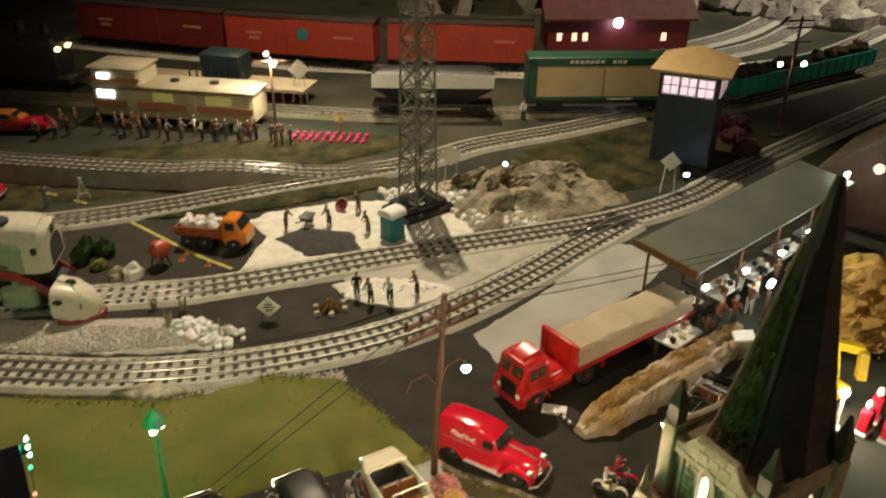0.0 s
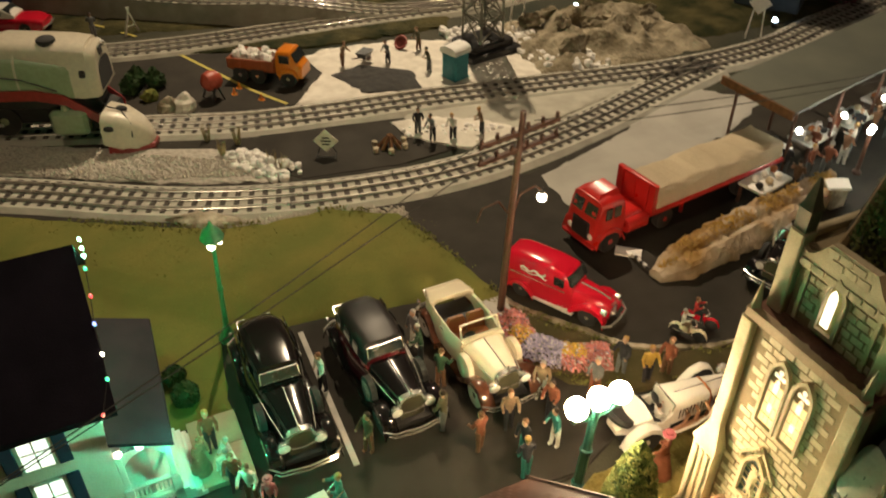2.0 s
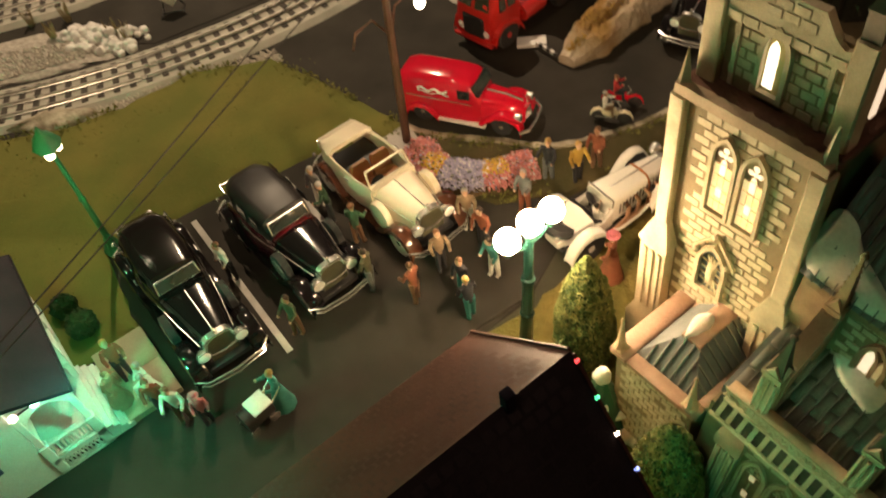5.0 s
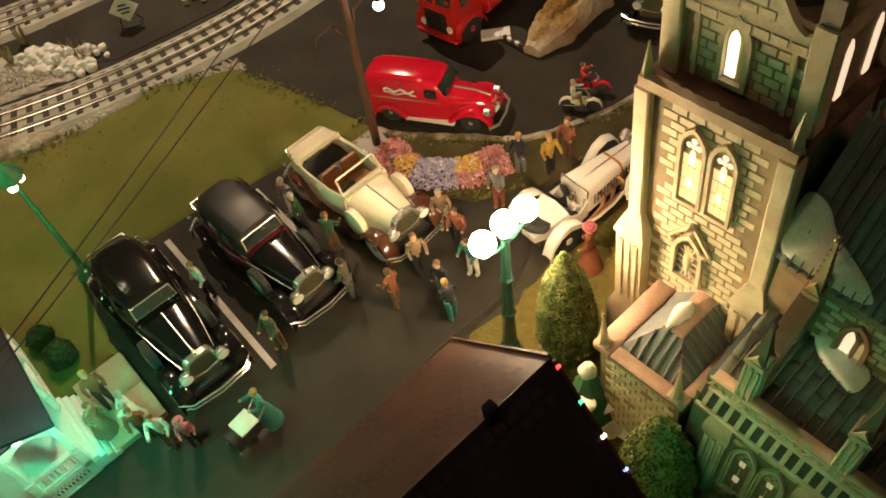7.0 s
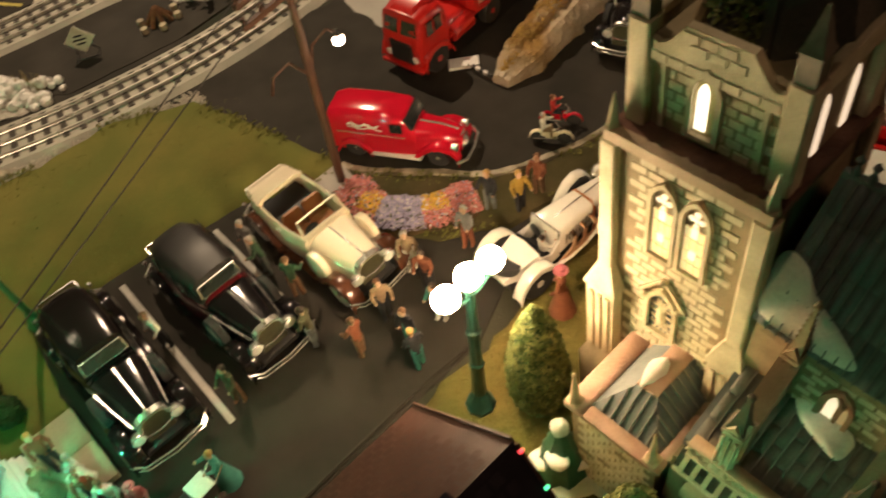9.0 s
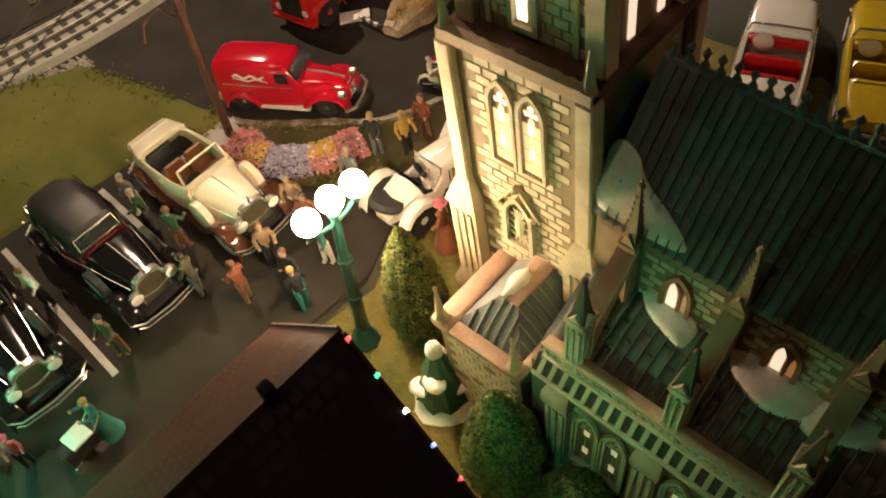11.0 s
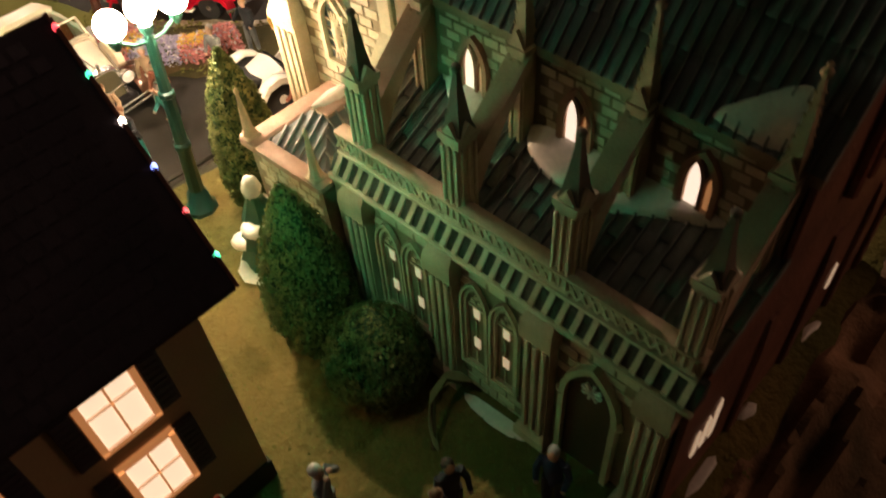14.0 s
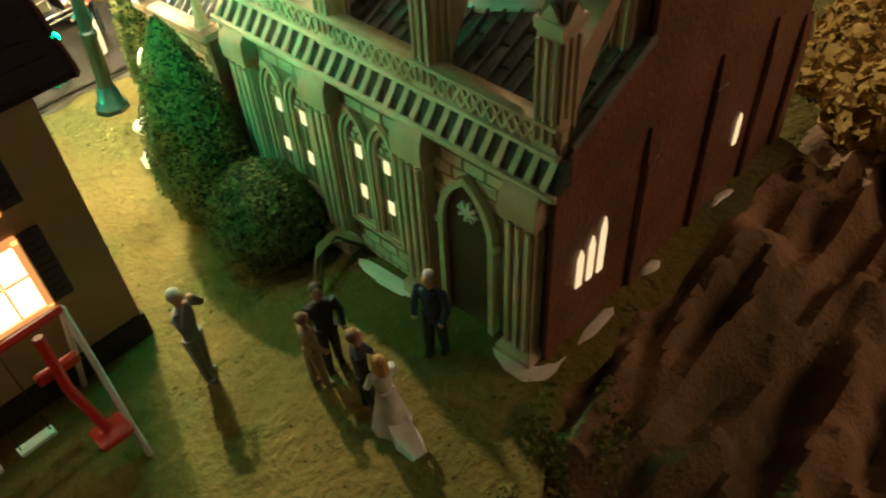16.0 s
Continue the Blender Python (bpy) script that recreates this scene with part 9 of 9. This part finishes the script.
tagged(solo("mountain_backdrop", g, mat("pale_rock", (.45, .41, .34), (.22, .20, .17), .9, scale=14, fine=120, bump=1.0), Matrix(), "pale plaster mountain rock behind the layout", "mountains"), kind="structure")
for nm, T7 in ((7, [(1380, 1478), (1569, 1516), (1820, 1560), (2050, 1650), (2258, 1770), (2500, 1990)]), (8, [(1380, 1400), (1522, 1420), (1801, 1450), (2060, 1550), (2340, 1700), (2600, 1940)])):
    roadbed("roadbed_%d" % nm, T7, 40, "grey roadbed of the far curve")
    track(T7, "far curving track towards the mountains", step=16)
black = thing("black_locomotive", at_mm(60, 1950, 4, -40), "black steam engine with two yellow lamps", "locomotive")
g = G()
g.arches([(-260, 34, 26, 110, .5), (110, 34, 26, 110, .5), (120, 30, 30, 100, .6)], 13)
g.box(-260, 150, -34, 34, 14, 28, 2)
part("boiler", g, DARKMETAL, black)
for x in (90, 30, -40):
    g = G()
    g.turn([(12, 106), (10, 128), (13, 134)], 12, at=(x, 0, 0))
    part("chimney" if x == 90 else "dome", g, DARKMETAL, black)
for s in (-1, 1):
    g = G()
    g.ball((122, s * 18, 84), (5, 9, 5), 10, 6)
    part("headlamp", g, glow("yellow_lamp", (1, .7, .2), 6) if s < 0 else bpy.data.materials["yellow_lamp"], black)

# ---- rough bank below the churchyard ----
def bank_z(x, y):
    d = -12 - y + 9 * noise.noise(Vector((x * .03, 3, 1)))
    e = max(0.0, min(d, (x - 150 + .25 * (y + 40)) * .8))
    ridge = 13 * (1 - abs(noise.noise(Vector((x * .012 + y * .012, y * .055 - x * .008, 15)))) * 2.6) + 5 * (.5 - abs(noise.noise(Vector((x * .13 + y * .06, y * .06, 31)))))
    lump = ridge + 9 * noise.noise(Vector((x * .014 + y * .008, y * .03 - x * .008, 4))) + 9 * noise.noise(Vector((x * .04, y * .06, 9))) + 3.6 * noise.noise(Vector((x * .09, y * .16, 7)))
    return -1.5 - e * .5 + lump * min(1, e / 20) + 1.2 * noise.noise(Vector((x * .3, y * .3, 6))) * min(1, e / 10)


g = G()
NX, NY = 190, 110
for j in range(NY + 1):
    for i in range(NX + 1):
        x, y = 110 + i * 3.2, -8 - j * 3.0
        g.v.append((x, y, bank_z(x, y)))
for j in range(NY):
    for i in range(NX):
        a = j * (NX + 1) + i
        g.f.append((a, a + NX + 1, a + NX + 2, a + 1))
        g.mi.append(0)
tagged(solo("rocky_bank", g, mat("bank_earth", (0.36, 0.20, 0.115), (0.10, 0.075, 0.042), 0.95, scale=16, fine=500, bump=0.8, spec=0.1), Matrix(), "rough ridged brown earth and bark bank below the church", "bank"), kind="structure")
g = G()
rnd = random.Random(91)
for k in range(14000):
    x, y = rnd.uniform(165, 640), rnd.uniform(-210, -14)
    if noise.noise(Vector((x * .03, y * .03, 12))) < .32:
        continue
    leafy(g, [((x, y, bank_z(x, y) + rnd.uniform(-.5, 2.5)), (0, 0, 1))], 1.3, rnd)
for k in range(6000):
    t = rnd.random()
    x, y = (150 + 34 * t * 2, -115 + 78 * t * 2) if t < .5 else (184 + 80 * (t - .5), -37 + 26 * (t - .5))
    x, y = x + rnd.gauss(2, 9), y + rnd.gauss(-2, 8)
    if noise.noise(Vector((x * .05, y * .05, 22))) > -.1:
        leafy(g, [((x, y, bank_z(x, y) + rnd.uniform(0, 4)), (0, 0, 1))], 1.2, rnd)
tagged(solo("bank_growth", g, TUFT, Matrix(), "dry olive brush along the bank", "brush", smooth=False), kind="stuff")
for k, (x, y) in enumerate(((428, -40), (452, -14), (470, -42), (494, -8), (440, -66), (512, -40))):
    bush("golden_scrub", x, y, [(14, bank_z(x, y) - 6), (24, -2), (25, 10), (17, 22), (3, 30)], 900, 3.4, (YELLOWMOSS, YELLOWMOSS), "golden dry scrub beside the church bank", 140 + k)

# ---- grass tufts along the lawn edge and over the yard ----
def scatter_edge(name, pts, count, width, z0, size, m, label, seed):
    rnd = random.Random(seed)
    P = rim(pts, 6, 4, 1)
    P = P[:len(P) - int(math.hypot(pts[-1][0] - pts[0][0], pts[-1][1] - pts[0][1]) / 6)]
    g = G()
    for k in range(count):
        i = rnd.randrange(1, len(P) - 1)
        x, y = P[i]
        w = rnd.random() ** 2 * width
        dx, dy = P[(i + 1) % len(P)][0] - P[i - 1][0], P[(i + 1) % len(P)][1] - P[i - 1][1]
        l = math.hypot(dx, dy) or 1
        if noise.noise(Vector((x * .03, y * .03, seed))) < -.1:
            continue
        leafy(g, [((x - dy / l * (w + 2) + rnd.uniform(-2, 2), y + dx / l * (w + 2) + rnd.uniform(-2, 2), z0 + rnd.uniform(-1, 3)), (0, 0, 1))], size, rnd)
    return tagged(solo(name, g, m, Matrix(), label, "grass", smooth=False), kind="stuff")


scatter_edge("lawn_fringe", LAWN[8:], 2200, 14, 3.5, 1.4, TUFT, "uneven tufts along the lawn edge", 4)
scatter_edge("verge_fringe", VERGE, 1500, 8, 2, 1.4, TUFT, "short tufts on the verge", 5)
g = G()
rnd = random.Random(15)
for k in range(6000):
    x, y = rnd.uniform(-150, 290), rnd.uniform(475, 800)
    lim = 690 - max(0, x - 200) * .8 if x > 86 else 700 + (86 - x) * .58
    if y > lim - 6 or (x > 40 and y < 532) or (x > 222 and y < 520) or (x < 6 and y < 545):
        continue
    if noise.noise(Vector((x * .02, y * .02, 9))) < rnd.uniform(-.4, .35):
        continue
    leafy(g, [((x, y, 4.3), (0, 0, 1))], .95, rnd)
tagged(solo("lawn_flock", g, GRASS, Matrix(), "short uneven flock over the lawn", "grass", smooth=False), kind="stuff")
g = G()
rnd = random.Random(14)
for k in range(5000):
    x, y = rnd.uniform(60, 232), rnd.uniform(-40, 292)
    if (x < 150 and y > 112) or noise.noise(Vector((x * .03, y * .03, 2))) < 0:
        continue
    leafy(g, [((x, y, 1.2), (0, 0, 1))], .8, rnd)
tagged(solo("yard_flock", g, TUFT, Matrix(), "sparse ground flock on the churchyard turf", "grass", smooth=False), kind="stuff")
for x, y in ((172, 790), (180, 775), (128, 838), (150, 858), (120, 880), (300, 1240), (345, 1225), (230, 1255)):
    g = G()
    rnd = random.Random(int(x))
    for k in range(26):
        a = rnd.uniform(0, 6.28)
        g.tube([(2.5 * math.cos(a), 2.5 * math.sin(a), 0), (5 * math.cos(a), 5 * math.sin(a), rnd.uniform(13, 22))], [.7, .2], 4)
    solo("dry_grass_tuft", g, mat("straw", (.36, .30, .16), (.28, .23, .12), .9) if x == 172 else bpy.data.materials["straw"], at_mm(x, y, 0), "upright tuft of dry straw grass", "grass tuft", "straw tufts")

# loose pebbles on the gravel strip and along the lawn side of the track
g = G()
rnd = random.Random(61)
for k in range(4200):
    t = rnd.random() ** .8
    if k < 3000:
        x = 175 - 420 * t
        y = 778 + 102 * min(1, t * 2.0) + max(0, t - .5) * 330 + rnd.uniform(-26, 34) * min(1, .35 + 2 * t)
    else:
        x = 60 + 210 * rnd.random()
        y = 752 - (x - 30) * .31 + rnd.gauss(-29, 5)
    r = rnd.uniform(1.1, 2.5)
    a = rnd.uniform(0, 6.28)
    c, s_ = r * math.cos(a), r * math.sin(a)
    zb = 3.4 if k < 3000 else 1.0
    g.add([(x + c, y + s_, zb), (x - s_, y + c, zb), (x - c, y - s_, zb), (x + s_, y - c, zb), (x + .2 * c, y + .2 * s_, zb + r * .9)], [(0, 1, 4), (1, 2, 4), (2, 3, 4), (3, 0, 4)])
tagged(solo("loose_gravel", g, mat("loose_pebble", (.60, .55, .47), (.40, .36, .31), .9, scale=400, fine=1500), Matrix(), "loose pinkish grey pebbles beside the track", "gravel", smooth=False), kind="stuff")
heap("lawn_corner", [(-6, 556), (7, 553), (28, 543), (37, 514), (36, 488), (31, 466), (17, 469), (4, 490), (-8, 525)], 2.5, GRASS, "olive grass corner beside the car park", "lawn", 77)
# dark turf between the back tracks
TURF = mat("dark_turf", (.075, .065, .028), (.018, .022, .009), .95, scale=26, fine=260, bump=1.0, spec=.1)
for k, pts in enumerate(([(130, 1140), (320, 1085), (520, 1075), (560, 1130), (420, 1142), (250, 1150), (140, 1168)], [(690, 1060), (760, 900), (880, 880), (1010, 880), (1200, 900), (1300, 960), (1240, 1090), (1000, 1120), (820, 1110)], [(40, 1260), (220, 1215), (420, 1208), (600, 1215), (690, 1260), (560, 1330), (300, 1420), (120, 1480)], [(-380, 1440), (-60, 1262), (30, 1262), (60, 1330), (-120, 1460), (-380, 1620)])):
    heap("turf_patch_%d" % (k + 1), pts, 3.5, TURF, "dark rough turf between the back tracks", "turf", 40 + k)
for k in range(16):
    g = G()
    rq = random.Random(300 + k)
    g.blob((620 + 190 * rq.random(), 900 + 110 * rq.random(), 16 + 14 * rq.random()), (rq.uniform(8, 20), rq.uniform(7, 15), rq.uniform(8, 16)), k + 410, .8, 12, 8)
    solo("boulder", g, CRAG, Matrix(), "craggy pale boulder on the rock outcrop", "rock", "boulders on the outcrop", smooth=False)
stones("white_rubble", 350, 800, 440, 750, 70, 3.6, WHITESTONE, "loose white rubble round the campfire heap", 9, 4)

# ---- room round the layout: unseen shell, grey raised to bounce fill light ----
ROOM = mat("bounce_room_wall", (.42, .40, .38), (.38, .36, .34), .9, scale=3, fine=40)
for nm, a, b in (("wall_north", (-2600, 3600, -900), (4200, 3650, 1900)), ("wall_south", (-2600, -1550, -900), (4200, -1500, 1900)), ("wall_west", (-2650, -1550, -900), (-2600, 3650, 1900)), ("wall_east", (4200, -1550, -900), (4250, 3650, 1900)), ("floor", (-2600, -1500, -920), (4200, 3600, -900)), ("ceiling", (-2650, -1550, 1900), (4250, 3650, 1950))):
    g = G()
    g.box(a[0], b[0], a[1], b[1], a[2], b[2])
    tagged(solo(nm, g, ROOM, Matrix(), "plain grey " + nm.replace("_", " ") + " of the exhibition room", nm.split("_")[0], smooth=False), kind="structure")
